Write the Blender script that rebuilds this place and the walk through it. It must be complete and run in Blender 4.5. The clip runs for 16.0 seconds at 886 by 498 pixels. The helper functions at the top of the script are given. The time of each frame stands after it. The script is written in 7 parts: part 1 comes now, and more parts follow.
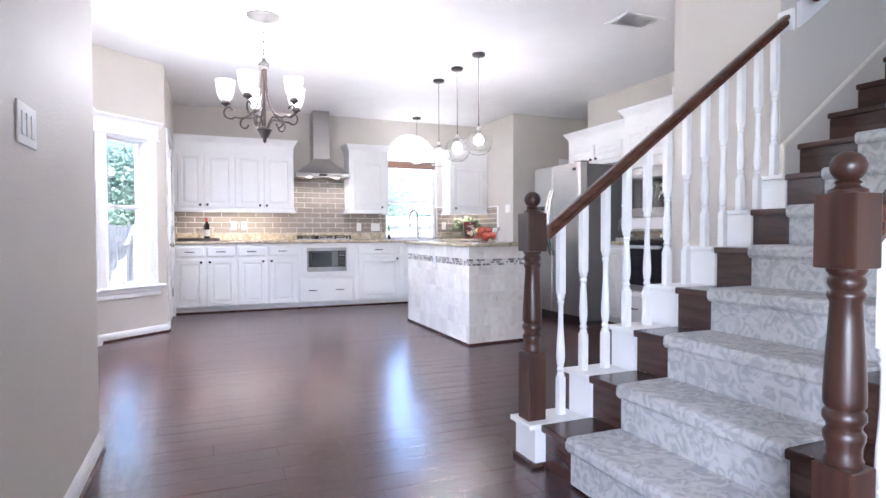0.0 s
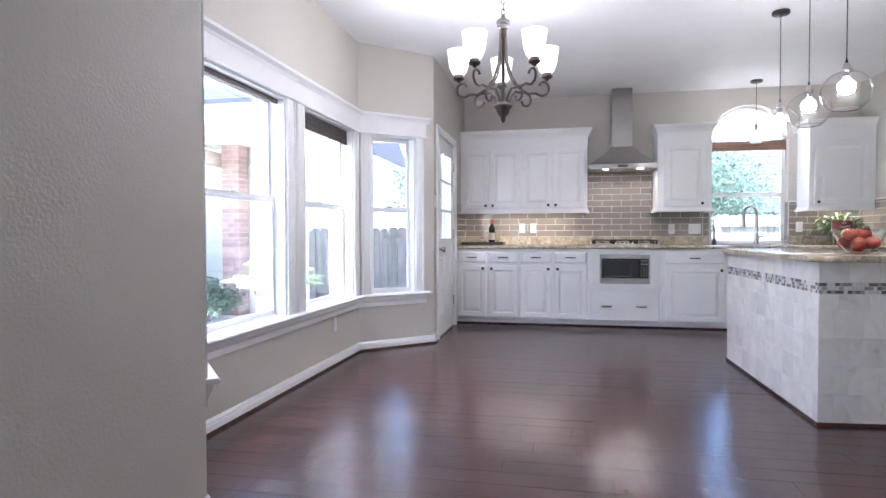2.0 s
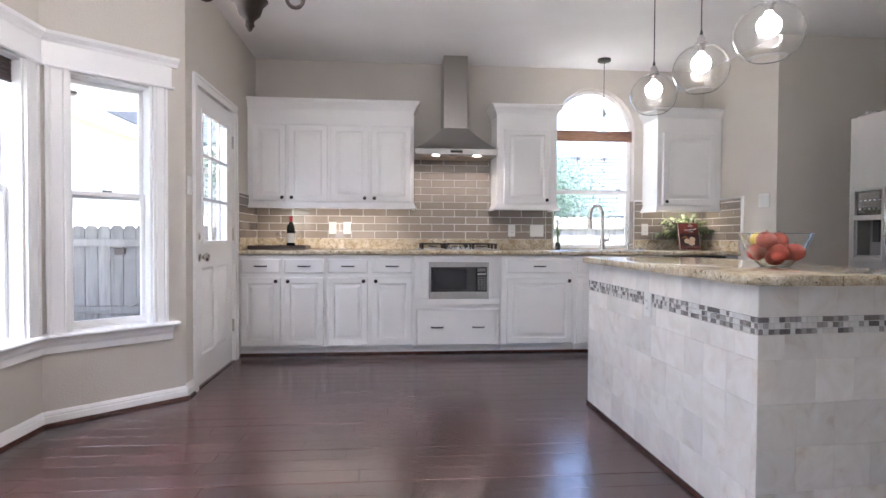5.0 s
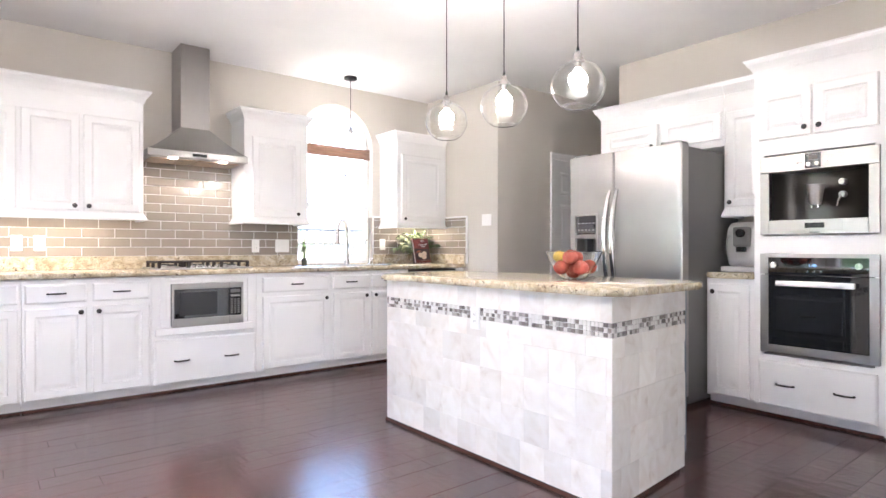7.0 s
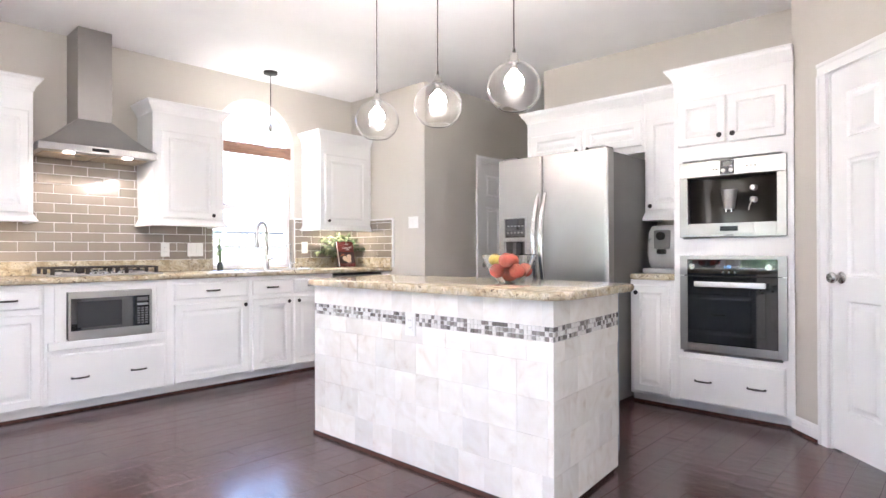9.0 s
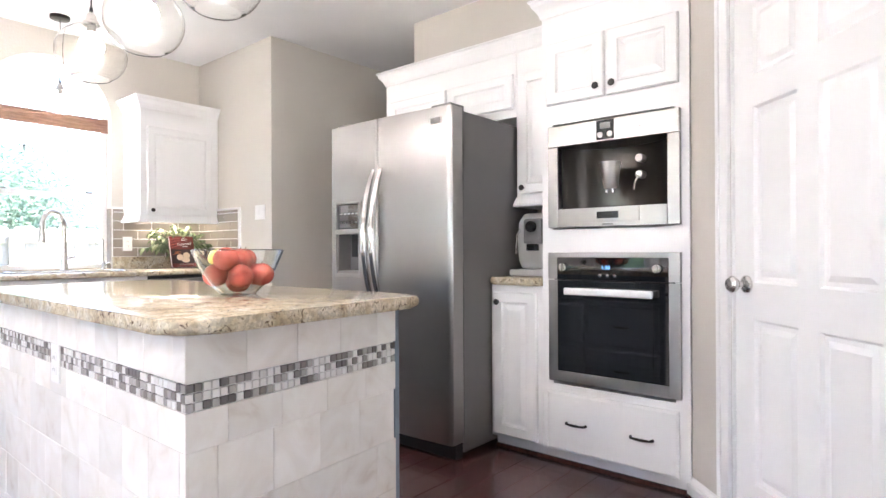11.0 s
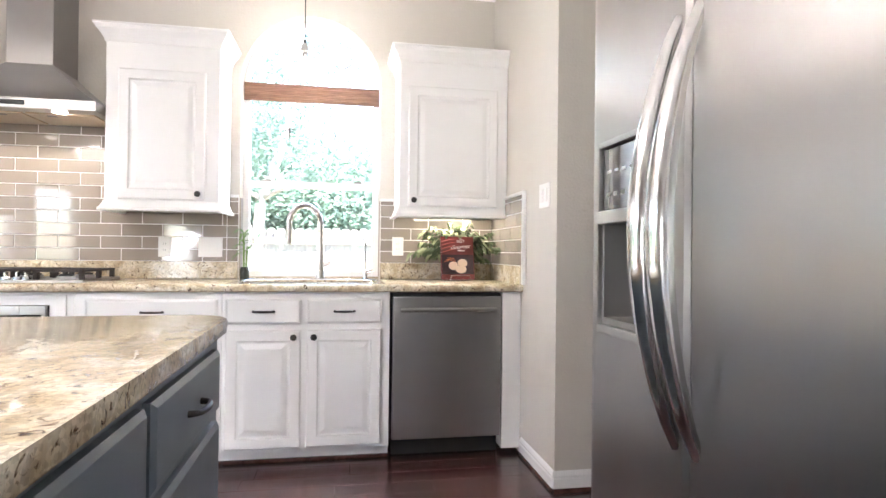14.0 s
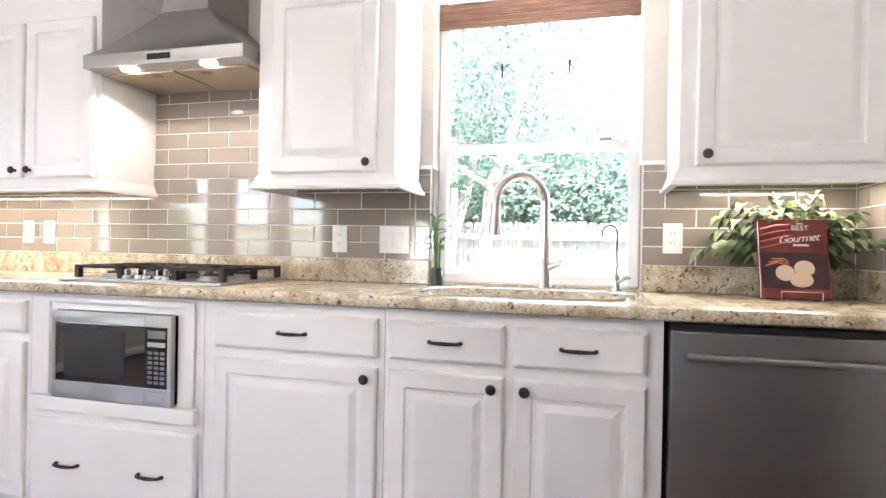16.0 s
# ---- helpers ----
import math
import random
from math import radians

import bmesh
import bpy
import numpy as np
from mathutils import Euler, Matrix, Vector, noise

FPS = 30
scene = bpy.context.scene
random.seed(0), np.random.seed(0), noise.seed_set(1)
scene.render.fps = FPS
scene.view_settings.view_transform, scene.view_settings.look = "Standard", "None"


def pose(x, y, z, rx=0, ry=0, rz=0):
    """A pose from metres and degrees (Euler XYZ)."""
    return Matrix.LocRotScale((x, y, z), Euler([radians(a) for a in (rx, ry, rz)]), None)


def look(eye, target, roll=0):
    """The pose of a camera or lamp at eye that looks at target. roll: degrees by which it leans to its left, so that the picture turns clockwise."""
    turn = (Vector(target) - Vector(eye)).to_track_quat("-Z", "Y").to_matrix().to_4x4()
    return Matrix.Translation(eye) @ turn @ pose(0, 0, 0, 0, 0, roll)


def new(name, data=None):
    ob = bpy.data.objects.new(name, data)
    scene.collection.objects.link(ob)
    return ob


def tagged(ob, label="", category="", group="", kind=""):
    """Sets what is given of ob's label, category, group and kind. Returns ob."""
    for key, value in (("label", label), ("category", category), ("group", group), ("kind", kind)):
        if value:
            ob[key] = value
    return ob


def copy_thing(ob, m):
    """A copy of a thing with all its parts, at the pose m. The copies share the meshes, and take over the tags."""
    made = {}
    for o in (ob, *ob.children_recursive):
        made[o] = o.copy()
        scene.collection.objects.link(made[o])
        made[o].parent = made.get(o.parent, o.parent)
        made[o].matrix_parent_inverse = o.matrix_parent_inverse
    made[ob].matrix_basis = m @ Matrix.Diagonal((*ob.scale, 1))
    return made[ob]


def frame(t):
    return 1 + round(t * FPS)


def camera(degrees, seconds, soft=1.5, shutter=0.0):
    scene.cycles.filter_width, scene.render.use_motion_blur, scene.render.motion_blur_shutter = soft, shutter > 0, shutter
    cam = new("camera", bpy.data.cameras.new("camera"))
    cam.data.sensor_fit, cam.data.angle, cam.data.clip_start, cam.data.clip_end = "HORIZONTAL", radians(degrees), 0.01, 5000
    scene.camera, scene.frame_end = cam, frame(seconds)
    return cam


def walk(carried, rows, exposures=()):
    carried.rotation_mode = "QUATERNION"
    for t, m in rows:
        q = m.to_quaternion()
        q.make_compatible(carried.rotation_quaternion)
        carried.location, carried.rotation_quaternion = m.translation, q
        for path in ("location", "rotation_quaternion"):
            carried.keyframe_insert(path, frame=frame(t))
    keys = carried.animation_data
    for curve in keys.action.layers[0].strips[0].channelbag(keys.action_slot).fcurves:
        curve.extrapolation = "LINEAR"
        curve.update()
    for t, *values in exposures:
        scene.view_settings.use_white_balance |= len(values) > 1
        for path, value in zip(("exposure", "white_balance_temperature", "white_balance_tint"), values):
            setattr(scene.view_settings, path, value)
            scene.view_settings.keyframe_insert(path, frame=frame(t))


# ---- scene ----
# The camera and its walk: seconds, x, y, z, then the turn in degrees.
cam = camera(75.7, 16.0)
ROWS = [
    (0.0, -0.061, -0.544, 1.008, 88.39, 0.17, -22.54),
    (0.5, 0.114, -0.266, 1.010, 88.39, 0.26, -14.74),
    (1.0, 0.298, 0.043, 0.996, 88.65, 0.18, -7.16),
    (1.5, 0.555, 0.352, 1.029, 88.64, 0.07, 2.28),
    (2.0, 0.702, 0.650, 1.031, 88.63, 0.13, 11.19),
    (2.5, 0.806, 0.948, 1.040, 88.57, -0.04, 17.27),
    (3.0, 0.946, 1.227, 1.049, 88.58, -0.12, 21.14),
    (3.5, 1.043, 1.464, 1.039, 88.52, -0.19, 21.44),
    (4.0, 1.055, 1.756, 1.034, 88.55, -0.28, 17.53),
    (4.5, 0.997, 2.029, 1.028, 88.67, -0.24, 7.38),
    (5.0, 0.857, 2.225, 1.041, 88.72, -0.30, -5.17),
    (7.5, 0.002, 2.725, 1.077, 90.25, 0.13, -42.57),
    (8.0, -0.043, 2.772, 1.075, 90.39, 0.18, -44.55),
    (8.5, -0.037, 2.794, 1.074, 90.32, 0.26, -45.28),
    (9.0, 0.126, 2.798, 1.082, 90.18, 0.23, -46.91),
    (9.5, 0.413, 2.750, 1.085, 90.17, 0.29, -48.38),
    (10.0, 0.724, 2.764, 1.075, 90.08, 0.28, -50.17),
    (12.5, 2.589, 3.266, 1.053, 90.43, -0.07, -46.44),
    (13.0, 2.778, 3.546, 1.072, 90.35, -0.11, -36.00),
    (13.5, 2.955, 3.866, 1.100, 90.16, -0.52, -20.34),
    (14.0, 3.090, 4.234, 1.081, 90.42, -0.64, -9.94),
    (14.5, 3.199, 4.613, 1.087, 90.19, -0.82, -3.60),
    (15.0, 3.235, 4.963, 1.072, 90.08, -0.82, 1.68),
    (15.5, 3.173, 5.274, 1.064, 90.08, -0.81, 6.17),
    (16.0, 3.137, 5.508, 1.069, 89.89, -0.98, 14.74),
]
EXPOSURES = [(0, 4.13, 5580, 20), (1.5, 3.55, 5580, 19), (3.5, 3.14, 5500, 18), (4, 2.9, 5530, 18), (4.5, 2.94, 5810, 18), (5, 3.38, 5960, 19), (7.5, 4.33, 6160, 19), (9, 4.31, 6130, 19), (10, 4.11, 6160, 19), (12.5, 4.82, 6140, 17), (13.5, 4.53, 6190, 17), (16, 4.18, 6220, 18)]
walk(cam, [(t, pose(x, y, z, rx, ry, rz)) for t, x, y, z, rx, ry, rz in ROWS], EXPOSURES)

# World, sun, large lights.
world = bpy.data.worlds.new("world")
scene.world = world
world.use_nodes = True
sky = world.node_tree.nodes.new("ShaderNodeTexSky")
sky.sky_type = "NISHITA"
sky.sun_disc = False
sky.sun_elevation = radians(62.8)
sky.sun_rotation = radians(133)
world.node_tree.links.new(sky.outputs[0], world.node_tree.nodes["Background"].inputs[0])
world.node_tree.nodes["Background"].inputs[1].default_value = 0.15


def lamp(name, kind, m, power, color=(1, 1, 1), **settings):
    data = bpy.data.lights.new(name, kind)
    data.energy, data.color = power, color
    for key, value in settings.items():
        if key == "size":
            data.size = value
        elif key == "size_y":
            data.shape, data.size_y = "RECTANGLE", value
        elif key == "angle":
            data.angle = value
        elif key == "soft":
            data.shadow_soft_size = value
    ob = new(name, data)
    ob.matrix_world = m
    return ob


DAY = (0.93, 0.97, 1.0)
lamp("sun", "SUN", look((4.5, -4.2, 12), (0, 0, 0)), 5.0, (1.0, 0.97, 0.92), angle=radians(0.5))
lamp("daylight_bay", "AREA", look((-1.75, 4.25, 2.75), (0.6, 4.25, 0.2)), 15, DAY, size=2.2, size_y=0.7)
lamp("daylight_kitchen_window", "AREA", look((2.89, 8.55, 3.1), (2.89, 6.6, 0.6)), 5, DAY, size=0.9, size_y=0.6)
lamp("daylight_living_window", "AREA", look((-0.62, -2.2, 1.0), (0.9, -2.3, -0.4)), 18, DAY, size=1.9, size_y=1.25)


# ---- materials ----
def rgb(c):
    return (c[0], c[1], c[2], 1.0)


def shader(name):
    m = bpy.data.materials.new(name)
    m.use_nodes = True
    return m, m.node_tree.nodes, m.node_tree.links, m.node_tree.nodes["Principled BSDF"]


def tex(nodes, links, kind, scale, coord="Object", **inputs):
    c = nodes.new("ShaderNodeTexCoord")
    n = nodes.new(kind)
    links.new(c.outputs[coord], n.inputs["Vector"])
    n.inputs["Scale"].default_value = scale
    for key, value in inputs.items():
        n.inputs[key].default_value = value
    return n


def ramp(nodes, links, source, stops):
    r = nodes.new("ShaderNodeValToRGB")
    links.new(source, r.inputs[0])
    e = r.color_ramp.elements
    while len(e) < len(stops):
        e.new(0.5)
    for el, (p, c) in zip(e, stops):
        el.position, el.color = p, rgb(c)
    return r


def bump(nodes, links, bsdf, height, strength, distance=0.001):
    b = nodes.new("ShaderNodeBump")
    b.inputs["Strength"].default_value, b.inputs["Distance"].default_value = strength, distance
    links.new(height, b.inputs["Height"])
    links.new(b.outputs[0], bsdf.inputs["Normal"])
    return b


def plain(name, color, rough=0.5, metal=0.0, var=0.06, scale=3.0, relief=0.15, fine=180.0, distance=0.0006, coat=0.0, per_object=0.0):
    """A painted or solid surface: slow change of tone, fine relief, uneven gloss."""
    m, nodes, links, p = shader(name)
    n = tex(nodes, links, "ShaderNodeTexNoise", scale, Detail=4.0)
    lo = [c * (1 - var) for c in color]
    hi = [min(1, c * (1 + var)) for c in color]
    r = ramp(nodes, links, n.outputs[0], [(0.3, lo), (0.7, hi)])
    out = r.outputs[0]
    if per_object:
        info = nodes.new("ShaderNodeObjectInfo")
        hsv = nodes.new("ShaderNodeHueSaturation")
        mr = nodes.new("ShaderNodeMapRange")
        mr.inputs["To Min"].default_value, mr.inputs["To Max"].default_value = 1 - per_object, 1 + per_object
        links.new(info.outputs["Random"], mr.inputs["Value"])
        links.new(mr.outputs[0], hsv.inputs["Value"])
        links.new(out, hsv.inputs["Color"])
        out = hsv.outputs[0]
    links.new(out, p.inputs["Base Color"])
    p.inputs["Metallic"].default_value = metal
    p.inputs["Coat Weight"].default_value = coat
    g = tex(nodes, links, "ShaderNodeTexNoise", scale * 4, Detail=3.0)
    mr = nodes.new("ShaderNodeMapRange")
    mr.inputs["To Min"].default_value, mr.inputs["To Max"].default_value = max(0.02, rough * 0.85), min(1, rough * 1.15)
    links.new(g.outputs[0], mr.inputs["Value"])
    links.new(mr.outputs[0], p.inputs["Roughness"])
    if relief:
        f = tex(nodes, links, "ShaderNodeTexNoise", fine, Detail=2.0)
        bump(nodes, links, p, f.outputs[0], relief, distance)
    return m


def wood(name, dark, light, rough, along="x", wave=1.0, per_object=0.25, scraped=0.0, coat=0.0):
    m, nodes, links, p = shader(name)
    c = nodes.new("ShaderNodeTexCoord")
    mp = nodes.new("ShaderNodeMapping")
    info = nodes.new("ShaderNodeObjectInfo")
    add = nodes.new("ShaderNodeVectorMath")
    scl = nodes.new("ShaderNodeVectorMath")
    scl.operation = "SCALE"
    comb = nodes.new("ShaderNodeCombineXYZ")
    for i in range(3):
        links.new(info.outputs["Random"], comb.inputs[i])
    links.new(comb.outputs[0], scl.inputs[0])
    scl.inputs["Scale"].default_value = 37.0
    links.new(c.outputs["Object"], add.inputs[0])
    links.new(scl.outputs[0], add.inputs[1])
    mp.inputs["Scale"].default_value = {"x": (1.2, 14, 14), "y": (14, 1.2, 14), "z": (14, 14, 1.2)}[along]
    links.new(add.outputs[0], mp.inputs["Vector"])
    n = nodes.new("ShaderNodeTexNoise")
    n.inputs["Scale"].default_value, n.inputs["Detail"].default_value, n.inputs["Distortion"].default_value = 2.2 * wave, 7.0, 0.6
    links.new(mp.outputs[0], n.inputs["Vector"])
    r = ramp(nodes, links, n.outputs[0], [(0.32, dark), (0.68, light)])
    hsv = nodes.new("ShaderNodeHueSaturation")
    mr = nodes.new("ShaderNodeMapRange")
    mr.inputs["To Min"].default_value, mr.inputs["To Max"].default_value = 1 - per_object, 1 + per_object
    links.new(info.outputs["Random"], mr.inputs["Value"])
    links.new(mr.outputs[0], hsv.inputs["Value"])
    links.new(r.outputs[0], hsv.inputs["Color"])
    links.new(hsv.outputs[0], p.inputs["Base Color"])
    mr2 = nodes.new("ShaderNodeMapRange")
    mr2.inputs["To Min"].default_value, mr2.inputs["To Max"].default_value = rough * 0.9, rough * 1.15
    links.new(n.outputs[0], mr2.inputs["Value"])
    links.new(mr2.outputs[0], p.inputs["Roughness"])
    p.inputs["Coat Weight"].default_value = coat
    p.inputs["Coat Roughness"].default_value = rough
    if scraped:
        mp2 = nodes.new("ShaderNodeMapping")
        mp2.inputs["Scale"].default_value = {"x": (24, 3.0, 3.0), "y": (3.0, 24, 3.0), "z": (3, 3, 24)}[along]
        links.new(add.outputs[0], mp2.inputs["Vector"])
        s = nodes.new("ShaderNodeTexNoise")
        s.inputs["Scale"].default_value, s.inputs["Detail"].default_value = 1.0, 2.0
        links.new(mp2.outputs[0], s.inputs["Vector"])
        mix = nodes.new("ShaderNodeMath")
        mix.operation = "MULTIPLY_ADD"
        links.new(s.outputs[0], mix.inputs[0])
        mix.inputs[1].default_value = 3.0
        mix.inputs[2].default_value = 0.0
        bump(nodes, links, p, mix.outputs[0], scraped, 0.0012)
    else:
        bump(nodes, links, p, n.outputs[0], 0.1, 0.0006)
    return m


def granite(name):
    m, nodes, links, p = shader(name)
    a = tex(nodes, links, "ShaderNodeTexNoise", 14.0, Detail=5.0, Distortion=0.8)
    r1 = ramp(nodes, links, a.outputs[0], [(0.30, (0.36, 0.28, 0.18)), (0.48, (0.53, 0.45, 0.32)), (0.66, (0.66, 0.60, 0.48))])
    b = tex(nodes, links, "ShaderNodeTexNoise", 55.0, Detail=4.0, Distortion=1.2)
    r2 = ramp(nodes, links, b.outputs[0], [(0.33, (0, 0, 0)), (0.42, (1, 1, 1))])
    mix = nodes.new("ShaderNodeMix")
    mix.data_type = "RGBA"
    links.new(r2.outputs[0], mix.inputs[0])
    mix.inputs[6].default_value = (0.12, 0.08, 0.052, 1)
    links.new(r1.outputs[0], mix.inputs[7])
    v = tex(nodes, links, "ShaderNodeTexVoronoi", 160.0)
    r3 = ramp(nodes, links, v.outputs["Color"], [(0.2, (0.75, 0.75, 0.75)), (0.8, (1.12, 1.1, 1.05))])
    mul = nodes.new("ShaderNodeMix")
    mul.data_type, mul.blend_type = "RGBA", "MULTIPLY"
    mul.inputs[0].default_value = 1.0
    links.new(mix.outputs[2], mul.inputs[6])
    links.new(r3.outputs[0], mul.inputs[7])
    links.new(mul.outputs[2], p.inputs["Base Color"])
    p.inputs["Roughness"].default_value = 0.12
    return m


def steel(name, color=(0.55, 0.54, 0.52), rough=0.3, along="z", brushed=0.0):
    m, nodes, links, p = shader(name)
    c = nodes.new("ShaderNodeTexCoord")
    mp = nodes.new("ShaderNodeMapping")
    mp.inputs["Scale"].default_value = {"z": (260, 260, 4), "x": (3, 300, 300), "y": (300, 3, 300)}[along]
    links.new(c.outputs["Object"], mp.inputs["Vector"])
    n = nodes.new("ShaderNodeTexNoise")
    n.inputs["Scale"].default_value, n.inputs["Detail"].default_value = 1.0, 3.0
    links.new(mp.outputs[0], n.inputs["Vector"])
    mr = nodes.new("ShaderNodeMapRange")
    mr.inputs["To Min"].default_value, mr.inputs["To Max"].default_value = rough * 0.98, rough * 1.02
    links.new(n.outputs[0], mr.inputs["Value"])
    links.new(mr.outputs[0], p.inputs["Roughness"])
    slow = tex(nodes, links, "ShaderNodeTexNoise", 2.5, Detail=3.0)
    r = ramp(nodes, links, slow.outputs[0], [(0.3, [v * 0.94 for v in color]), (0.7, [v * 1.06 for v in color])])
    links.new(r.outputs[0], p.inputs["Base Color"])
    p.inputs["Metallic"].default_value = 1.0
    if brushed:
        t = nodes.new("ShaderNodeTangent")
        t.direction_type, t.axis = "RADIAL", "Z" if along == "z" else "Y"
        links.new(t.outputs[0], p.inputs["Tangent"])
        p.inputs["Anisotropic"].default_value = brushed
    return m


def glow(name, color, strength, base=(0.8, 0.8, 0.8)):
    m, nodes, links, p = shader(name)
    p.inputs["Base Color"].default_value = rgb(base)
    p.inputs["Emission Color"].default_value = rgb(color)
    p.inputs["Emission Strength"].default_value = strength
    return m


def glass(name, color=(1, 1, 1), rough=0.0, ior=1.45):
    m, nodes, links, p = shader(name)
    p.inputs["Base Color"].default_value = rgb(color)
    p.inputs["Transmission Weight"].default_value = 1.0
    p.inputs["Roughness"].default_value = rough
    p.inputs["IOR"].default_value = ior
    return m


def carpet(name):
    m, nodes, links, p = shader(name)
    a = tex(nodes, links, "ShaderNodeTexNoise", 15.0, Detail=4.0, Distortion=2.2)
    r = ramp(nodes, links, a.outputs[0], [(0.42, (0.42, 0.42, 0.42)), (0.50, (0.53, 0.52, 0.51)), (0.60, (0.59, 0.58, 0.56))])
    links.new(r.outputs[0], p.inputs["Base Color"])
    p.inputs["Roughness"].default_value = 1.0
    f = tex(nodes, links, "ShaderNodeTexNoise", 420.0, Detail=2.0)
    bump(nodes, links, p, f.outputs[0], 0.8, 0.004)
    return m


def stone_tile(name):
    m, nodes, links, p = shader(name)
    info = nodes.new("ShaderNodeObjectInfo")
    c = nodes.new("ShaderNodeTexCoord")
    add = nodes.new("ShaderNodeVectorMath")
    comb = nodes.new("ShaderNodeCombineXYZ")
    mul = nodes.new("ShaderNodeMath")
    mul.operation = "MULTIPLY"
    mul.inputs[1].default_value = 50.0
    links.new(info.outputs["Random"], mul.inputs[0])
    for i in range(3):
        links.new(mul.outputs[0], comb.inputs[i])
    links.new(c.outputs["Object"], add.inputs[0])
    links.new(comb.outputs[0], add.inputs[1])
    n = nodes.new("ShaderNodeTexNoise")
    n.inputs["Scale"].default_value, n.inputs["Detail"].default_value, n.inputs["Distortion"].default_value = 9.0, 6.0, 1.0
    links.new(add.outputs[0], n.inputs["Vector"])
    r = ramp(nodes, links, n.outputs[0], [(0.22, (0.64, 0.56, 0.48)), (0.38, (0.78, 0.73, 0.665)), (0.62, (0.85, 0.815, 0.765))])
    hsv = nodes.new("ShaderNodeHueSaturation")
    mr = nodes.new("ShaderNodeMapRange")
    mr.inputs["To Min"].default_value, mr.inputs["To Max"].default_value = 0.88, 1.05
    links.new(info.outputs["Random"], mr.inputs["Value"])
    links.new(mr.outputs[0], hsv.inputs["Value"])
    links.new(r.outputs[0], hsv.inputs["Color"])
    links.new(hsv.outputs[0], p.inputs["Base Color"])
    p.inputs["Roughness"].default_value = 0.38
    bump(nodes, links, p, n.outputs[0], 0.15, 0.002)
    return m


def varied(name, stops, rough=0.2, metal=0.0):
    """Colour picked piece by piece."""
    m, nodes, links, p = shader(name)
    info = nodes.new("ShaderNodeObjectInfo")
    r = ramp(nodes, links, info.outputs["Random"], stops)
    r.color_ramp.interpolation = "CONSTANT"
    links.new(r.outputs[0], p.inputs["Base Color"])
    p.inputs["Roughness"].default_value, p.inputs["Metallic"].default_value = rough, metal
    return m


M_WALL = plain("greige_wall_paint", (0.56, 0.522, 0.462), 0.55, var=0.03, scale=1.2, relief=0.7, fine=85, distance=0.0022)
M_CEIL = plain("white_ceiling_paint", (0.85, 0.84, 0.83), 0.8, var=0.02, relief=0.3, fine=120, distance=0.0015)
M_TRIM = plain("white_trim_paint", (0.80, 0.795, 0.78), 0.32, var=0.02, relief=0.05)
M_CAB = plain("white_cabinet_paint", (0.79, 0.78, 0.765), 0.35, var=0.03, scale=2.0, relief=0.06, fine=60)
M_GREY = plain("blue_grey_cabinet_paint", (0.165, 0.20, 0.235), 0.4, var=0.06, relief=0.06)
M_BRONZE = plain("dark_bronze", (0.045, 0.04, 0.037), 0.42, metal=0.7, var=0.2, scale=20)
M_NICKEL = steel("brushed_nickel", (0.6, 0.58, 0.55), 0.25)
M_CHROME = steel("polished_chrome", (0.62, 0.62, 0.61), 0.12)
M_STEEL = steel("brushed_steel", (0.42, 0.408, 0.39), 0.36, "x", 0.6)
M_STEELV = steel("brushed_steel_upright", (0.37, 0.352, 0.334), 0.34, "z", 0.8)
M_DW = steel("dark_stainless_steel", (0.40, 0.39, 0.385), 0.35, "x")
M_SIDE = plain("grey_appliance_side", (0.15, 0.143, 0.138), 0.4, var=0.05, relief=0.3, fine=400)
M_BLACK = plain("black_enamel", (0.012, 0.012, 0.013), 0.15, var=0.1, relief=0.02)
M_RUBBER = plain("black_rubber", (0.02, 0.02, 0.02), 0.7)
M_BGLASS = plain("black_glass", (0.008, 0.008, 0.009), 0.03, var=0.1, relief=0, coat=1.0)
M_BGLASS.node_tree.nodes["Principled BSDF"].inputs["Specular IOR Level"].default_value = 1.0
M_FLOOR = wood("dark_scraped_floor_wood", (0.048, 0.019, 0.018), (0.078, 0.032, 0.029), 0.22, "x", 1.0, 0.34, scraped=0.42, coat=0.0)
M_FLOOR.node_tree.nodes["Principled BSDF"].inputs["Specular IOR Level"].default_value = 0.75
M_STEP = wood("dark_stair_wood", (0.035, 0.016, 0.012), (0.085, 0.040, 0.030), 0.2, "y", 1.0, 0.1)
M_RAIL = wood("red_brown_handrail_wood", (0.058, 0.022, 0.013), (0.12, 0.046, 0.027), 0.25, "x", 1.0, 0.1, coat=0.3)
M_NEWEL = wood("red_brown_newel_wood", (0.030, 0.013, 0.009), (0.062, 0.026, 0.017), 0.36, "z", 1.0, 0.15, coat=0.05)
M_GRANITE = granite("speckled_gold_granite")
M_GROUT = plain("pale_grout", (0.80, 0.78, 0.74), 0.9)
M_SPLASH = plain("taupe_glass_tile", (0.28, 0.24, 0.20), 0.06, var=0.05, relief=0.0, per_object=0.12, coat=0.5)
M_STONE = stone_tile("cream_travertine")
M_MOSAIC = varied("mixed_mosaic", [(0.0, (0.24, 0.21, 0.19)), (0.15, (0.42, 0.39, 0.36)), (0.32, (0.16, 0.145, 0.135)), (0.42, (0.74, 0.71, 0.67)), (0.70, (0.34, 0.315, 0.295)), (0.80, (0.80, 0.78, 0.74))])
M_CARPET = carpet("pale_grey_carpet")
M_PLASTIC = plain("white_plastic", (0.78, 0.77, 0.74), 0.35, relief=0.0)
M_PANE = glass("window_glass")


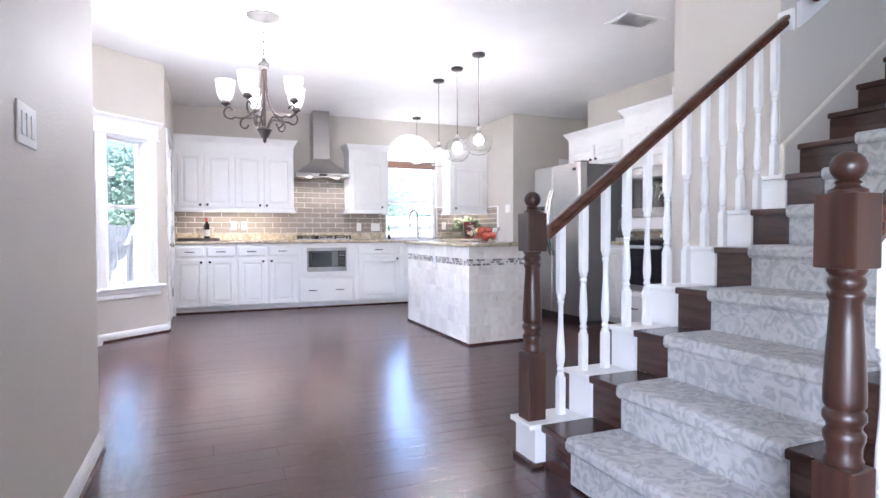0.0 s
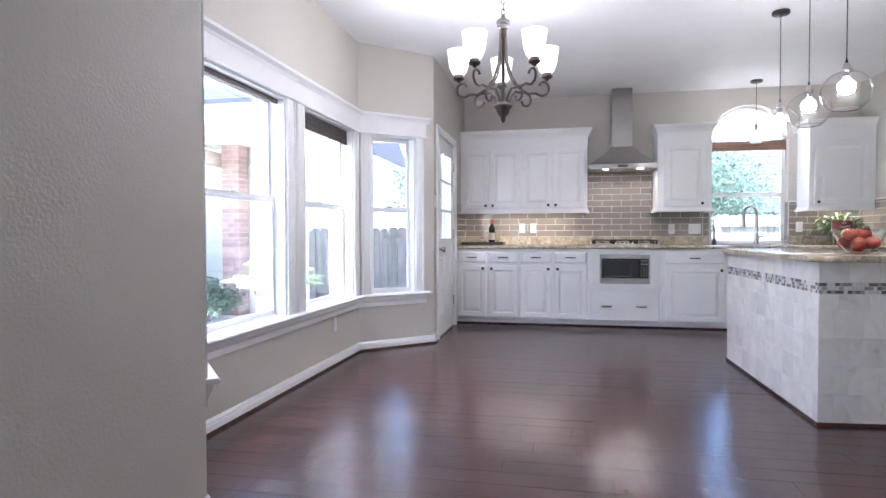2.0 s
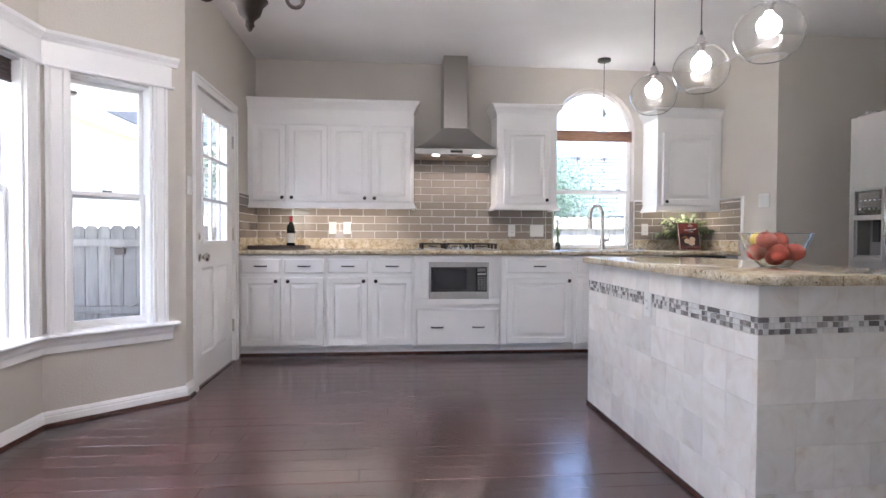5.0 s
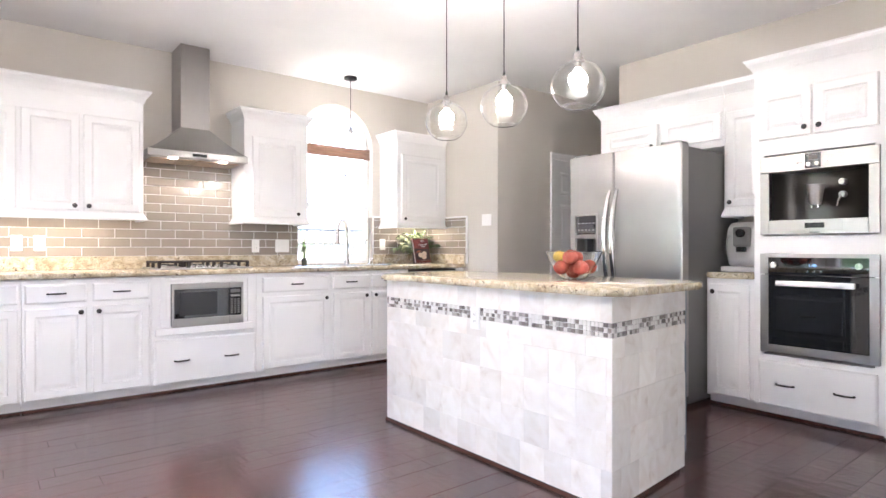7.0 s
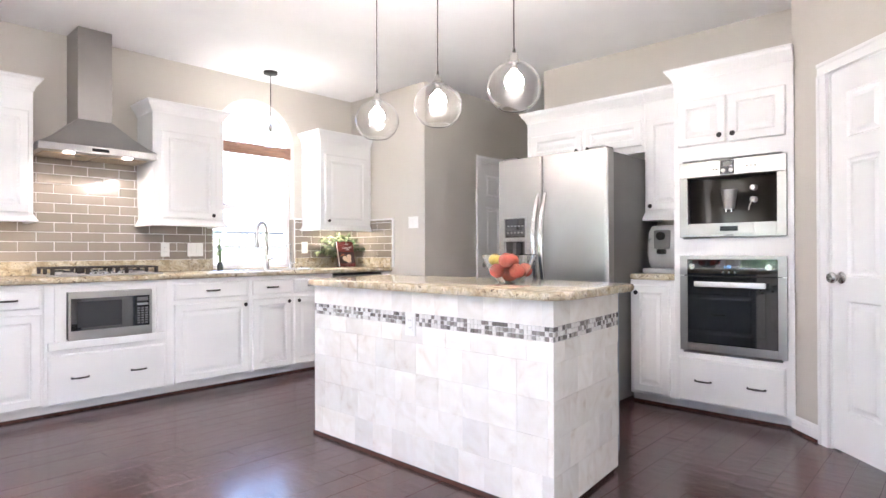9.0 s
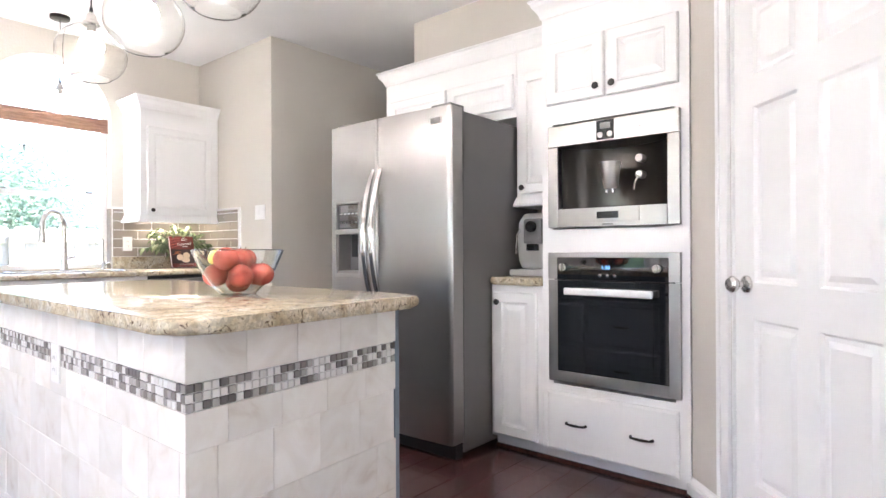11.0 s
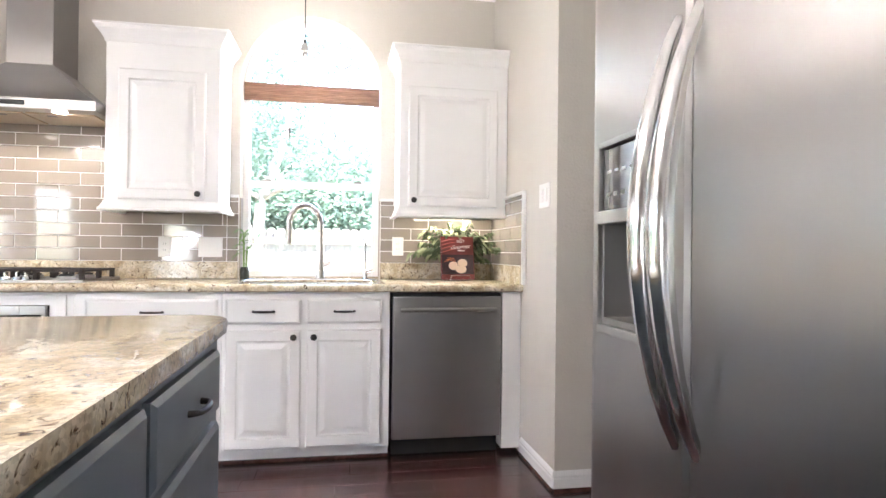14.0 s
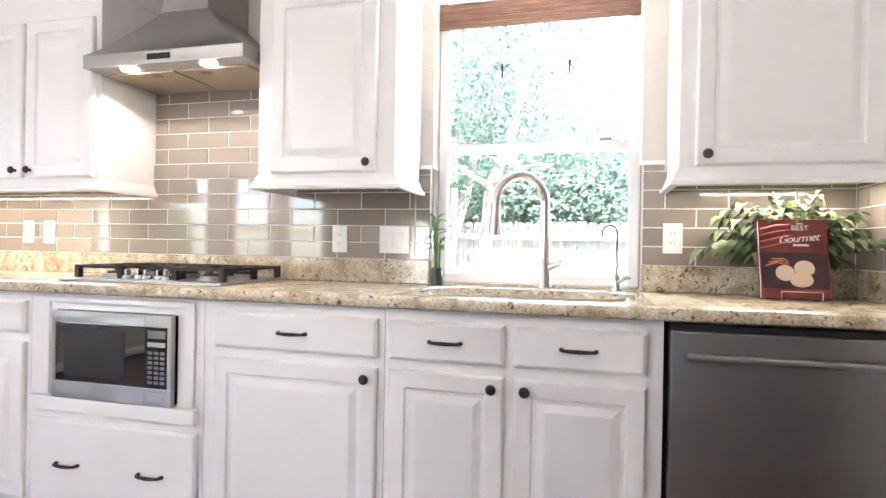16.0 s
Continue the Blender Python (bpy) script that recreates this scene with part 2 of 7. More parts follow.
# ---- mesh tools ----
def thing(name, at=(0, 0, 0), label="", category="", group="", turn=0.0, kind=""):
    ob = new(name)
    ob.empty_display_size = 0.05
    ob.matrix_basis = pose(*at, 0, 0, turn)
    return tagged(ob, label, category, group, kind)


def part(name, bm, material, parent=None, label="", smooth=False):
    me = bpy.data.meshes.new(name)
    bmesh.ops.recalc_face_normals(bm, faces=bm.faces)
    bm.to_mesh(me)
    bm.free()
    me.materials.append(material)
    if smooth:
        for f in me.polygons:
            f.use_smooth = True
        me.set_sharp_from_angle(angle=radians(40))
    ob = new(name, me)
    if parent is not None:
        ob.parent = parent
    if label:
        ob["label"] = label
    return ob


def again(ob, parent, m):
    """The same mesh once more, as an object of its own under parent."""
    o = bpy.data.objects.new(ob.name.split(".")[0], ob.data)
    scene.collection.objects.link(o)
    o.parent = parent
    o.matrix_basis = m
    return o


def box(bm, x0, y0, z0, x1, y1, z1, bevel=0.0):
    vs = [bm.verts.new((x, y, z)) for x in (x0, x1) for y in (y0, y1) for z in (z0, z1)]
    fs = [bm.faces.new([vs[i] for i in q]) for q in ((0, 1, 3, 2), (4, 6, 7, 5), (0, 4, 5, 1), (2, 3, 7, 6), (0, 2, 6, 4), (1, 5, 7, 3))]
    if bevel:
        es = list({e for f in fs for e in f.edges})
        bmesh.ops.bevel(bm, geom=es, offset=bevel, segments=2, profile=0.6, affect="EDGES", clamp_overlap=True)
    return bm


def B(name, dims, material, parent, bevel=0.003, label=""):
    return part(name, box(bmesh.new(), *dims, bevel), material, parent, label)


def prism(bm, pts, z0, z1):
    lo = [bm.verts.new((x, y, z0)) for x, y in pts]
    hi = [bm.verts.new((x, y, z1)) for x, y in pts]
    n = len(pts)
    for i in range(n):
        bm.faces.new((lo[i], lo[(i + 1) % n], hi[(i + 1) % n], hi[i]))
    bm.faces.new(lo[::-1])
    bm.faces.new(hi)
    return bm


def extrude_profile(bm, pts, x0, x1):
    """A profile in (y, z), drawn along x."""
    a = [bm.verts.new((x0, y, z)) for y, z in pts]
    b = [bm.verts.new((x1, y, z)) for y, z in pts]
    n = len(pts)
    for i in range(n):
        bm.faces.new((a[i], a[(i + 1) % n], b[(i + 1) % n], b[i]))
    bm.faces.new(a[::-1])
    bm.faces.new(b)
    return bm


def lathe(bm, profile, at=(0, 0, 0), seg=20, axis="z", squash=1.0):
    rings = []
    for r, h in profile:
        ring = []
        for i in range(seg):
            a = 2 * math.pi * i / seg
            c, s = r * math.cos(a), r * math.sin(a) * squash
            v = {"z": (c, s, h), "y": (c, h, s), "x": (h, c, s)}[axis]
            ring.append(bm.verts.new((v[0] + at[0], v[1] + at[1], v[2] + at[2])))
        rings.append(ring)
    for a, b in zip(rings, rings[1:]):
        for i in range(seg):
            bm.faces.new((a[i], a[(i + 1) % seg], b[(i + 1) % seg], b[i]))
    if profile[0][0] > 1e-4:
        bm.faces.new(rings[0][::-1])
    if profile[-1][0] > 1e-4:
        bm.faces.new(rings[-1])
    return bm


def shell(bm, profile, at=(0, 0, 0), seg=24):
    """A turned shape left open at both ends of its closed profile (a ring section)."""
    rings = []
    for r, h in profile:
        rings.append([bm.verts.new((at[0] + r * math.cos(2 * math.pi * i / seg), at[1] + r * math.sin(2 * math.pi * i / seg), at[2] + h)) for i in range(seg)])
    n = len(rings)
    for k in range(n):
        a, b = rings[k], rings[(k + 1) % n]
        for i in range(seg):
            bm.faces.new((a[i], a[(i + 1) % seg], b[(i + 1) % seg], b[i]))
    return bm


def tube(bm, pts, radius, seg=8, flat=1.0):
    pts = [Vector(p) for p in pts]
    rs = radius if isinstance(radius, (list, tuple)) else [radius] * len(pts)
    rings, side = [], None
    for i, p in enumerate(pts):
        d = (pts[min(i + 1, len(pts) - 1)] - pts[max(i - 1, 0)]).normalized()
        if side is None:
            side = d.orthogonal().normalized()
        side = (side - d * side.dot(d)).normalized()
        up = d.cross(side)
        rings.append([bm.verts.new(p + rs[i] * (math.cos(2 * math.pi * k / seg) * side + flat * math.sin(2 * math.pi * k / seg) * up)) for k in range(seg)])
    for a, b in zip(rings, rings[1:]):
        for k in range(seg):
            bm.faces.new((a[k], a[(k + 1) % seg], b[(k + 1) % seg], b[k]))
    bm.faces.new(rings[0][::-1])
    bm.faces.new(rings[-1])
    return bm


def rings_panel(bm, w, h, rings, x=0.0, z=0.0):
    """A front made of nested rectangles (inset, depth); depth runs to the back, along +y."""
    loops = []
    for inset, y in rings:
        loops.append([bm.verts.new((x + a, y, z + b)) for a, b in ((inset, inset), (w - inset, inset), (w - inset, h - inset), (inset, h - inset))])
    for a, b in zip(loops, loops[1:]):
        for i in range(4):
            bm.faces.new((a[i], a[(i + 1) % 4], b[(i + 1) % 4], b[i]))
    bm.faces.new(loops[0][::-1])
    bm.faces.new(loops[-1])
    return bm


RAISED = [(0, 0), (0, -0.014), (0.006, -0.020), (0.052, -0.020), (0.058, -0.013), (0.068, -0.012), (0.092, -0.019), (0.10, -0.0195)]
SLAB = [(0, 0), (0, -0.012), (0.010, -0.0195), (0.014, -0.020)]


def knob(parent, x, y, z):
    prof = [(0.008, 0.002), (0.006, -0.004), (0.006, -0.012), (0.014, -0.016), (0.0165, -0.021), (0.013, -0.027), (0.004, -0.030), (0.0, -0.030)]
    return part("knob", lathe(bmesh.new(), prof, (x, y, z), 14, "y"), M_BRONZE, parent, smooth=True)


def pull(parent, x, y, z, w=0.10):
    bm = bmesh.new()
    pts = [(x - w / 2, y + 0.003, z), (x - w / 2 + 0.004, y - 0.014, z)] + [(x + w * (k / 8 - 0.5) * 0.84, y - 0.020 - 0.006 * math.sin(math.pi * k / 8), z) for k in range(9)] + [(x + w / 2 - 0.004, y - 0.014, z), (x + w / 2, y + 0.003, z)]
    rs = [0.0075, 0.006] + [0.005 + 0.0015 * math.sin(math.pi * k / 8) for k in range(9)] + [0.006, 0.0075]
    return part("handle", tube(bm, pts, rs, 8), M_BRONZE, parent, smooth=True)


def cab_door(parent, x, z, w, h, knob_at=None, material=None):
    d = part("door", rings_panel(bmesh.new(), w, h, RAISED if w > 0.23 else [(i * 0.8, y) for i, y in RAISED], x, z), material or M_CAB, parent)
    if knob_at:
        knob(d, *knob_at)
    return d


def cab_drawer(parent, x, z, w, h, pulls=1, material=None):
    d = part("drawer_front", rings_panel(bmesh.new(), w, h, SLAB, x, z), material or M_CAB, parent)
    for i in range(pulls):
        pull(d, x + w * (2 * i + 1) / (2 * pulls), -0.020, z + h / 2)
    return d
# ---- large structure ----
CEIL = 2.73
WT = 0.14


def wall(name, a, b, openings=(), z1=CEIL, z0=0.0, thick=WT, material=None):
    """A wall along a to b; the room is on its right. Openings: from, to along it, bottom, top."""
    dx, dy = b[0] - a[0], b[1] - a[1]
    length = math.hypot(dx, dy)
    bm = bmesh.new()
    s = 0.0
    for o0, o1, b0, b1 in sorted(openings):
        if o0 > s:
            box(bm, s, 0, z0, o0, thick, z1)
        if b0 > z0:
            box(bm, o0, 0, z0, o1, thick, b0)
        if b1 < z1:
            box(bm, o0, 0, b1, o1, thick, z1)
        s = o1
    if s < length:
        box(bm, s, 0, z0, length, thick, z1)
    ob = part(name, bm, material or M_WALL)
    ob.matrix_basis = pose(a[0], a[1], 0, 0, 0, math.degrees(math.atan2(dy, dx)))
    return tagged(ob, kind="structure")


# Plan: a bay on the west, the kitchen wall on the north, an angled closet wall, stairs on the east side.
BAY = [(-0.53, 2.48), (-1.065, 3.10), (-1.01, 5.455), (-0.44, 5.97)]
SILL, HEAD = 0.495, 1.94
CHN = math.hypot(0.57, 0.515)
CHS = math.hypot(0.535, 0.62)
wall("wall_west_south", (-0.53, -4.0), (-0.53, 2.48), [(0.8, 2.8, 0.35, 1.65)])
wall("wall_bay_south", BAY[0], BAY[1], [(0.13, CHS - 0.13, SILL, HEAD)])
wall("wall_bay", BAY[1], BAY[2], [(0.10, 1.04, SILL, HEAD), (1.29, 2.23, SILL, HEAD)])
wall("wall_bay_north", BAY[2], BAY[3], [(0.13, 0.57, SILL, HEAD)])
wall("wall_west_north", (-0.44, 5.97), (-0.44, 7.85 + WT), [(0.19, 1.10, 0.0, 2.045)])
wall("wall_alcove_east", (4.05, 7.85), (4.05, 6.71), thick=0.12)
wall("wall_hall_north", (4.17, 6.71), (6.3, 6.71), [(0.73, 1.49, 0.0, 2.05)])
wall("wall_hall_east", (6.3, 6.85), (6.3, 5.56))
wall("wall_hall_south", (6.3, 5.70), (4.74, 5.70))
wall("wall_east", (4.60, 5.70), (4.60, 3.60))
wall("wall_closet_north", (4.60, 3.60), (4.05, 3.60))
DIAG = math.hypot(1.19, 1.17)
wall("wall_closet_angled", (4.05, 3.60), (2.86, 2.43), [(0.31, 1.08, 0.0, 2.06)], thick=0.12)
wall("wall_stair_end", (2.86, 2.43), (2.86, 1.66), thick=0.12)
wall("wall_stair_north", (2.98, 1.66), (7.2, 1.66), z1=5.2, thick=0.12)
wall("wall_stair_east", (7.2, 1.78), (7.2, 0.13), z1=5.2)
wall("wall_stair_south", (7.2, 0.25), (2.98, 0.25), z1=5.2, thick=0.12)
wall("wall_stair_end_south", (2.86, 0.25), (2.86, -0.6), thick=0.12)
wall("wall_south_inner", (2.98, -0.6), (6.0, -0.6), thick=0.12)
wall("wall_room_east", (6.0, -0.6), (6.0, -4.0))
wall("wall_south", (6.0 + WT, -4.0), (-0.53 - WT, -4.0))

# North wall with its arched window.
WX0, WX1, WSILL, WSPRING = 2.47, 3.315, 0.915, 2.115
WR, WCX = (WX1 - WX0) / 2, (WX0 + WX1) / 2


def north_wall():
    bm = bmesh.new()
    y0, y1 = 7.85, 7.85 + WT
    box(bm, -0.44, y0, 0, WX0, y1, CEIL)
    box(bm, WX1, y0, 0, 4.05 + 0.12, y1, CEIL)
    box(bm, WX0, y0, 0, WX1, y1, WSILL)
    n = 24
    arc = [(WCX - WR * math.cos(math.pi * i / n), WSPRING + WR * math.sin(math.pi * i / n)) for i in range(n + 1)]
    for (xa, za), (xb, zb) in zip(arc, arc[1:]):
        vs = [bm.verts.new(p) for p in ((xa, y0, za), (xb, y0, zb), (xb, y0, CEIL), (xa, y0, CEIL), (xa, y1, za), (xb, y1, zb), (xb, y1, CEIL), (xa, y1, CEIL))]
        for q in ((0, 1, 2, 3), (4, 7, 6, 5), (0, 4, 5, 1), (3, 2, 6, 7)):
            bm.faces.new([vs[i] for i in q])
    return tagged(part("wall_north", bm, M_WALL), kind="structure")


north_wall()


def ceiling():
    bm = bmesh.new()
    t = 0.12
    box(bm, -1.3, 1.78, CEIL, 6.5, 8.05, CEIL + t)
    box(bm, -0.8, 0.13, CEIL, 2.86, 1.78, CEIL + t)
    box(bm, -0.8, -4.2, CEIL, 6.3, 0.13, CEIL + t)
    box(bm, 2.7, 0.0, 5.2, 7.4, 1.9, 5.3)
    box(bm, 2.74, 0.13, CEIL + t, 2.86, 1.78, 5.2)
    return tagged(part("ceiling", bm, M_CEIL), kind="structure")


ceiling()

# Sub-floor under the boards.
sub = bmesh.new()
box(sub, -1.3, -4.2, -0.12, 7.4, 8.0, -0.012)
floor = tagged(part("floor", sub, plain("floor_joint", (0.012, 0.006, 0.005), 0.8)), kind="structure")


def skirting(name, a, b, h=0.095, z=0.0):
    """A moulded white baseboard along a to b, with the room on its right, on a dark shoe."""
    dx, dy = b[0] - a[0], b[1] - a[1]
    length = math.hypot(dx, dy)
    bm = bmesh.new()
    extrude_profile(bm, [(0, 0.018), (-0.014, 0.018), (-0.015, h * 0.62), (-0.011, h * 0.70), (-0.012, h * 0.78), (-0.006, h * 0.92), (0, h)], 0, length)
    ob = part(name, bm, M_TRIM)
    ob.matrix_basis = pose(a[0], a[1], z, 0, 0, math.degrees(math.atan2(dy, dx)))
    bm = bmesh.new()
    extrude_profile(bm, [(0, 0.0), (-0.024, 0.0), (-0.022, 0.010), (-0.014, 0.0175), (0, 0.0178)], 0, length)
    part("shoe_moulding", bm, M_STEP, ob, "dark wood shoe moulding")
    return tagged(ob, kind="structure")


for a, b in [((-0.53, -4.0), (-0.53, 2.49)), (BAY[0], BAY[1]), (BAY[1], BAY[2]), (BAY[2], BAY[3]), ((-0.44, 5.96), (-0.44, 6.085)), ((4.05, 7.2), (4.05, 6.71)), ((4.04, 6.71), (4.83, 6.71)), ((4.05, 3.60), (3.88, 3.433)), ((3.21, 2.775), (2.86, 2.43)), ((2.86, 2.44), (2.86, 1.66))]:
    skirting("baseboard", a, b, 0.082 if a in BAY else 0.095)


# ---- windows of the bay ----
def wall_frame(a, b):
    return pose(a[0], a[1], 0, 0, 0, math.degrees(math.atan2(b[1] - a[1], b[0] - a[0])))


def sash_window(name, m, s0, s1, z0, z1, label, lock=True):
    """Two sliding sashes set back in a wall's opening, with jambs; s runs along the wall, y to the outside."""
    w = tagged(new(name), label, "window", kind="structure")
    w.matrix_basis = m
    bm = bmesh.new()
    for d in ((s0, 0.002, z0, s0 + 0.016, 0.135, z1), (s1 - 0.016, 0.002, z0, s1, 0.135, z1), (s0 + 0.016, 0.002, z1 - 0.016, s1 - 0.016, 0.135, z1), (s0 + 0.016, 0.06, z0, s1 - 0.016, 0.139, z0 + 0.016)):
        box(bm, *d, 0.002)
    part("window_frame", bm, M_TRIM, w)
    mid = z0 + (z1 - z0) * 0.535
    for label_, y, za, zb in (("upper_sash", 0.105, mid - 0.02, z1 - 0.016), ("lower_sash", 0.078, z0 + 0.016, mid + 0.02)):
        bm = bmesh.new()
        xa, xb, r = s0 + 0.016, s1 - 0.016, 0.024
        for d in ((xa, y, za, xa + r, y + 0.024, zb), (xb - r, y, za, xb, y + 0.024, zb), (xa + r, y, za, xb - r, y + 0.024, za + 0.034), (xa + r, y, zb - 0.026, xb - r, y + 0.024, zb)):
            box(bm, *d, 0.003)
        s = part(label_, bm, M_TRIM, w)
        p = B("pane", (xa + r - 0.004, y + 0.009, za + 0.03, xb - r + 0.004, y + 0.014, zb - 0.022), M_PANE, s, 0)
        p.visible_shadow = False
    if lock:
        B("sash_lock", ((s0 + s1) / 2 - 0.025, 0.084, mid + 0.0205, (s0 + s1) / 2 + 0.025, 0.102, mid + 0.034), M_NICKEL, w, 0.003)
    return w


W_S, W_M, W_N = wall_frame(BAY[0], BAY[1]), wall_frame(BAY[1], BAY[2]), wall_frame(BAY[2], BAY[3])
sash_window("window_1", W_S, 0.13, CHS - 0.13, SILL, HEAD, "narrow white sash window beside a grey wall")
sash_window("window_2", W_M, 0.10, 1.04, SILL, HEAD, "large white sash window onto a garden")
sash_window("window_3", W_M, 1.29, 2.23, SILL, HEAD, "white sash window with a raised brown shade")
sash_window("window_4", W_N, 0.13, 0.57, SILL, HEAD, "narrow white sash window beside the back door")


def bay_trim(m, s0, s1, uprights, ends):
    """Casing boards, the header with its crown, the stool and the apron, on one face of the bay."""
    bm = bmesh.new()
    box(bm, s0, -0.016, HEAD - 0.004, s1, 0, HEAD + 0.135, 0.002)
    part_ob = part("trim", bm, M_TRIM)
    part_ob.matrix_basis = m
    tagged(part_ob, "white painted window header and casing", "trim", kind="structure")
    bm = bmesh.new()
    extrude_profile(bm, [(0, HEAD + 0.131), (-0.018, HEAD + 0.131), (-0.026, HEAD + 0.150), (-0.046, HEAD + 0.168), (-0.05, HEAD + 0.186), (0, HEAD + 0.186)], s0 - ends[0], s1 + ends[1])
    part("crown", bm, M_TRIM, part_ob)
    bm = bmesh.new()
    extrude_profile(bm, [(0, HEAD - 0.004), (-0.022, HEAD - 0.004), (-0.026, HEAD + 0.004), (-0.022, HEAD + 0.012), (0, HEAD + 0.012)], s0 - ends[0] * 0.4, s1 + ends[1] * 0.4)
    part("bead", bm, M_TRIM, part_ob)
    for u0, u1 in uprights:
        bm = bmesh.new()
        w = u1 - u0
        extrude_profile(bm, [(0, 0), (-0.016, 0), (-0.016, w * 0.16), (-0.010, w * 0.2), (-0.014, w * 0.28), (-0.014, w * 0.72), (-0.010, w * 0.8), (-0.016, w * 0.84), (-0.016, w), (0, w)], 0, HEAD - SILL - 0.012)
        for v in bm.verts:
            v.co = Vector((u0 + v.co.z, v.co.y, SILL + 0.008 + v.co.x))
        part("casing", bm, M_TRIM, part_ob)
    bm = bmesh.new()
    extrude_profile(bm, [(0.07, SILL - 0.016), (-0.05, SILL - 0.016), (-0.058, SILL - 0.008), (-0.058, SILL), (-0.05, SILL + 0.008), (0.07, SILL + 0.008)], s0 - ends[0] * 0.9, s1 + ends[1] * 0.9)
    part("window_sill", bm, M_TRIM, part_ob)
    bm = bmesh.new()
    extrude_profile(bm, [(0, SILL - 0.016), (-0.036, SILL - 0.016), (-0.030, SILL - 0.045), (-0.018, SILL - 0.065), (-0.016, SILL - 0.10), (0, SILL - 0.10)], s0, s1)
    part("apron", bm, M_TRIM, part_ob)


bay_trim(W_S, 0.07, CHS, [(0.07, 0.13), (CHS - 0.13, CHS - 0.02)], (0.02, -0.01))
bay_trim(W_M, 0.0, 2.355, [(0.01, 0.10), (1.04, 1.16), (1.17, 1.29), (2.23, 2.335)], (-0.01, -0.01))
bay_trim(W_N, 0.0, 0.68, [(0.02, 0.13), (0.57, 0.655)], (-0.01, 0.035))


def roller_shade(m, s0, s1, drop, label):
    t = tagged(new("roller_shade"), label, "shade")
    t.matrix_basis = m
    bm = bmesh.new()
    n = max(3, int(drop / 0.012))
    for i in range(n):
        z = HEAD - 0.018 - drop * i / n
        tube(bm, [(s0, 0.05 + 0.003 * (i % 2), z - 0.006), (s1, 0.05 + 0.003 * (i % 2), z - 0.006)], 0.0068, 6)
    f = part("shade_fabric", bm, M_SHADE, t)
    f["kind"] = "stuff"
    B("bottom_bar", (s0, 0.043, HEAD - 0.018 - drop - 0.016, s1, 0.060, HEAD - 0.018 - drop), M_SHADE, t)
    return t


M_SHADE = wood("brown_woven_shade", (0.06, 0.047, 0.045), (0.13, 0.103, 0.095), 0.7, "x", 3.0, 0.0)
roller_shade(W_M, 1.31, 2.21, 0.10, "brown woven roller shade rolled up in the window")
roller_shade(W_M, 0.12, 1.02, 0.012, "dark thin roller shade rolled fully up")


# ---- panel doors ----
def panel_set(bm, w, h, rects, t):
    """A door leaf of thickness t with sunk panels on its room side (y = 0 is that side)."""
    xs = sorted({0, w, *[r[0] for r in rects], *[r[2] for r in rects]})
    zs = sorted({0, h, *[r[1] for r in rects], *[r[3] for r in rects]})
    for xa, xb in zip(xs, xs[1:]):
        for za, zb in zip(zs, zs[1:]):
            cx, cz = (xa + xb) / 2, (za + zb) / 2
            hit = any(r[0] < cx < r[2] and r[1] < cz < r[3] for r in rects)
            if hit:
                loops = [(0, 0), (0.008, 0.010), (0.022, 0.011), (0.040, 0.003)]
                prev = None
                for inset, y in loops:
                    cur = [bm.verts.new((a, y, b)) for a, b in ((xa + inset, za + inset), (xb - inset, za + inset), (xb - inset, zb - inset), (xa + inset, zb - inset))]
                    if prev:
                        for i in range(4):
                            bm.faces.new((prev[i], prev[(i + 1) % 4], cur[(i + 1) % 4], cur[i]))
                    prev = cur
                bm.faces.new(prev)
            else:
                bm.faces.new([bm.verts.new(p) for p in ((xa, 0, za), (xb, 0, za), (xb, 0, zb), (xa, 0, zb))])
    bmesh.ops.remove_doubles(bm, verts=bm.verts, dist=1e-5)
    return bm


def leaf_edges(bm, w, h, t):
    for q in (((0, 0, 0), (0, t, 0), (0, t, h), (0, 0, h)), ((w, 0, 0), (w, 0, h), (w, t, h), (w, t, 0)), ((0, 0, h), (0, t, h), (w, t, h), (w, 0, h)), ((0, t, 0), (w, t, 0), (w, t, h), (0, t, h))):
        bm.faces.new([bm.verts.new(p) for p in q])


def door_knob(parent, x, z, rose=0.032):
    prof = [(rose, 0.0), (rose, -0.006), (rose * 0.8, -0.012), (0.011, -0.014), (0.011, -0.032), (0.020, -0.038), (0.029, -0.050), (0.030, -0.060), (0.022, -0.070), (0.0, -0.074)]
    return part("door_knob", lathe(bmesh.new(), prof, (x, 0, z), 20, "y"), M_NICKEL, parent, "brushed nickel knob", smooth=True)


def casing(parent, w, h, cw=0.07):
    for x0, x1 in ((-cw - 0.008, -0.008), (w + 0.008, w + 0.008 + cw)):
        bm = bmesh.new()
        box(bm, x0, -0.016, 0.0, x1, 0.0, h + 0.008, 0.003)
        box(bm, x0 + (0.0 if x0 < 0 else cw - 0.022), -0.022, 0.0, x0 + (0.022 if x0 < 0 else cw), -0.015, h + 0.008, 0.003)
        part("casing", bm, M_TRIM, parent)
    bm = bmesh.new()
    box(bm, -cw - 0.008, -0.016, h + 0.0085, w + cw + 0.008, 0.0, h + 0.008 + cw, 0.003)
    box(bm, -cw - 0.008, -0.022, h + cw - 0.014, w + cw + 0.008, -0.015, h + cw + 0.008, 0.003)
    part("casing", bm, M_TRIM, parent)
    for d in ((-0.0075, 0.0, 0.0, -0.001, 0.12, h + 0.004), (w + 0.001, 0.0, 0.0, w + 0.0075, 0.12, h + 0.004), (-0.0075, 0.0, h + 0.0045, w + 0.0075, 0.12, h + 0.0078)):
        B("jamb", d, M_TRIM, parent, 0)


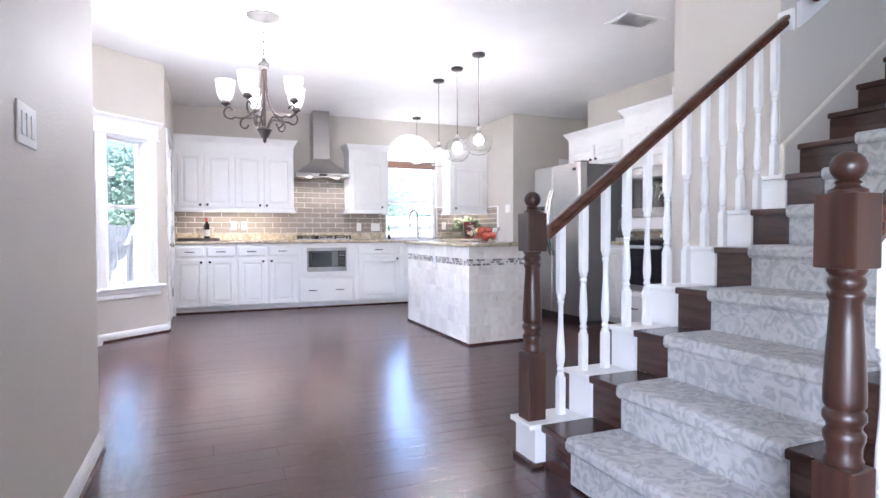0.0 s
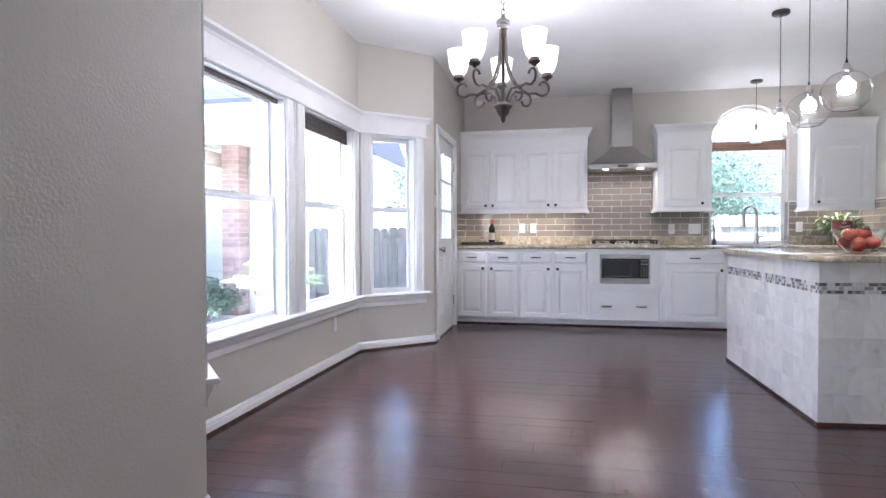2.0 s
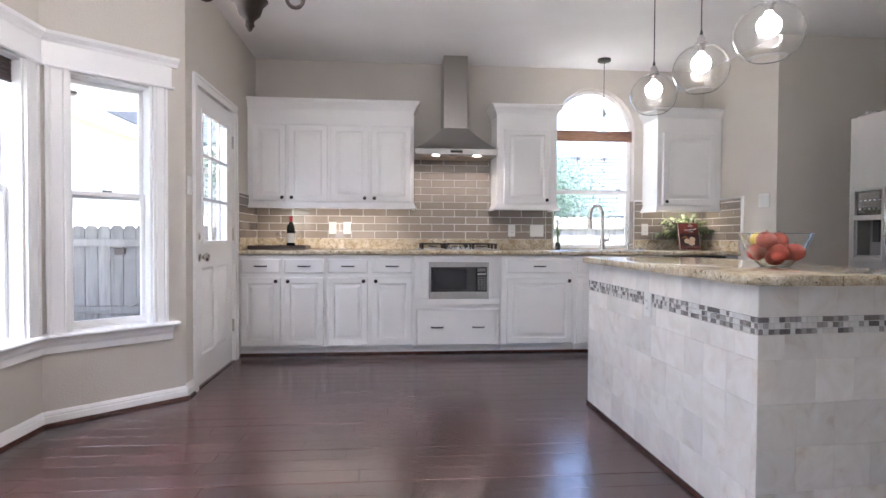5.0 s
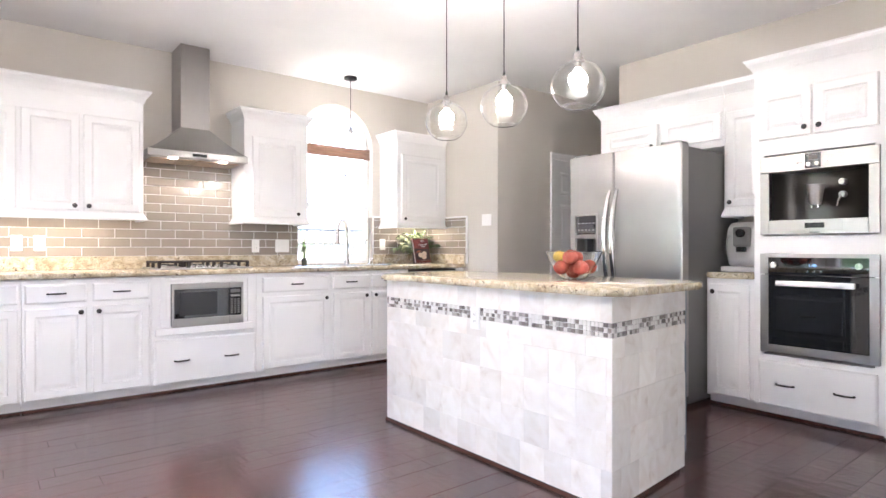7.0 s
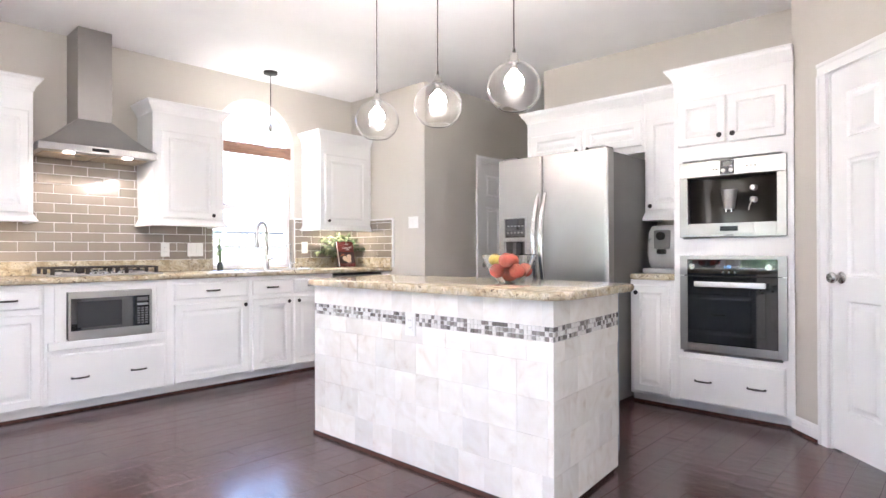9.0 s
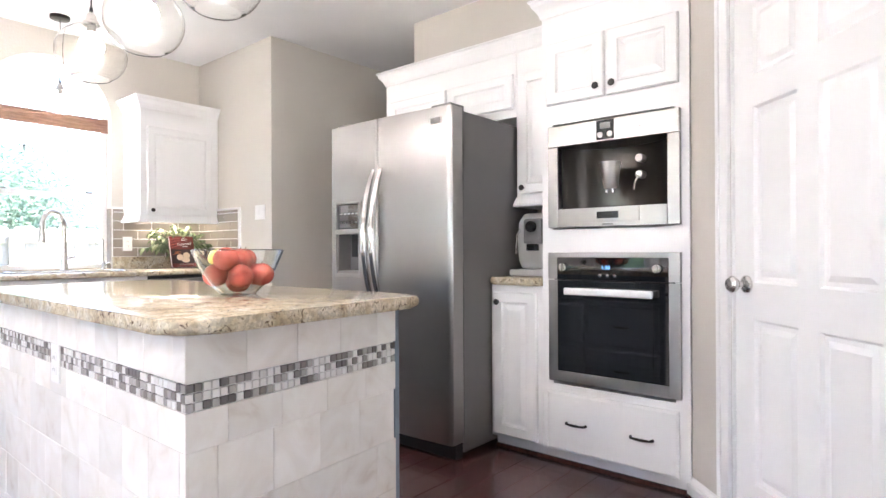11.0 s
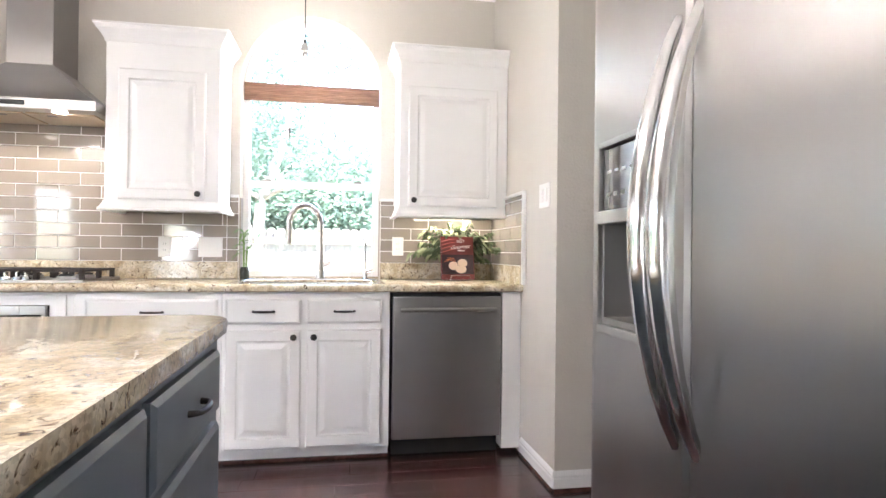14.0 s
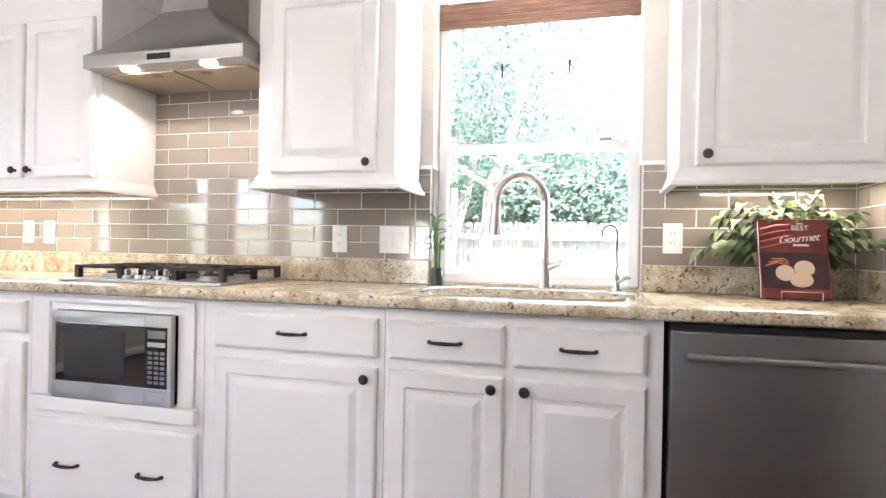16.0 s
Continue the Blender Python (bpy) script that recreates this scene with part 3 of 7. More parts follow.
def six_panel_door(name, m, w, label, knob_left=True, hinges=True):
    d = tagged(new(name), label, "door", kind="structure")
    d.matrix_basis = m
    h, st, mid = 2.03, 0.11, 0.09
    a0, a1, b0, b1 = st, (w - mid) / 2, (w + mid) / 2, w - st
    rects = [(x0, z0, x1, z1) for x0, x1 in ((a0, a1), (b0, b1)) for z0, z1 in ((0.22, 0.80), (0.93, 1.55), (1.66, 1.90))]
    bm = panel_set(bmesh.new(), w, h, rects, 0.04)
    leaf_edges(bm, w, h, 0.04)
    for v in bm.verts:
        v.co.z += 0.008
        v.co.y += 0.012
    leaf = part("door_leaf", bm, M_TRIM, d)
    k = door_knob(leaf, 0.07 if knob_left else w - 0.07, 0.93)
    k.location.y = 0.012
    if hinges:
        for z in (0.22, 1.05, 1.82):
            B("hinge", ((w - 0.004 if knob_left else -0.012), -0.002, z, (w + 0.012 if knob_left else 0.004), 0.012, z + 0.09), M_NICKEL, d, 0.002)
    casing(d, w, h)
    return d


diag = pose(4.05, 3.60, 0, 0, 0, math.degrees(math.atan2(-1.17, -1.19)))
six_panel_door("door_1", diag @ pose(0.3175, 0, 0), 0.755, "white six-panel closet door, shut, with a nickel knob")
six_panel_door("door_2", pose(4.9075, 6.71, 0), 0.745, "white six-panel hall door, shut, beside the refrigerator")


def back_door():
    d = tagged(new("door_3"), "white half-glazed back door with nine panes, shut", "door", kind="structure")
    d.matrix_basis = pose(-0.44, 5.97 + 0.198, 0, 0, 0, 90)
    w, h, t = 0.894, 2.03, 0.04
    gx0, gx1, gz0, gz1 = 0.15, w - 0.15, 0.98, 1.89
    rects = [(0.14, 0.20, 0.41, 0.80), (w - 0.41, 0.20, w - 0.14, 0.80)]
    bm = bmesh.new()
    low = panel_set(bmesh.new(), w, 0.90, rects, t)
    leaf_edges(low, w, 0.90, t)
    me = bpy.data.meshes.new("tmp")
    low.to_mesh(me)
    low.free()
    bm.from_mesh(me)
    bpy.data.meshes.remove(me)
    for q in ((0, 0, 0.90, gx0, t, h), (gx1, 0, 0.90, w, t, h), (gx0, 0, 0.90, gx1, t, gz0), (gx0, 0, gz1, gx1, t, h)):
        box(bm, *q)
    for v in bm.verts:
        v.co.z += 0.008
        v.co.y += 0.012
    leaf = part("door_leaf", bm, M_TRIM, d)
    bm = bmesh.new()
    for i in range(4):
        x = gx0 + (gx1 - gx0) * i / 3
        box(bm, x - 0.011, 0.004, gz0 + 0.008, x + 0.011, 0.03, gz1 + 0.008, 0.003)
    for i in range(4):
        z = gz0 + 0.008 + (gz1 - gz0) * i / 3
        box(bm, gx0 - 0.01, 0.005, z - 0.011, gx1 + 0.01, 0.029, z + 0.011, 0.003)
    part("muntin_grid", bm, M_TRIM, leaf)
    for i in range(3):
        for j in range(3):
            xa, za = gx0 + (gx1 - gx0) * i / 3, gz0 + 0.008 + (gz1 - gz0) * j / 3
            p = B("pane", (xa + 0.004, 0.018, za + 0.004, xa + (gx1 - gx0) / 3 - 0.004, 0.022, za + (gz1 - gz0) / 3 - 0.004), M_PANE, leaf, 0)
            p.visible_shadow = False
    k = door_knob(leaf, 0.07, 0.89)
    k.location.y = 0.012
    bolt = part("deadbolt", lathe(bmesh.new(), [(0.03, 0.012), (0.03, 0.0), (0.024, -0.008), (0.012, -0.012), (0, -0.012)], (0.07, 0.012, 1.03), 18, "y"), M_NICKEL, leaf, smooth=True)
    for z in (0.25, 1.0, 1.75):
        B("hinge", (w - 0.004, -0.004, z, w + 0.012, 0.012, z + 0.1), M_NICKEL, d, 0.002)
    casing(d, w, h)
    B("threshold", (-0.006, -0.01, 0.0, w + 0.006, 0.14, 0.007), M_STEP, d, 0.002)


back_door()


# ---- kitchen, north wall ----
FY = 7.225


def carcass(parent, w, depth, z0, z1, toe=0.0, material=None):
    bm = bmesh.new()
    box(bm, 0, 0, z0, w, depth, z1, 0.002)
    ob = part("body", bm, material or M_CAB, parent)
    if toe:
        B("toe_board", (0, 0.05, 0.018, w, 0.068, z0), material or M_CAB, parent, 0)
        B("shoe_moulding", (0, 0.035, 0.0, w, 0.050, 0.018), M_STEP, parent, 0.004, "dark wood shoe moulding")
    return ob


def base_unit(name, x0, x1, fronts, label):
    """fronts: from, to along the wall and the side of the knob (l or r)."""
    c = thing(name, (x0, FY, 0), label, "cabinet", "base cabinets")
    carcass(c, x1 - x0 - 0.002, 0.62, 0.07, 0.873, 0.07)
    for a, b, side in fronts:
        w = b - a
        cab_drawer(c, a - x0, 0.715, w, 0.125)
        cab_door(c, a - x0, 0.087, w, 0.595, (a - x0 + (0.035 if side == "l" else w - 0.035), -0.020, 0.648))
    return c


base_unit("base_cabinet", -0.438, 0.295, [(-0.422, -0.090, "r"), (-0.060, 0.278, "l")], "white base cabinet with two drawers over raised-panel doors")
base_unit("base_cabinet", 0.295, 1.060, [(0.311, 0.653, "r"), (0.688, 1.040, "l")], "white base cabinet with two drawers over raised-panel doors")
base_unit("base_cabinet", 1.830, 2.500, [(1.880, 2.477, "r")], "white base cabinet with one wide drawer and door")
base_unit("sink_cabinet", 2.500, 3.337, [(2.518, 2.884, "r"), (2.914, 3.290, "l")], "white sink cabinet below the granite counter")


def microwave_cabinet():
    x0, x1 = 1.060, 1.830
    c = thing("microwave_cabinet", (x0, FY, 0), "white base cabinet with an open microwave niche and wide drawer", "cabinet", "base cabinets")
    w = x1 - x0 - 0.002
    for d in ((0, 0, 0.07, w, 0.62, 0.49), (0, 0, 0.49, 0.125, 0.62, 0.873), (0.66, 0, 0.49, w, 0.62, 0.873), (0.125, 0, 0.8145, 0.66, 0.62, 0.873), (0.125, 0.56, 0.49, 0.66, 0.62, 0.8145)):
        B("panel", d, M_CAB, c, 0)
    B("toe_board", (0, 0.05, 0.018, w, 0.068, 0.07), M_CAB, c, 0)
    B("shoe_moulding", (0, 0.035, 0.0, w, 0.050, 0.018), M_STEP, c, 0.004, "dark wood shoe moulding")
    bm = bmesh.new()
    for d in ((0.055, -0.012, 0.495, 0.095, 0, 0.862), (0.695, -0.012, 0.495, 0.735, 0, 0.862), (0.095, -0.012, 0.840, 0.695, 0, 0.862)):
        box(bm, *d, 0.003)
    part("niche_trim", bm, M_CAB, c)
    B("ledge", (0.016, -0.03, 0.435, w - 0.016, 0, 0.490), M_CAB, c, 0.006)
    cab_drawer(c, 0.016, 0.078, w - 0.032, 0.325, 2)
    m = thing("microwave", (1.19, FY - 0.03, 0.4905), "stainless microwave oven with a dark glass door", "microwave")
    W, H = 0.525, 0.322
    B("housing", (0.004, 0.022, 0.004, W - 0.004, 0.42, H - 0.004), M_BLACK, m, 0.004)
    seam = 0.415
    for name, xa, xb, za, zb in (("door_frame", 0, seam - 0.001, H - 0.042, H), ("door_frame", 0, seam - 0.001, 0, 0.062), ("control_frame", seam + 0.001, W, H - 0.042, H), ("control_frame", seam + 0.001, W, 0, 0.062), ("door_frame", 0, 0.014, 0.0625, H - 0.0425), ("control_frame", W - 0.016, W, 0.0625, H - 0.0425)):
        B(name, (xa, 0, za, xb, 0.024, zb), M_STEEL, m, 0.002, "brushed steel front band")
    glass_ = B("door_window", (0.0145, 0.004, 0.0625, seam - 0.001, 0.022, H - 0.0425), M_BGLASS, m, 0.002, "black glass door")
    B("window_screen", (0.052, 0.0030, 0.082, 0.325, 0.0040, H - 0.064), M_SCREEN, glass_, 0.0004, "dark perforated screen")
    pan = B("control_panel", (seam + 0.001, 0.004, 0.0625, W - 0.0165, 0.022, H - 0.0425), M_BLACK, m, 0.002)
    B("display", (seam + 0.010, 0.0025, H - 0.082, W - 0.026, 0.0045, H - 0.054), M_SIDE, pan, 0.001)
    B("button", (seam + 0.010, 0.0015, H - 0.112, W - 0.026, 0.0045, H - 0.096), M_STEEL, pan, 0.001)
    for r in range(7):
        for k in range(3):
            B("button", (seam + 0.011 + k * 0.026, 0.0025, 0.078 + r * 0.0175, seam + 0.030 + k * 0.026, 0.0045, 0.089 + r * 0.0175), M_SIDE, pan, 0.001)
    B("door_button", (seam + 0.012, -0.003, 0.016, W - 0.024, 0.0005, 0.046), M_STEEL, m, 0.002)


M_SCREEN = plain("dark_oven_screen", (0.03, 0.03, 0.032), 0.25, relief=0.0)
microwave_cabinet()


def dishwasher():
    d = thing("dishwasher", (3.343, FY, 0), "dark stainless dishwasher with a bar handle under the counter", "dishwasher")
    w = 0.598
    B("tub", (0.005, 0.03, 0.09, w - 0.005, 0.58, 0.868), M_RUBBER, d, 0)
    B("kick_plate", (0.01, 0.055, 0.004, w - 0.01, 0.075, 0.092), M_RUBBER, d, 0.002)
    B("door", (0.008, -0.022, 0.105, w - 0.008, 0.028, 0.850), M_DW, d, 0.006, "brushed dark stainless door")
    B("control_strip", (0.006, -0.006, 0.8505, w - 0.006, 0.028, 0.868), M_RUBBER, d, 0.002)
    bm = bmesh.new()
    tube(bm, [(0.045, -0.058, 0.785), (w - 0.045, -0.058, 0.785)], 0.011, 12)
    for x in (0.06, w - 0.06):
        tube(bm, [(x, -0.052, 0.785), (x, -0.018, 0.785)], 0.008, 8)
    part("handle", bm, M_STEEL, d, smooth=True)
    f = thing("filler_panel", (3.943, FY, 0), "white cabinet end panel beside the dishwasher", "panel")
    B("panel", (0, -0.004, 0.03, 0.104, 0.62, 0.873), M_CAB, f, 0.002)


dishwasher()


def counter_slab(name, pts, hole, z0, z1, label, radius=0.018):
    """A granite slab with a rounded edge, and a hole where the sink sits."""
    bm = bmesh.new()
    if hole is None:
        prism(bm, pts, z0, z1)
        es = [e for e in bm.edges if abs(e.verts[0].co.z - e.verts[1].co.z) < 1e-6]
        bmesh.ops.bevel(bm, geom=es, offset=radius, segments=4, profile=0.5, affect="EDGES")
        return tagged(part(name, bm, M_GRANITE, smooth=True), label, "countertop")
    return bm


def north_counter():
    x0, x1, ya, yb, z0, z1 = -0.438, 4.048, 7.182, 7.848, 0.876, 0.915
    cx, cy, rx, ry, n = 2.91, 7.51, 0.365, 0.205, 48
    bm = bmesh.new()
    nose = [(yb, z0), (ya + 0.012, z0), (ya + 0.003, z0 + 0.006), (ya, z0 + 0.02), (ya + 0.004, z1 - 0.007), (ya + 0.014, z1), (yb, z1)]
    hx0, hx1 = cx - rx - 0.04, cx + rx + 0.04
    extrude_profile(bm, nose, x0, hx0)
    extrude_profile(bm, nose, hx1, x1)
    extrude_profile(bm, [p for p in nose[1:-1]] + [(cy - ry - 0.03, z1), (cy - ry - 0.03, z0)], hx0, hx1)
    box(bm, hx0, cy + ry + 0.03, z0, hx1, yb, z1)
    sq = []
    for i in range(n):
        a = 2 * math.pi * i / n
        c, s = math.cos(a), math.sin(a)
        k = 1 / max(abs(c) / (rx + 0.04), abs(s) / (ry + 0.03))
        e = (abs(c / rx) ** 3.2 + abs(s / ry) ** 3.2) ** (-1 / 3.2)
        sq.append((Vector((cx + k * c, cy + k * s)), Vector((cx + e * c, cy + e * s))))
    for i in range(n):
        (oa, ia), (ob_, ib) = sq[i], sq[(i + 1) % n]
        for z in (z0, z1):
            bm.faces.new([bm.verts.new((p.x, p.y, z)) for p in (oa, ob_, ib, ia)])
        bm.faces.new([bm.verts.new((p.x, p.y, z)) for p, z in ((ia, z1), (ib, z1), (ib, z0), (ia, z0))])
    bmesh.ops.remove_doubles(bm, verts=bm.verts, dist=1e-5)
    top = tagged(part("countertop", bm, M_GRANITE, smooth=True), "speckled gold granite countertop with a rounded edge", "countertop")
    ups = [(a, yb - 0.021, z1 + 0.0005, b, yb, z1 + 0.10) for a, b in ((x0, WX0 - 0.006), (WX1 + 0.006, x1))]
    ups += [(x0 + 0.0005, 7.19, z1 + 0.0005, x0 + 0.021, yb - 0.022, z1 + 0.10), (x1 - 0.021, 7.19, z1 + 0.0005, x1 - 0.0005, yb - 0.022, z1 + 0.10)]
    for d in ups:
        part("upstand", box(bmesh.new(), *d, 0.003), M_GRANITE, top, "low granite upstand along the wall")
    s = thing("sink", (cx, cy, z0), "undermount stainless sink set in the granite counter", "sink")
    bm = bmesh.new()
    rings = []
    for sx, sy, z in ((1.06, 1.09, -0.002), (0.995, 0.99, -0.002), (0.97, 0.96, -0.10), (0.93, 0.9, -0.18), (0.85, 0.8, -0.195)):
        ring = []
        for i in range(n):
            a = 2 * math.pi * i / n
            c, q = math.cos(a), math.sin(a)
            e = (abs(c / rx) ** 3.2 + abs(q / ry) ** 3.2) ** (-1 / 3.2)
            ring.append(bm.verts.new((e * c * sx, e * q * sy, z)))
        rings.append(ring)
    for a, b in zip(rings, rings[1:]):
        for i in range(n):
            bm.faces.new((a[i], a[(i + 1) % n], b[(i + 1) % n], b[i]))
    bm.faces.new(rings[-1])
    part("basin", bm, M_STEEL, s, smooth=True)
    bm = bmesh.new()
    e_ = [((abs(math.cos(2 * math.pi * i / n) / rx) ** 3.2 + abs(math.sin(2 * math.pi * i / n) / ry) ** 3.2) ** (-1 / 3.2), 2 * math.pi * i / n) for i in range(n + 1)]
    tube(bm, [(1.004 * r_ * math.cos(a_), 1.004 * r_ * math.sin(a_), 0.0405) for r_, a_ in e_], 0.0045, 6)
    part("rim", bm, M_CHROME, s, "bright polished cut-out edge", smooth=True)
    part("drain", lathe(bmesh.new(), [(0.045, -0.193), (0.04, -0.190), (0.0, -0.190)], (0, 0, 0)), M_CHROME, s, smooth=True)


north_counter()


def crown_profile(z, d=0.0):
    return [(d, z - 0.09), (d - 0.006, z - 0.09), (d - 0.010, z - 0.075), (d - 0.020, z - 0.055), (d - 0.040, z - 0.030), (d - 0.044, z - 0.012), (d - 0.052, z - 0.010), (d - 0.052, z), (d, z)]


def cornice(parent, w, depth, z, left, right, name="crown_moulding", prof=crown_profile):
    """A moulding round a cabinet's front and its free sides, with mitred corners."""
    pts = [(-y, zz) for y, zz in prof(z)]
    bm = bmesh.new()
    loops = []
    if left:
        loops.append([bm.verts.new((-o, depth, h)) for o, h in pts])
        loops.append([bm.verts.new((-o, -o, h)) for o, h in pts])
    else:
        loops.append([bm.verts.new((0, -o, h)) for o, h in pts])
    if right:
        loops.append([bm.verts.new((w + o, -o, h)) for o, h in pts])
        loops.append([bm.verts.new((w + o, depth, h)) for o, h in pts])
    else:
        loops.append([bm.verts.new((w, -o, h)) for o, h in pts])
    n = len(pts)
    for a, b in zip(loops, loops[1:]):
        for i in range(n):
            bm.faces.new((a[i], a[(i + 1) % n], b[(i + 1) % n], b[i]))
    bm.faces.new(loops[0])
    bm.faces.new(loops[-1][::-1])
    return part(name, bm, M_CAB, parent)


def light_rail(z):
    return [(0, z + 0.055), (-0.004, z + 0.055), (-0.008, z + 0.040), (-0.018, z + 0.020), (-0.026, z + 0.012), (-0.026, z), (0, z)]


def wall_unit(x0, x1, fronts, label, left=True, right=True, zb=1.29, zt=2.25):
    depth = 0.328
    c = thing("wall_cabinet", (x0, 7.848 - depth, 0), label, "cabinet", "wall cabinets")
    w = x1 - x0
    B("body", (0, 0, zb + 0.03, w, depth, zt - 0.02), M_CAB, c, 0.002)
    for a, b, side in fronts:
        dw = b - a
        cab_door(c, a - x0, 1.352, dw, 0.695, (a - x0 + (0.032 if side == "l" else dw - 0.032), -0.020, 1.385))
    cornice(c, w, depth, zt + 0.03, left, right)
    cornice(c, w, depth, zb, left, right, "light_rail", light_rail)
    return c


wall_unit(-0.438, 1.062, [(-0.395, -0.095, "r"), (-0.075, 0.278, "l"), (0.302, 0.645, "r"), (0.668, 1.035, "l")], "white wall cabinet with four raised-panel doors", False, True)
wall_unit(1.838, 2.415, [(1.905, 2.345, "r")], "white wall cabinet between the hood and window")
wall_unit(3.405, 4.047, [(3.455, 3.985, "l")], "white wall cabinet in the corner beside the window", True, False)


def cabinet_light(x0, x1, power):
    l = thing("under_cabinet_light", (x0, 7.62, 1.3065), "slim lit light bar under the white wall cabinet", "lamp", "under-cabinet lights")
    B("housing", (0, 0, 0.004, x1 - x0, 0.05, 0.0132), M_TRIM, l, 0.002)
    B("diffuser", (0.004, 0.004, 0, x1 - x0 - 0.004, 0.046, 0.0038), M_BARLIGHT, l, 0.001, "warm lit diffuser")
    lamp("under_cabinet_glow", "AREA", pose((x0 + x1) / 2, 7.645, 1.303), power, (1.0, 0.88, 0.70), size=x1 - x0 - 0.02, size_y=0.04)


M_BARLIGHT = glow("warm_bar_glow", (1.0, 0.90, 0.74), 0.35)
cabinet_light(-0.25, 0.90, 0.4)
cabinet_light(3.55, 3.95, 0.25)


def range_hood():
    h = thing("range_hood", (1.452, 7.848, -0.008), "stainless steel chimney range hood over the cooktop", "range hood")
    x, yb, yf = 0.380, 0.0, -0.43
    B("rim", (-x, yf, 1.797, x, yb, 1.850), M_STEEL, h, 0.003)
    bm = bmesh.new()
    lo = [(-x, yf), (x, yf), (x, yb), (-x, yb)]
    hi = [(-0.113, -0.29), (0.113, -0.29), (0.113, yb), (-0.113, yb)]
    rows = []
    for k in range(9):
        u = k / 8
        e = u ** 0.93
        rows.append([bm.verts.new((a[0] + (b[0] - a[0]) * e, a[1] + (b[1] - a[1]) * e, 1.850 + 0.212 * u ** 1.12)) for a, b in zip(lo, hi)])
    for a, b in zip(rows, rows[1:]):
        for i in range(4):
            bm.faces.new((a[i], a[(i + 1) % 4], b[(i + 1) % 4], b[i]))
    bm.faces.new(rows[-1])
    part("canopy", bm, M_STEEL, h, smooth=True)
    B("chimney", (-0.113, -0.29, 2.058, 0.113, yb, CEIL + 0.007), M_STEELV, h, 0.004)
    filt = plain("warm_filter_metal", (0.45, 0.36, 0.26), 0.45, metal=0.6)
    for s in (-1, 1):
        B("grease_filter", (min(0.01 * s, 0.34 * s), yf + 0.09, 1.788, max(0.01 * s, 0.34 * s), yb - 0.06, 1.7965), filt, h, 0.002)
        part("hood_lamp", lathe(bmesh.new(), [(0.034, 1.7965), (0.034, 1.791), (0.026, 1.789), (0, 1.789)], (0.19 * s, yf + 0.05, 0)), M_HOODLAMP, h, "lit round halogen lamp", smooth=True)
        lamp("hood_light", "SPOT", look((1.45 + 0.19 * s, 7.848 + yf + 0.05, 1.776), (1.45 + 0.19 * s, 7.5, 0.9)), 0.75, (1.0, 0.90, 0.76), soft=0.03).data.spot_size = radians(150)
        B("filter_latch", (0.12 * s - 0.022, yf + 0.115, 1.785, 0.12 * s + 0.022, yf + 0.14, 1.7878), M_SIDE, h, 0.001)
    B("control_panel", (-0.06, yf - 0.003, 1.812, 0.05, yf + 0.001, 1.836), M_BLACK, h, 0.001)


M_HOODLAMP = glow("hood_lamp_glow", (1.0, 0.93, 0.82), 1.0)
range_hood()


# ---- island ----
def rounded_poly(pts, r, n=6):
    out = []
    m = len(pts)
    for i in range(m):
        p, a, b = Vector(pts[i]), Vector(pts[i - 1]), Vector(pts[(i + 1) % m])
        u, v = (a - p).normalized(), (b - p).normalized()
        for k in range(n + 1):
            t = k / n
            out.append(tuple(p + u * r * (1 - t) ** 2 + v * r * t ** 2))
    return out


IS_SW, IS_SE, IS_NE, IS_NW = (2.085, 4.03), (2.797, 4.095), (2.785, 5.73), (2.085, 5.68)


def island():
    c = thing("kitchen_island", (0, 0, 0), "kitchen island faced in cream stone tile with a mosaic band", "island")
    bm = bmesh.new()
    prism(bm, [(2.093, 4.039), (2.776, 4.103), (2.765, 5.72), (2.093, 5.672)], 0.02, 0.8825)
    part("body", bm, M_GROUT, c)
    bm = bmesh.new()
    prism(bm, [(2.079, 4.022), (2.73, 4.095), (2.73, 5.735), (2.079, 5.689)], 0.0, 0.0195)
    part("shoe_moulding", bm, M_STEP, c, "dark wood shoe moulding")
    bm = bmesh.new()
    prism(bm, [(2.7765, 4.097), (2.797, 4.099), (2.785, 5.725), (2.7655, 5.724)], 0.085, 0.8825)
    back = part("cabinet_front", bm, M_GREY, c, "blue-grey painted cabinet front")
    turn = pose(2.797, 4.10, 0, 0, 0, 90 + 0.43)
    length = 1.60
    for k in range(3):
        x = 0.03 + k * (length - 0.03) / 3
        w = (length - 0.03) / 3 - 0.03
        for z, h in ((0.70, 0.145), (0.40, 0.275), (0.105, 0.27)):
            d = cab_drawer(c, x, z, w, h, 1, M_GREY)
            d.matrix_basis = turn
    n_panel = bmesh.new()
    prism(n_panel, [(2.093, 5.6725), (2.7655, 5.7205), (2.765, 5.735), (2.0925, 5.687)], 0.02, 0.8825)
    part("end_panel", n_panel, M_GREY, c, "blue-grey painted end panel")
    tops = rounded_poly([(2.035, 3.965), (2.852, 4.015), (2.812, 5.787), (2.035, 5.735)], 0.10)
    counter_slab("island_countertop", tops, None, 0.8830, 0.917, "speckled gold granite island top with rounded edge", 0.014)
    return c


ISLAND = island()


def stone_piece(name, w, h, t, material, chip=0.0005):
    """One tile, its face at y = -t, slightly eased at the edges."""
    bm = bmesh.new()
    rings_panel(bm, w, h, [(0, 0), (0, -t + chip), (chip, -t)])
    return bm


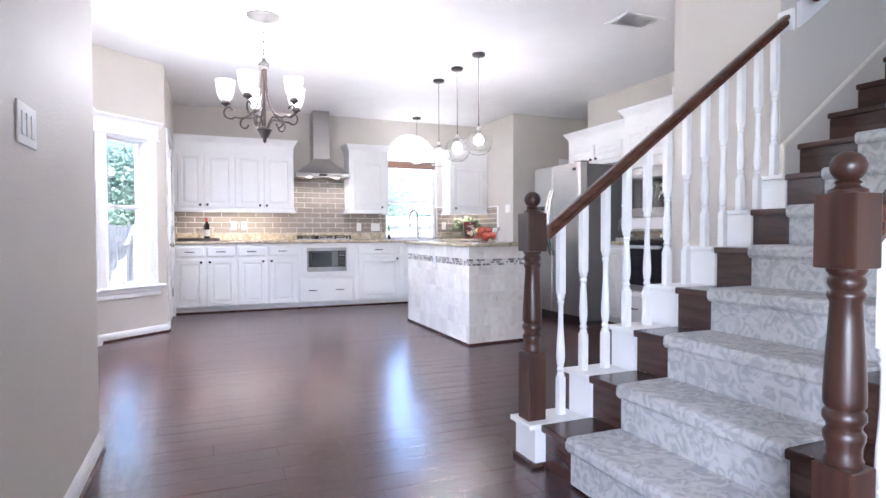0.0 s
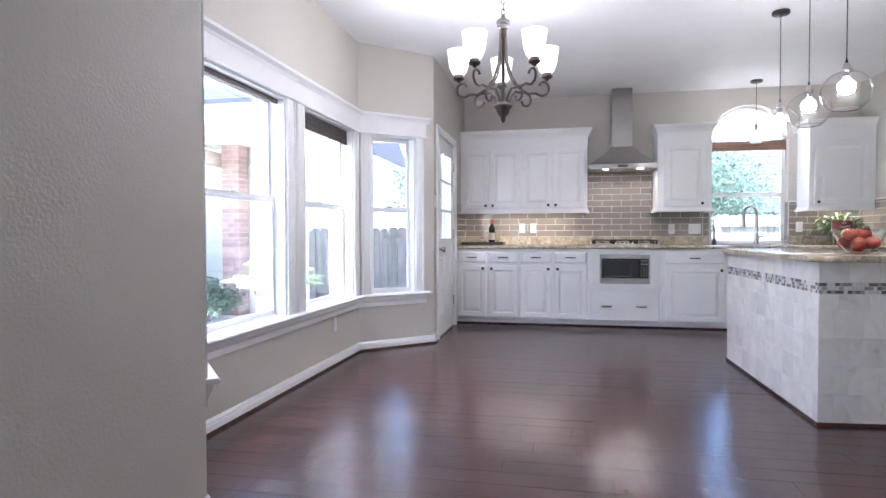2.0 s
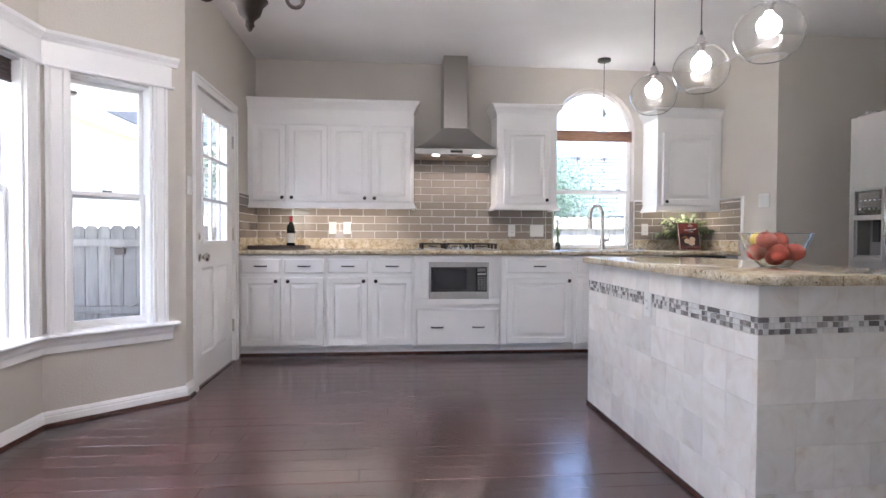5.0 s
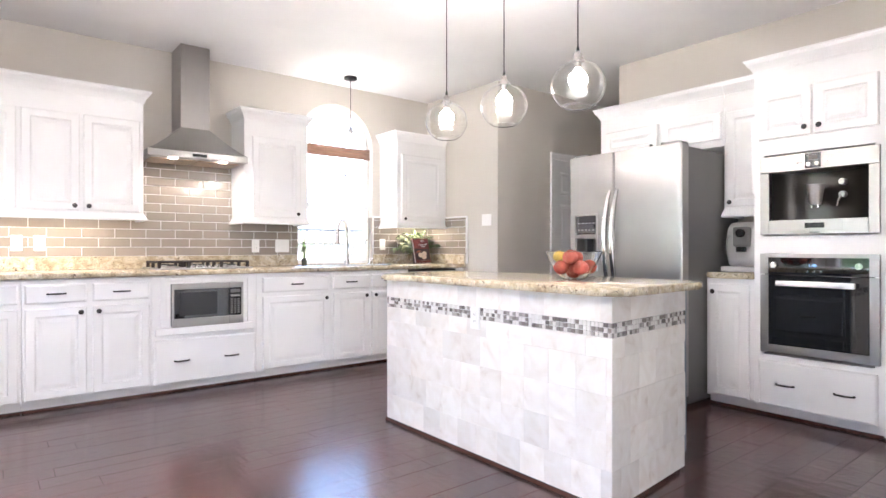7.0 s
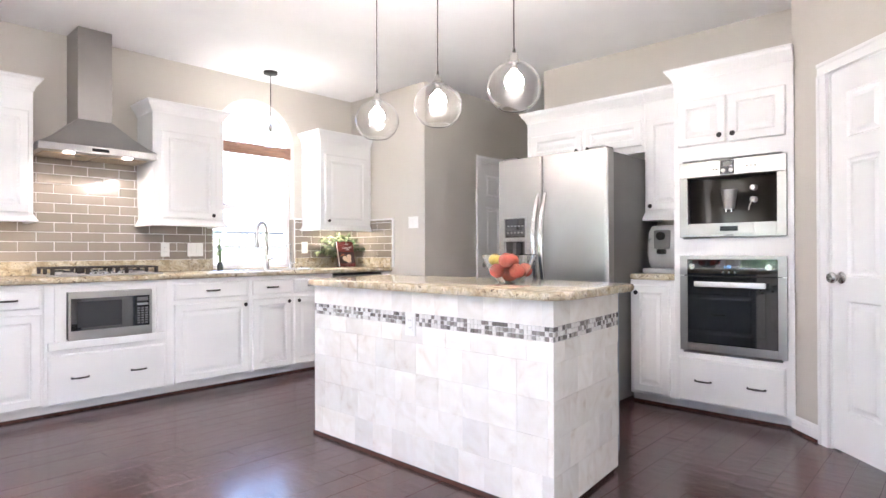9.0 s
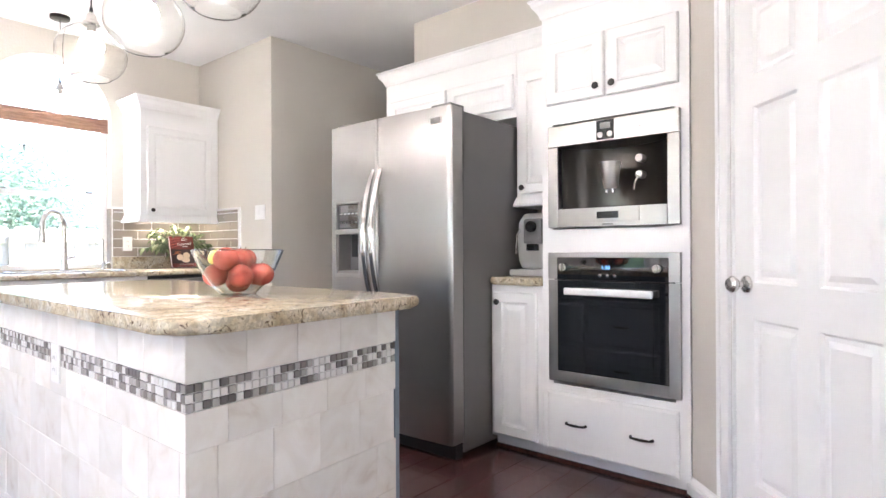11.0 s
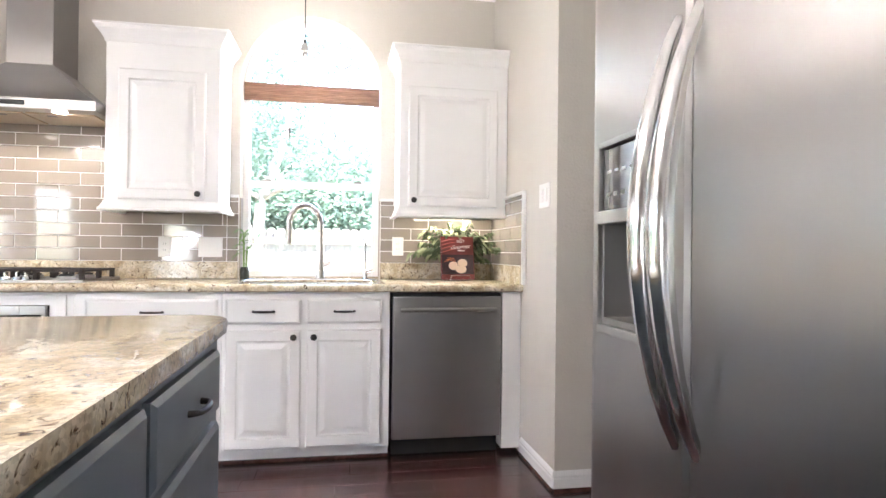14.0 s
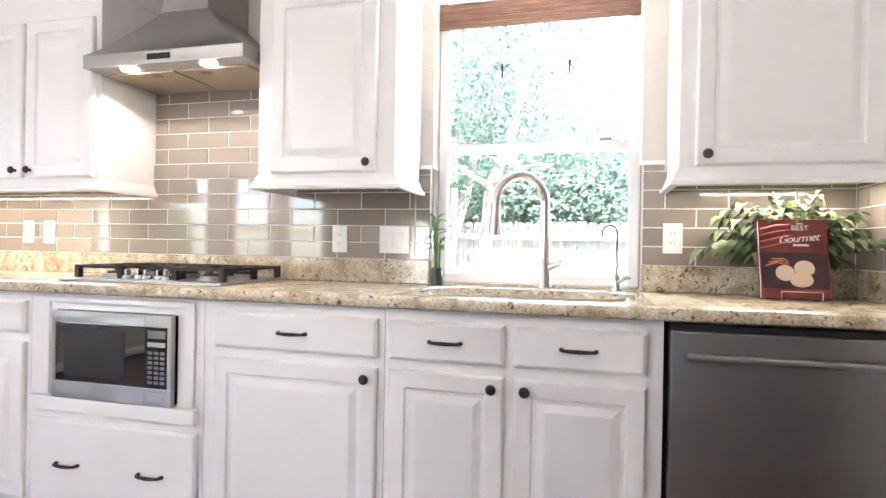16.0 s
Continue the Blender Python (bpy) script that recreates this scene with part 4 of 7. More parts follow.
def tile_face(m, length, parent, z_lo, z_hi, tile=0.152, joint=0.0007, proto={}):
    z, r = z_lo, 0
    while z < z_hi - 0.02:
        h = min(tile, z_hi - z)
        x = -random.choice((0.0, 0.5, 0.33)) * tile
        while x < length - 0.004:
            w = tile
            x0, x1 = max(0, x), min(length, x + w)
            if x1 - x0 > 0.012:
                key = (round(x1 - x0, 3), round(h, 3))
                at = m @ pose(x0, random.uniform(-0.0006, 0.0006), z)
                if key not in proto:
                    proto[key] = part("stone_tile", stone_piece("stone_tile", key[0] - joint, key[1] - joint, 0.008, M_STONE), M_STONE, parent)
                    proto[key].matrix_basis = at
                else:
                    again(proto[key], parent, at)
            x += w
        z += h
        r += 1


def mosaic_face(m, length, parent, z0, rows=3, size=0.0205, proto=[]):
    n = int(length / size)
    size_x = length / n
    for i in range(n):
        for r in range(rows):
            at = m @ pose(i * size_x, random.uniform(-0.0008, 0.0008), z0 + r * size)
            if not proto:
                proto.append(part("mosaic_tile", stone_piece("mosaic_tile", size - 0.003, size - 0.003, 0.008, M_MOSAIC), M_MOSAIC, parent))
                proto[0].matrix_basis = at
            else:
                again(proto[0], parent, at)


# ---- refrigerator ----
def refrigerator():
    f = thing("refrigerator", (3.665, 5.53, 0), "stainless side-by-side refrigerator with curved bar handles and dispenser", "refrigerator", turn=-90)
    W, H = 0.925, 1.775
    B("case", (0.012, 0.125, 0.03, W - 0.012, 0.86, H - 0.012), M_SIDE, f, 0.006, "grey textured case")
    B("kick_grille", (0.02, 0.07, 0.005, W - 0.02, 0.125, 0.085), M_RUBBER, f, 0.003)
    split = 0.412

    def door(x0, x1, hole=None, name="door"):
        bm = bmesh.new()
        n = 16
        def yy(x):
            u = (x / W - 0.44)
            return 0.002 + 0.07 * u * u
        xs = [x0 + (x1 - x0) * k / n for k in range(n + 1)]
        front = [(x, yy(x)) for x in xs]
        front[0] = (front[0][0], front[0][1] + 0.010)
        front[-1] = (front[-1][0], front[-1][1] + 0.010)
        front.insert(1, (x0 + 0.008, yy(x0) + 0.001))
        front.insert(len(front) - 1, (x1 - 0.008, yy(x1) + 0.001))
        poly = front + [(x1, 0.112), (x0, 0.112)]
        if hole is None:
            prism(bm, poly, 0.09, H)
        else:
            hx0, hx1, hz0, hz1 = hole
            prism(bm, poly, 0.09, hz0)
            prism(bm, poly, hz1, H)
            lo = [p for p in front if p[0] < hx0] + [(hx0, yy(hx0)), (hx0, 0.112), (x0, 0.112)]
            hi = [(hx1, yy(hx1))] + [p for p in front if p[0] > hx1] + [(x1, 0.112), (hx1, 0.112)]
            prism(bm, lo, hz0, hz1)
            prism(bm, hi, hz0, hz1)
        bmesh.ops.remove_doubles(bm, verts=bm.verts, dist=1e-5)
        return part(name, bm, M_STEELV, f, "brushed stainless door", smooth=True)

    left = door(0.004, split - 0.004, (0.070, 0.262, 0.925, 1.322))
    right = door(split + 0.004, W - 0.004)
    # Dispenser
    B("dispenser_recess", (0.070, 0.10, 0.925, 0.262, 0.111, 1.165), M_SIDE, left, 0)
    bm = bmesh.new()
    for d in ((0.070, 0.012, 0.925, 0.078, 0.10, 1.165), (0.254, 0.012, 0.925, 0.262, 0.10, 1.165), (0.078, 0.012, 0.925, 0.254, 0.10, 0.94)):
        box(bm, *d)
    part("dispenser_liner", bm, M_STEELV, left)
    bm = bmesh.new()
    for d in ((0.056, -0.001, 0.905, 0.070, 0.03, 1.336), (0.262, -0.003, 0.905, 0.276, 0.03, 1.336), (0.07, -0.001, 1.322, 0.262, 0.03, 1.336), (0.07, -0.001, 0.905, 0.262, 0.03, 0.925), (0.07, -0.004, 1.150, 0.262, 0.04, 1.180)):
        box(bm, *d, 0.004)
    part("dispenser_frame", bm, M_STEEL, left)
    pan = B("dispenser_panel", (0.071, 0.013, 1.18, 0.261, 0.05, 1.3215), M_BGLASS, left, 0.002, "glossy black control panel")
    for k in range(5):
        B("indicator", (0.088 + 0.033 * k, 0.0115, 1.212, 0.104 + 0.033 * k, 0.0135, 1.222), M_STEEL, pan, 0.001)
        B("indicator", (0.092 + 0.033 * k, 0.0115, 1.265, 0.108 + 0.033 * k, 0.0135, 1.271), M_PLASTIC, pan, 0.0005)
    part("dispenser_paddle", box(bmesh.new(), 0.14, 0.055, 1.02, 0.19, 0.07, 1.15, 0.004), M_RUBBER, left)
    for x, dr in ((split - 0.030, left), (split + 0.031, right)):
        bm = bmesh.new()
        pts = [(x, 0.006 - 0.075 * math.sin(math.pi * k / 16) ** 0.8, 0.745 + 0.755 * k / 16) for k in range(17)]
        tube(bm, pts, [0.011 + 0.012 * math.sin(math.pi * k / 16) for k in range(17)], 12, 0.7)
        part("handle", bm, M_CHROME, dr, "curved polished steel bar handle", smooth=True)
    B("badge", (W - 0.125, 0.006, 1.690, W - 0.06, 0.022, 1.722), M_CHROME, right, 0.003)
    for x in (0.03, W - 0.16):
        B("hinge_cover", (x, 0.05, H - 0.0115, x + 0.13, 0.16, H + 0.022), M_SIDE, f, 0.006)


refrigerator()


# ---- oven wall ----
def east_unit(name, y_left, x_front, label, group="oven wall cabinets"):
    return thing(name, (x_front, y_left, 0), label, "cabinet", group, turn=-90)


def oven_cabinet():
    c = east_unit("oven_cabinet", 4.292, 4.02, "tall white cabinet housing a coffee machine and wall oven")
    w, D = 0.705, 0.575
    for d in ((0, 0, 0.07, w, D, 0.40), (0, 0, 0.40, 0.06, D, 1.67), (w - 0.06, 0, 0.40, w, D, 1.67), (0.06, 0, 1.045, w - 0.06, D, 1.155), (0, 0, 1.67, w, D, 2.24), (0.06, D - 0.02, 0.40, w - 0.06, D, 1.67)):
        B("panel", d, M_CAB, c, 0)
    B("toe_board", (0, 0.05, 0.018, w, 0.068, 0.07), M_CAB, c, 0)
    B("shoe_moulding", (0, 0.035, 0.0, w, 0.050, 0.018), M_STEP, c, 0.004, "dark wood shoe moulding")
    cab_drawer(c, 0.030, 0.080, 0.63, 0.285, 2)
    cab_door(c, 0.032, 1.768, 0.300, 0.300, (0.300, -0.020, 1.815))
    cab_door(c, 0.345, 1.768, 0.320, 0.300, (0.378, -0.020, 1.815))
    cornice(c, w, D, 2.295, True, False)


oven_cabinet()


def wall_oven():
    o = thing("wall_oven", (4.02, 4.292, 0), "built-in stainless wall oven with a black glass door", "oven", turn=-90)
    x0, x1, z0, z1 = 0.044, 0.672, 0.418, 1.043
    B("chassis", (0.065, 0.0, 0.425, 0.64, 0.5, 1.035), M_RUBBER, o, 0)
    bm = bmesh.new()
    box(bm, x0 + 0.048, -0.022, z0, x1 - 0.048, 0, 0.470, 0.002)
    dr = part("oven_door", bm, M_STEEL, o, "black glass door in a steel frame")
    for xa in (x0, x1 - 0.048):
        B("door_stile", (xa, -0.022, z0, xa + 0.048, 0, 0.910), M_STEEL, dr, 0.002)
    B("door_glass", (x0 + 0.048, -0.020, 0.470, x1 - 0.048, -0.002, 0.909), M_BGLASS, dr, 0.002)
    g = plain("smoked_oven_glass", (0.016, 0.016, 0.018), 0.02, relief=0, coat=1.0)
    g.node_tree.nodes["Principled BSDF"].inputs["Specular IOR Level"].default_value = 1.0
    B("door_window", (x0 + 0.11, -0.0225, 0.535, x1 - 0.115, -0.0195, 0.822), g, dr, 0.001)
    bm = bmesh.new()
    box(bm, 0.15, -0.070, 0.843, 0.568, -0.050, 0.877, 0.006)
    for x in (0.165, 0.545):
        box(bm, x, -0.052, 0.852, x + 0.012, -0.018, 0.872, 0.002)
    part("handle", bm, steel("satin_bar_steel", (0.80, 0.79, 0.77), 0.45), dr, "flat brushed steel bar handle")
    bm = bmesh.new()
    for d in ((x0, -0.024, 0.915, x0 + 0.048, 0, z1), (x1 - 0.048, -0.024, 0.915, x1, 0, z1), (x0 + 0.048, -0.024, 1.020, x1 - 0.048, 0, z1)):
        box(bm, *d, 0.002)
    fr = part("control_frame", bm, M_STEEL, o, "brushed steel control frame")
    B("control_panel", (x0 + 0.048, -0.0225, 0.915, x1 - 0.048, 0, 1.0195), M_BGLASS, fr, 0.001, "black glass control panel")
    for x in (x0 + 0.082, x1 - 0.095):
        k = part("control_knob", lathe(bmesh.new(), [(0.021, -0.022), (0.021, -0.036), (0.018, -0.040), (0, -0.040)], (x, 0, 0.972), 20, "y"), M_CHROME, fr, smooth=True)
        B("grip", (x - 0.004, -0.050, 0.953, x + 0.004, -0.040, 0.991), M_CHROME, k, 0.002)
    for x in (0.315, 0.350, 0.385):
        part("button", lathe(bmesh.new(), [(0.008, -0.022), (0.008, -0.027), (0, -0.0275)], (x, 0, 0.936), 12, "y"), M_CHROME, fr, smooth=True)
    text("clock_digits", "1:38", 0.026, M_BLUE, fr, (0.318, -0.0232, 0.965))


def text(name, body, size, material, parent, at, turn=90, depth=0.0003, align="LEFT"):
    cu = bpy.data.curves.new(name, "FONT")
    cu.body, cu.size, cu.extrude = body, size, depth
    cu.align_x = align
    cu.materials.append(material)
    ob = new(name, cu)
    ob.parent = parent
    ob.matrix_basis = pose(*at, turn, 0, 0)
    return ob


M_BLUE = glow("blue_display_digits", (0.25, 0.6, 1.0), 0.12, (0.05, 0.1, 0.2))
wall_oven()


def coffee_machine():
    o = thing("coffee_machine", (4.02, 4.292, 0), "built-in stainless coffee machine with a dark niche", "coffee machine", turn=-90)
    x0, x1 = 0.044, 0.672
    bm = bmesh.new()
    for d in ((x0, -0.022, 1.163, x0 + 0.052, 0.0, 1.553), (x1 - 0.052, -0.022, 1.163, x1, 0.0, 1.553), (x0 + 0.052, -0.022, 1.163, x1 - 0.052, 0.0, 1.252), (x0, -0.024, 1.555, x1, 0.0, 1.657)):
        box(bm, *d, 0.003)
    part("front_frame", bm, M_STEEL, o, "brushed stainless front frame")
    bm = bmesh.new()
    n = 14
    a0, a1 = x0 + 0.052, x1 - 0.052
    pts = [(a0 + (a1 - a0) * k / n, 0.02 + 0.16 * math.sin(math.pi * k / n) ** 0.6) for k in range(n + 1)]
    for (xa, ya), (xb, yb) in zip(pts, pts[1:]):
        bm.faces.new([bm.verts.new(p) for p in ((xa, ya, 1.25), (xb, yb, 1.25), (xb, yb, 1.555), (xa, ya, 1.555))])
    for z in (1.252, 1.553):
        vs = [bm.verts.new((x, y, z)) for x, y in pts] + [bm.verts.new((a1, -0.018, z)), bm.verts.new((a0, -0.018, z))]
        bm.faces.new(vs)
    bmesh.ops.remove_doubles(bm, verts=bm.verts, dist=1e-5)
    part("niche", bm, steel("dark_curved_niche_steel", (0.085, 0.078, 0.072), 0.28), o, "glossy dark curved niche", smooth=True)
    prof = [(0.030, 1.345), (0.034, 1.36), (0.048, 1.46), (0.050, 1.468), (0.0, 1.468)]
    head = part("brew_head", lathe(bmesh.new(), prof, (0.33, 0.06, 0), 20), steel("satin_silver", (0.52, 0.50, 0.48), 0.42), o, "silver tapered brew head", smooth=True)
    for x in (0.312, 0.345):
        part("spout", lathe(bmesh.new(), [(0.007, 1.325), (0.007, 1.347)], (x, 0.055, 0), 10), M_CHROME, head, smooth=True)
    for z in (1.40, 1.475):
        part("dial", lathe(bmesh.new(), [(0.019, 0.10), (0.019, 0.06), (0.015, 0.055), (0, 0.055)], (0.468, 0.0, z), 18, "y"), M_STEEL, o, smooth=True)
    part("steam_wand", tube(bmesh.new(), [(0.466, 0.06, 1.395), (0.452, 0.05, 1.36), (0.447, 0.05, 1.33)], 0.006, 8), M_CHROME, o, smooth=True)
    B("control_panel", (0.30, -0.0265, 1.562, 0.385, -0.020, 1.652), M_BLACK, o, 0.002, "black control panel with display")
    B("display", (0.318, -0.028, 1.612, 0.368, -0.026, 1.640), M_SIDE, o, 0.001)
    for x in (0.320, 0.366):
        part("dial", lathe(bmesh.new(), [(0.013, -0.024), (0.013, -0.034), (0, -0.035)], (x, 0, 1.585), 14, "y"), M_STEEL, o, smooth=True)
    for k in range(5):
        part("button", lathe(bmesh.new(), [(0.006, -0.023), (0.006, -0.026), (0, -0.0262)], (0.408 + 0.024 * k, 0, 1.602), 10, "y"), M_CHROME, o, smooth=True)
    for k in range(2):
        part("button", lathe(bmesh.new(), [(0.006, -0.023), (0.006, -0.026), (0, -0.0262)], (0.262 + 0.018 * k, 0, 1.597), 10, "y"), M_CHROME, o, smooth=True)
    B("drip_tray", (0.205, -0.0265, 1.185, 0.50, -0.020, 1.2515), M_STEEL, o, 0.003)
    B("tray_grip", (0.300, -0.028, 1.200, 0.405, -0.026, 1.232), M_BLACK, o, 0.008)
    B("maker_mark", (0.325, -0.0228, 1.170, 0.378, -0.0215, 1.178), M_SIDE, o, 0)


coffee_machine()


def narrow_base():
    c = east_unit("base_cabinet", 4.605, 4.02, "narrow white base cabinet between refrigerator and oven cabinet")
    w = 0.312
    carcass(c, w, 0.575, 0.07, 0.873, 0.07)
    cab_door(c, 0.022, 0.087, 0.262, 0.750, (0.055, -0.020, 0.785))
    tops = rounded_poly([(3.985, 4.2955), (3.985, 4.606), (4.597, 4.606), (4.597, 4.2955)], 0.04, 4)
    counter_slab("small_countertop", tops[::-1], None, 0.8745, 0.915, "small speckled granite counter beside the refrigerator", 0.016)
    u = east_unit("wall_cabinet", 4.605, 4.275, "narrow white wall cabinet above the espresso machine")
    B("body", (0, 0, 1.34, w, 0.322, 2.24), M_CAB, u, 0.002)
    cab_door(u, 0.022, 1.372, 0.268, 0.68, (0.052, -0.020, 1.405))
    cornice(u, w, 0.322, 1.30, True, False, "light_rail", light_rail)
    cornice(u, w, 0.322, 2.272, False, False)
    f = east_unit("wall_cabinet", 5.662, 4.275, "white cabinet over the refrigerator with two low doors")
    w = 1.056
    B("body", (0, 0, 1.815, w, 0.322, 2.24), M_CAB, f, 0.002)
    cab_door(f, 0.050, 1.865, 0.49, 0.195, (0.50, -0.020, 1.888))
    cab_door(f, 0.562, 1.865, 0.475, 0.195, (0.60, -0.020, 1.888))
    cornice(f, w, 0.322, 2.272, True, False)
    m = thing("espresso_machine", (4.13, 4.575, 0.9165), "grey countertop espresso machine on the small counter", "coffee machine", turn=-90)
    body = plain("silver_grey_plastic", (0.50, 0.485, 0.46), 0.35, metal=0.15)
    bm = bmesh.new()
    prof = [(0.10, 0.035), (0.07, 0.08), (0.055, 0.20), (0.075, 0.30), (0.13, 0.345), (0.36, 0.345), (0.38, 0.30), (0.38, 0.035)]
    extrude_profile(bm, prof, 0.02, 0.245)
    bmesh.ops.bevel(bm, geom=list(bm.edges), offset=0.02, segments=3, profile=0.5, affect="EDGES", clamp_overlap=True)
    part("body", bm, body, m, smooth=True)
    B("drip_tray", (0.01, 0.0, 0.0, 0.255, 0.40, 0.034), body, m, 0.008)
    B("panel", (0.075, 0.035, 0.17, 0.19, 0.08, 0.31), M_SIDE, m, 0.018)
    part("dial", lathe(bmesh.new(), [(0.030, 0.04), (0.030, 0.015), (0.024, 0.010), (0, 0.010)], (0.132, 0, 0.265), 18, "y"), M_BLACK, m, smooth=True)
    B("spout", (0.105, 0.02, 0.135, 0.16, 0.07, 0.172), M_BLACK, m, 0.006)
    part("steam_pipe", tube(bmesh.new(), [(0.045, 0.06, 0.25), (0.04, 0.03, 0.22), (0.04, 0.02, 0.12)], 0.006, 8), M_CHROME, m, smooth=True)


narrow_base()


# ---- staircase ----
RISE, RUN, SX = 0.187, 0.2465, 1.25
SY0, SY1 = 0.21, 1.705
STEPS = 15
SLOPE0 = RISE / RUN


def staircase():
    s = thing("staircase", (SX, 0, 0), "dark wood staircase with pale carpet runner and white stringer", "staircase")
    for k in range(1, STEPS + 1):
        x, z = (k - 1) * RUN, k * RISE
        top = 1.53 if k < 8 else 1.64
        low = 0.385 if k < 8 else 0.27
        part("tread", box(bmesh.new(), x, low, z - 0.032, x + RUN + 0.03, top, z, 0.008), M_STEP, s, "dark stained wood tread")
        B("riser", (x + 0.025, low, z - RISE, x + 0.043, top, z - 0.0325), M_STEP, s, 0, "dark stained wood riser")
        # Carpet: over the tread, round the nosing, down the riser.
        ca, cb = 0.60, 1.325
        bm = bmesh.new()
        prof = [(x + RUN + 0.028, z + 0.0005), (x + 0.01, z + 0.0005), (x - 0.001, z - 0.006), (x - 0.001, z - 0.026), (x + 0.012, z - 0.034), (x + 0.0235, z - 0.036), (x + 0.0235, z - RISE + 0.012), (x + 0.010, z - RISE + 0.012), (x + 0.010, z - 0.047), (x - 0.006, z - 0.043), (x - 0.016, z - 0.030), (x - 0.016, z - 0.004), (x - 0.006, z + 0.010), (x + 0.01, z + 0.0145), (x + RUN + 0.028, z + 0.0145)]
        a = [bm.verts.new((px, ca, pz)) for px, pz in prof]
        b = [bm.verts.new((px, cb, pz)) for px, pz in prof]
        n = len(prof)
        for i in range(n):
            bm.faces.new((a[i], a[(i + 1) % n], b[(i + 1) % n], b[i]))
        bm.faces.new(a[::-1])
        bm.faces.new(b)
        part("carpet", bm, M_CARPET, s, "pale grey patterned carpet")
        if k < 8:
            xe = min(x + RUN, 2.857 - SX - 0.012)
            for ya, yb in ((1.5305, SY1), (SY0, 0.3845)):
                B("stringer_block", (x + (0.012 if k > 1 else -0.028), ya + (0.0 if ya > 1 else 0.012), 0.022 if k == 1 else 0.0, xe + 0.0115, yb - (0.012 if ya > 1 else 0.0), z - 0.0225), M_TRIM, s, 0.002, "white painted stringer")
                B("tread_cap", (x - (0.012 if k > 1 else 0.052), ya, z - 0.022, (x + RUN - 0.013) if k < 7 else xe, yb, z + 0.0005), M_TRIM, s, 0.005, "white painted tread end")
    bm = bmesh.new()
    box(bm, -0.042, 1.53, 0.0, 0.02, 1.70, 0.022, 0.004)
    part("shoe_moulding", bm, M_STEP, s)
    # Closed carcass under the steps beyond the balustrade.
    bm = bmesh.new()
    extrude_profile(bm, [(0.12, 0.0), (0.12, 0.02), (STEPS * RUN, (STEPS * RUN - 0.12) * SLOPE0 + 0.02), (STEPS * RUN, 0.0)], 0.40, 1.52)
    for v in bm.verts:
        v.co = Vector((v.co.y, v.co.x, v.co.z))
    part("underside", bm, M_STEP, s)
    for y in (1.641, 0.252):
        bm = bmesh.new()
        pts = [(6 * RUN + 0.13, 6 * RISE), (6 * RUN + 0.13, 6 * RISE + 0.36), (STEPS * RUN, STEPS * RISE + 0.27), (STEPS * RUN, STEPS * RISE - 0.2)]
        a = [bm.verts.new((px, y, pz)) for px, pz in pts]
        b = [bm.verts.new((px, y + 0.0175, pz)) for px, pz in pts]
        for i in range(4):
            bm.faces.new((a[i], a[(i + 1) % 4], b[(i + 1) % 4], b[i]))
        bm.faces.new(a[::-1])
        bm.faces.new(b)
        part("skirt_board", bm, M_WALL, s, "greige painted skirt board")
        bm = bmesh.new()
        tube(bm, [(px, y + (-0.004 if y > 1 else 0.0215), pz) for px, pz in pts[:3]], 0.014, 6)
        part("skirt_moulding", bm, M_SKIRT, s, "cream painted edge moulding")


M_SKIRT = plain("cream_skirt_paint", (0.72, 0.68, 0.58), 0.4)
staircase()


def turned(bm, at, profile, square, seg=16):
    """profile: (r, z); square: blocks (half width, z0, z1)."""
    lathe(bm, profile, at, seg)
    for hw, z0, z1 in square:
        box(bm, at[0] - hw, at[1] - hw, at[2] + z0, at[0] + hw, at[1] + hw, at[2] + z1, 0.005)
    return bm


def newel(y):
    n = thing("newel_post", (SX + 0.012, y, RISE), "turned red-brown wooden newel post with a ball top", "newel post", "newel posts")
    part("base_block", turned(bmesh.new(), (0, 0, 0), [(0.03, 0.28), (0.03, 0.30)], [(0.042, 0.0005, 0.288)]), M_NEWEL, n)
    prof = [(0.034, 0.288), (0.037, 0.300), (0.033, 0.312), (0.034, 0.330), (0.039, 0.345), (0.040, 0.358), (0.033, 0.368), (0.034, 0.378), (0.041, 0.388), (0.041, 0.402), (0.034, 0.412), (0.040, 0.420), (0.0405, 0.436), (0.039, 0.48), (0.036, 0.54), (0.032, 0.60), (0.030, 0.645), (0.036, 0.656), (0.036, 0.664), (0.030, 0.672), (0.036, 0.684), (0.036, 0.694), (0.031, 0.702), (0.038, 0.712), (0.038, 0.718)]
    part("shaft", lathe(bmesh.new(), prof, (0, 0, 0), 24), M_NEWEL, n, smooth=True)
    part("rail_block", turned(bmesh.new(), (0, 0, 0), [(0.03, 0.705), (0.03, 0.722)], [(0.044, 0.718, 0.880)]), M_NEWEL, n)
    part("collar", lathe(bmesh.new(), [(0.038, 0.880), (0.036, 0.888), (0.024, 0.894), (0.021, 0.899), (0.026, 0.904), (0.018, 0.910)], (0, 0, 0), 20), M_NEWEL, n, smooth=True)
    ball = [(0.034 * math.sin(math.pi * k / 12), 0.938 - 0.034 * math.cos(math.pi * k / 12)) for k in range(1, 13)]
    part("ball", lathe(bmesh.new(), ball, (0, 0, 0), 20), M_NEWEL, n, smooth=True)
    n.scale = (1.06, 1.06, 1.03)
    return n


NY, SYN = 1.62, 0.287
newel(NY)
newel(SYN)


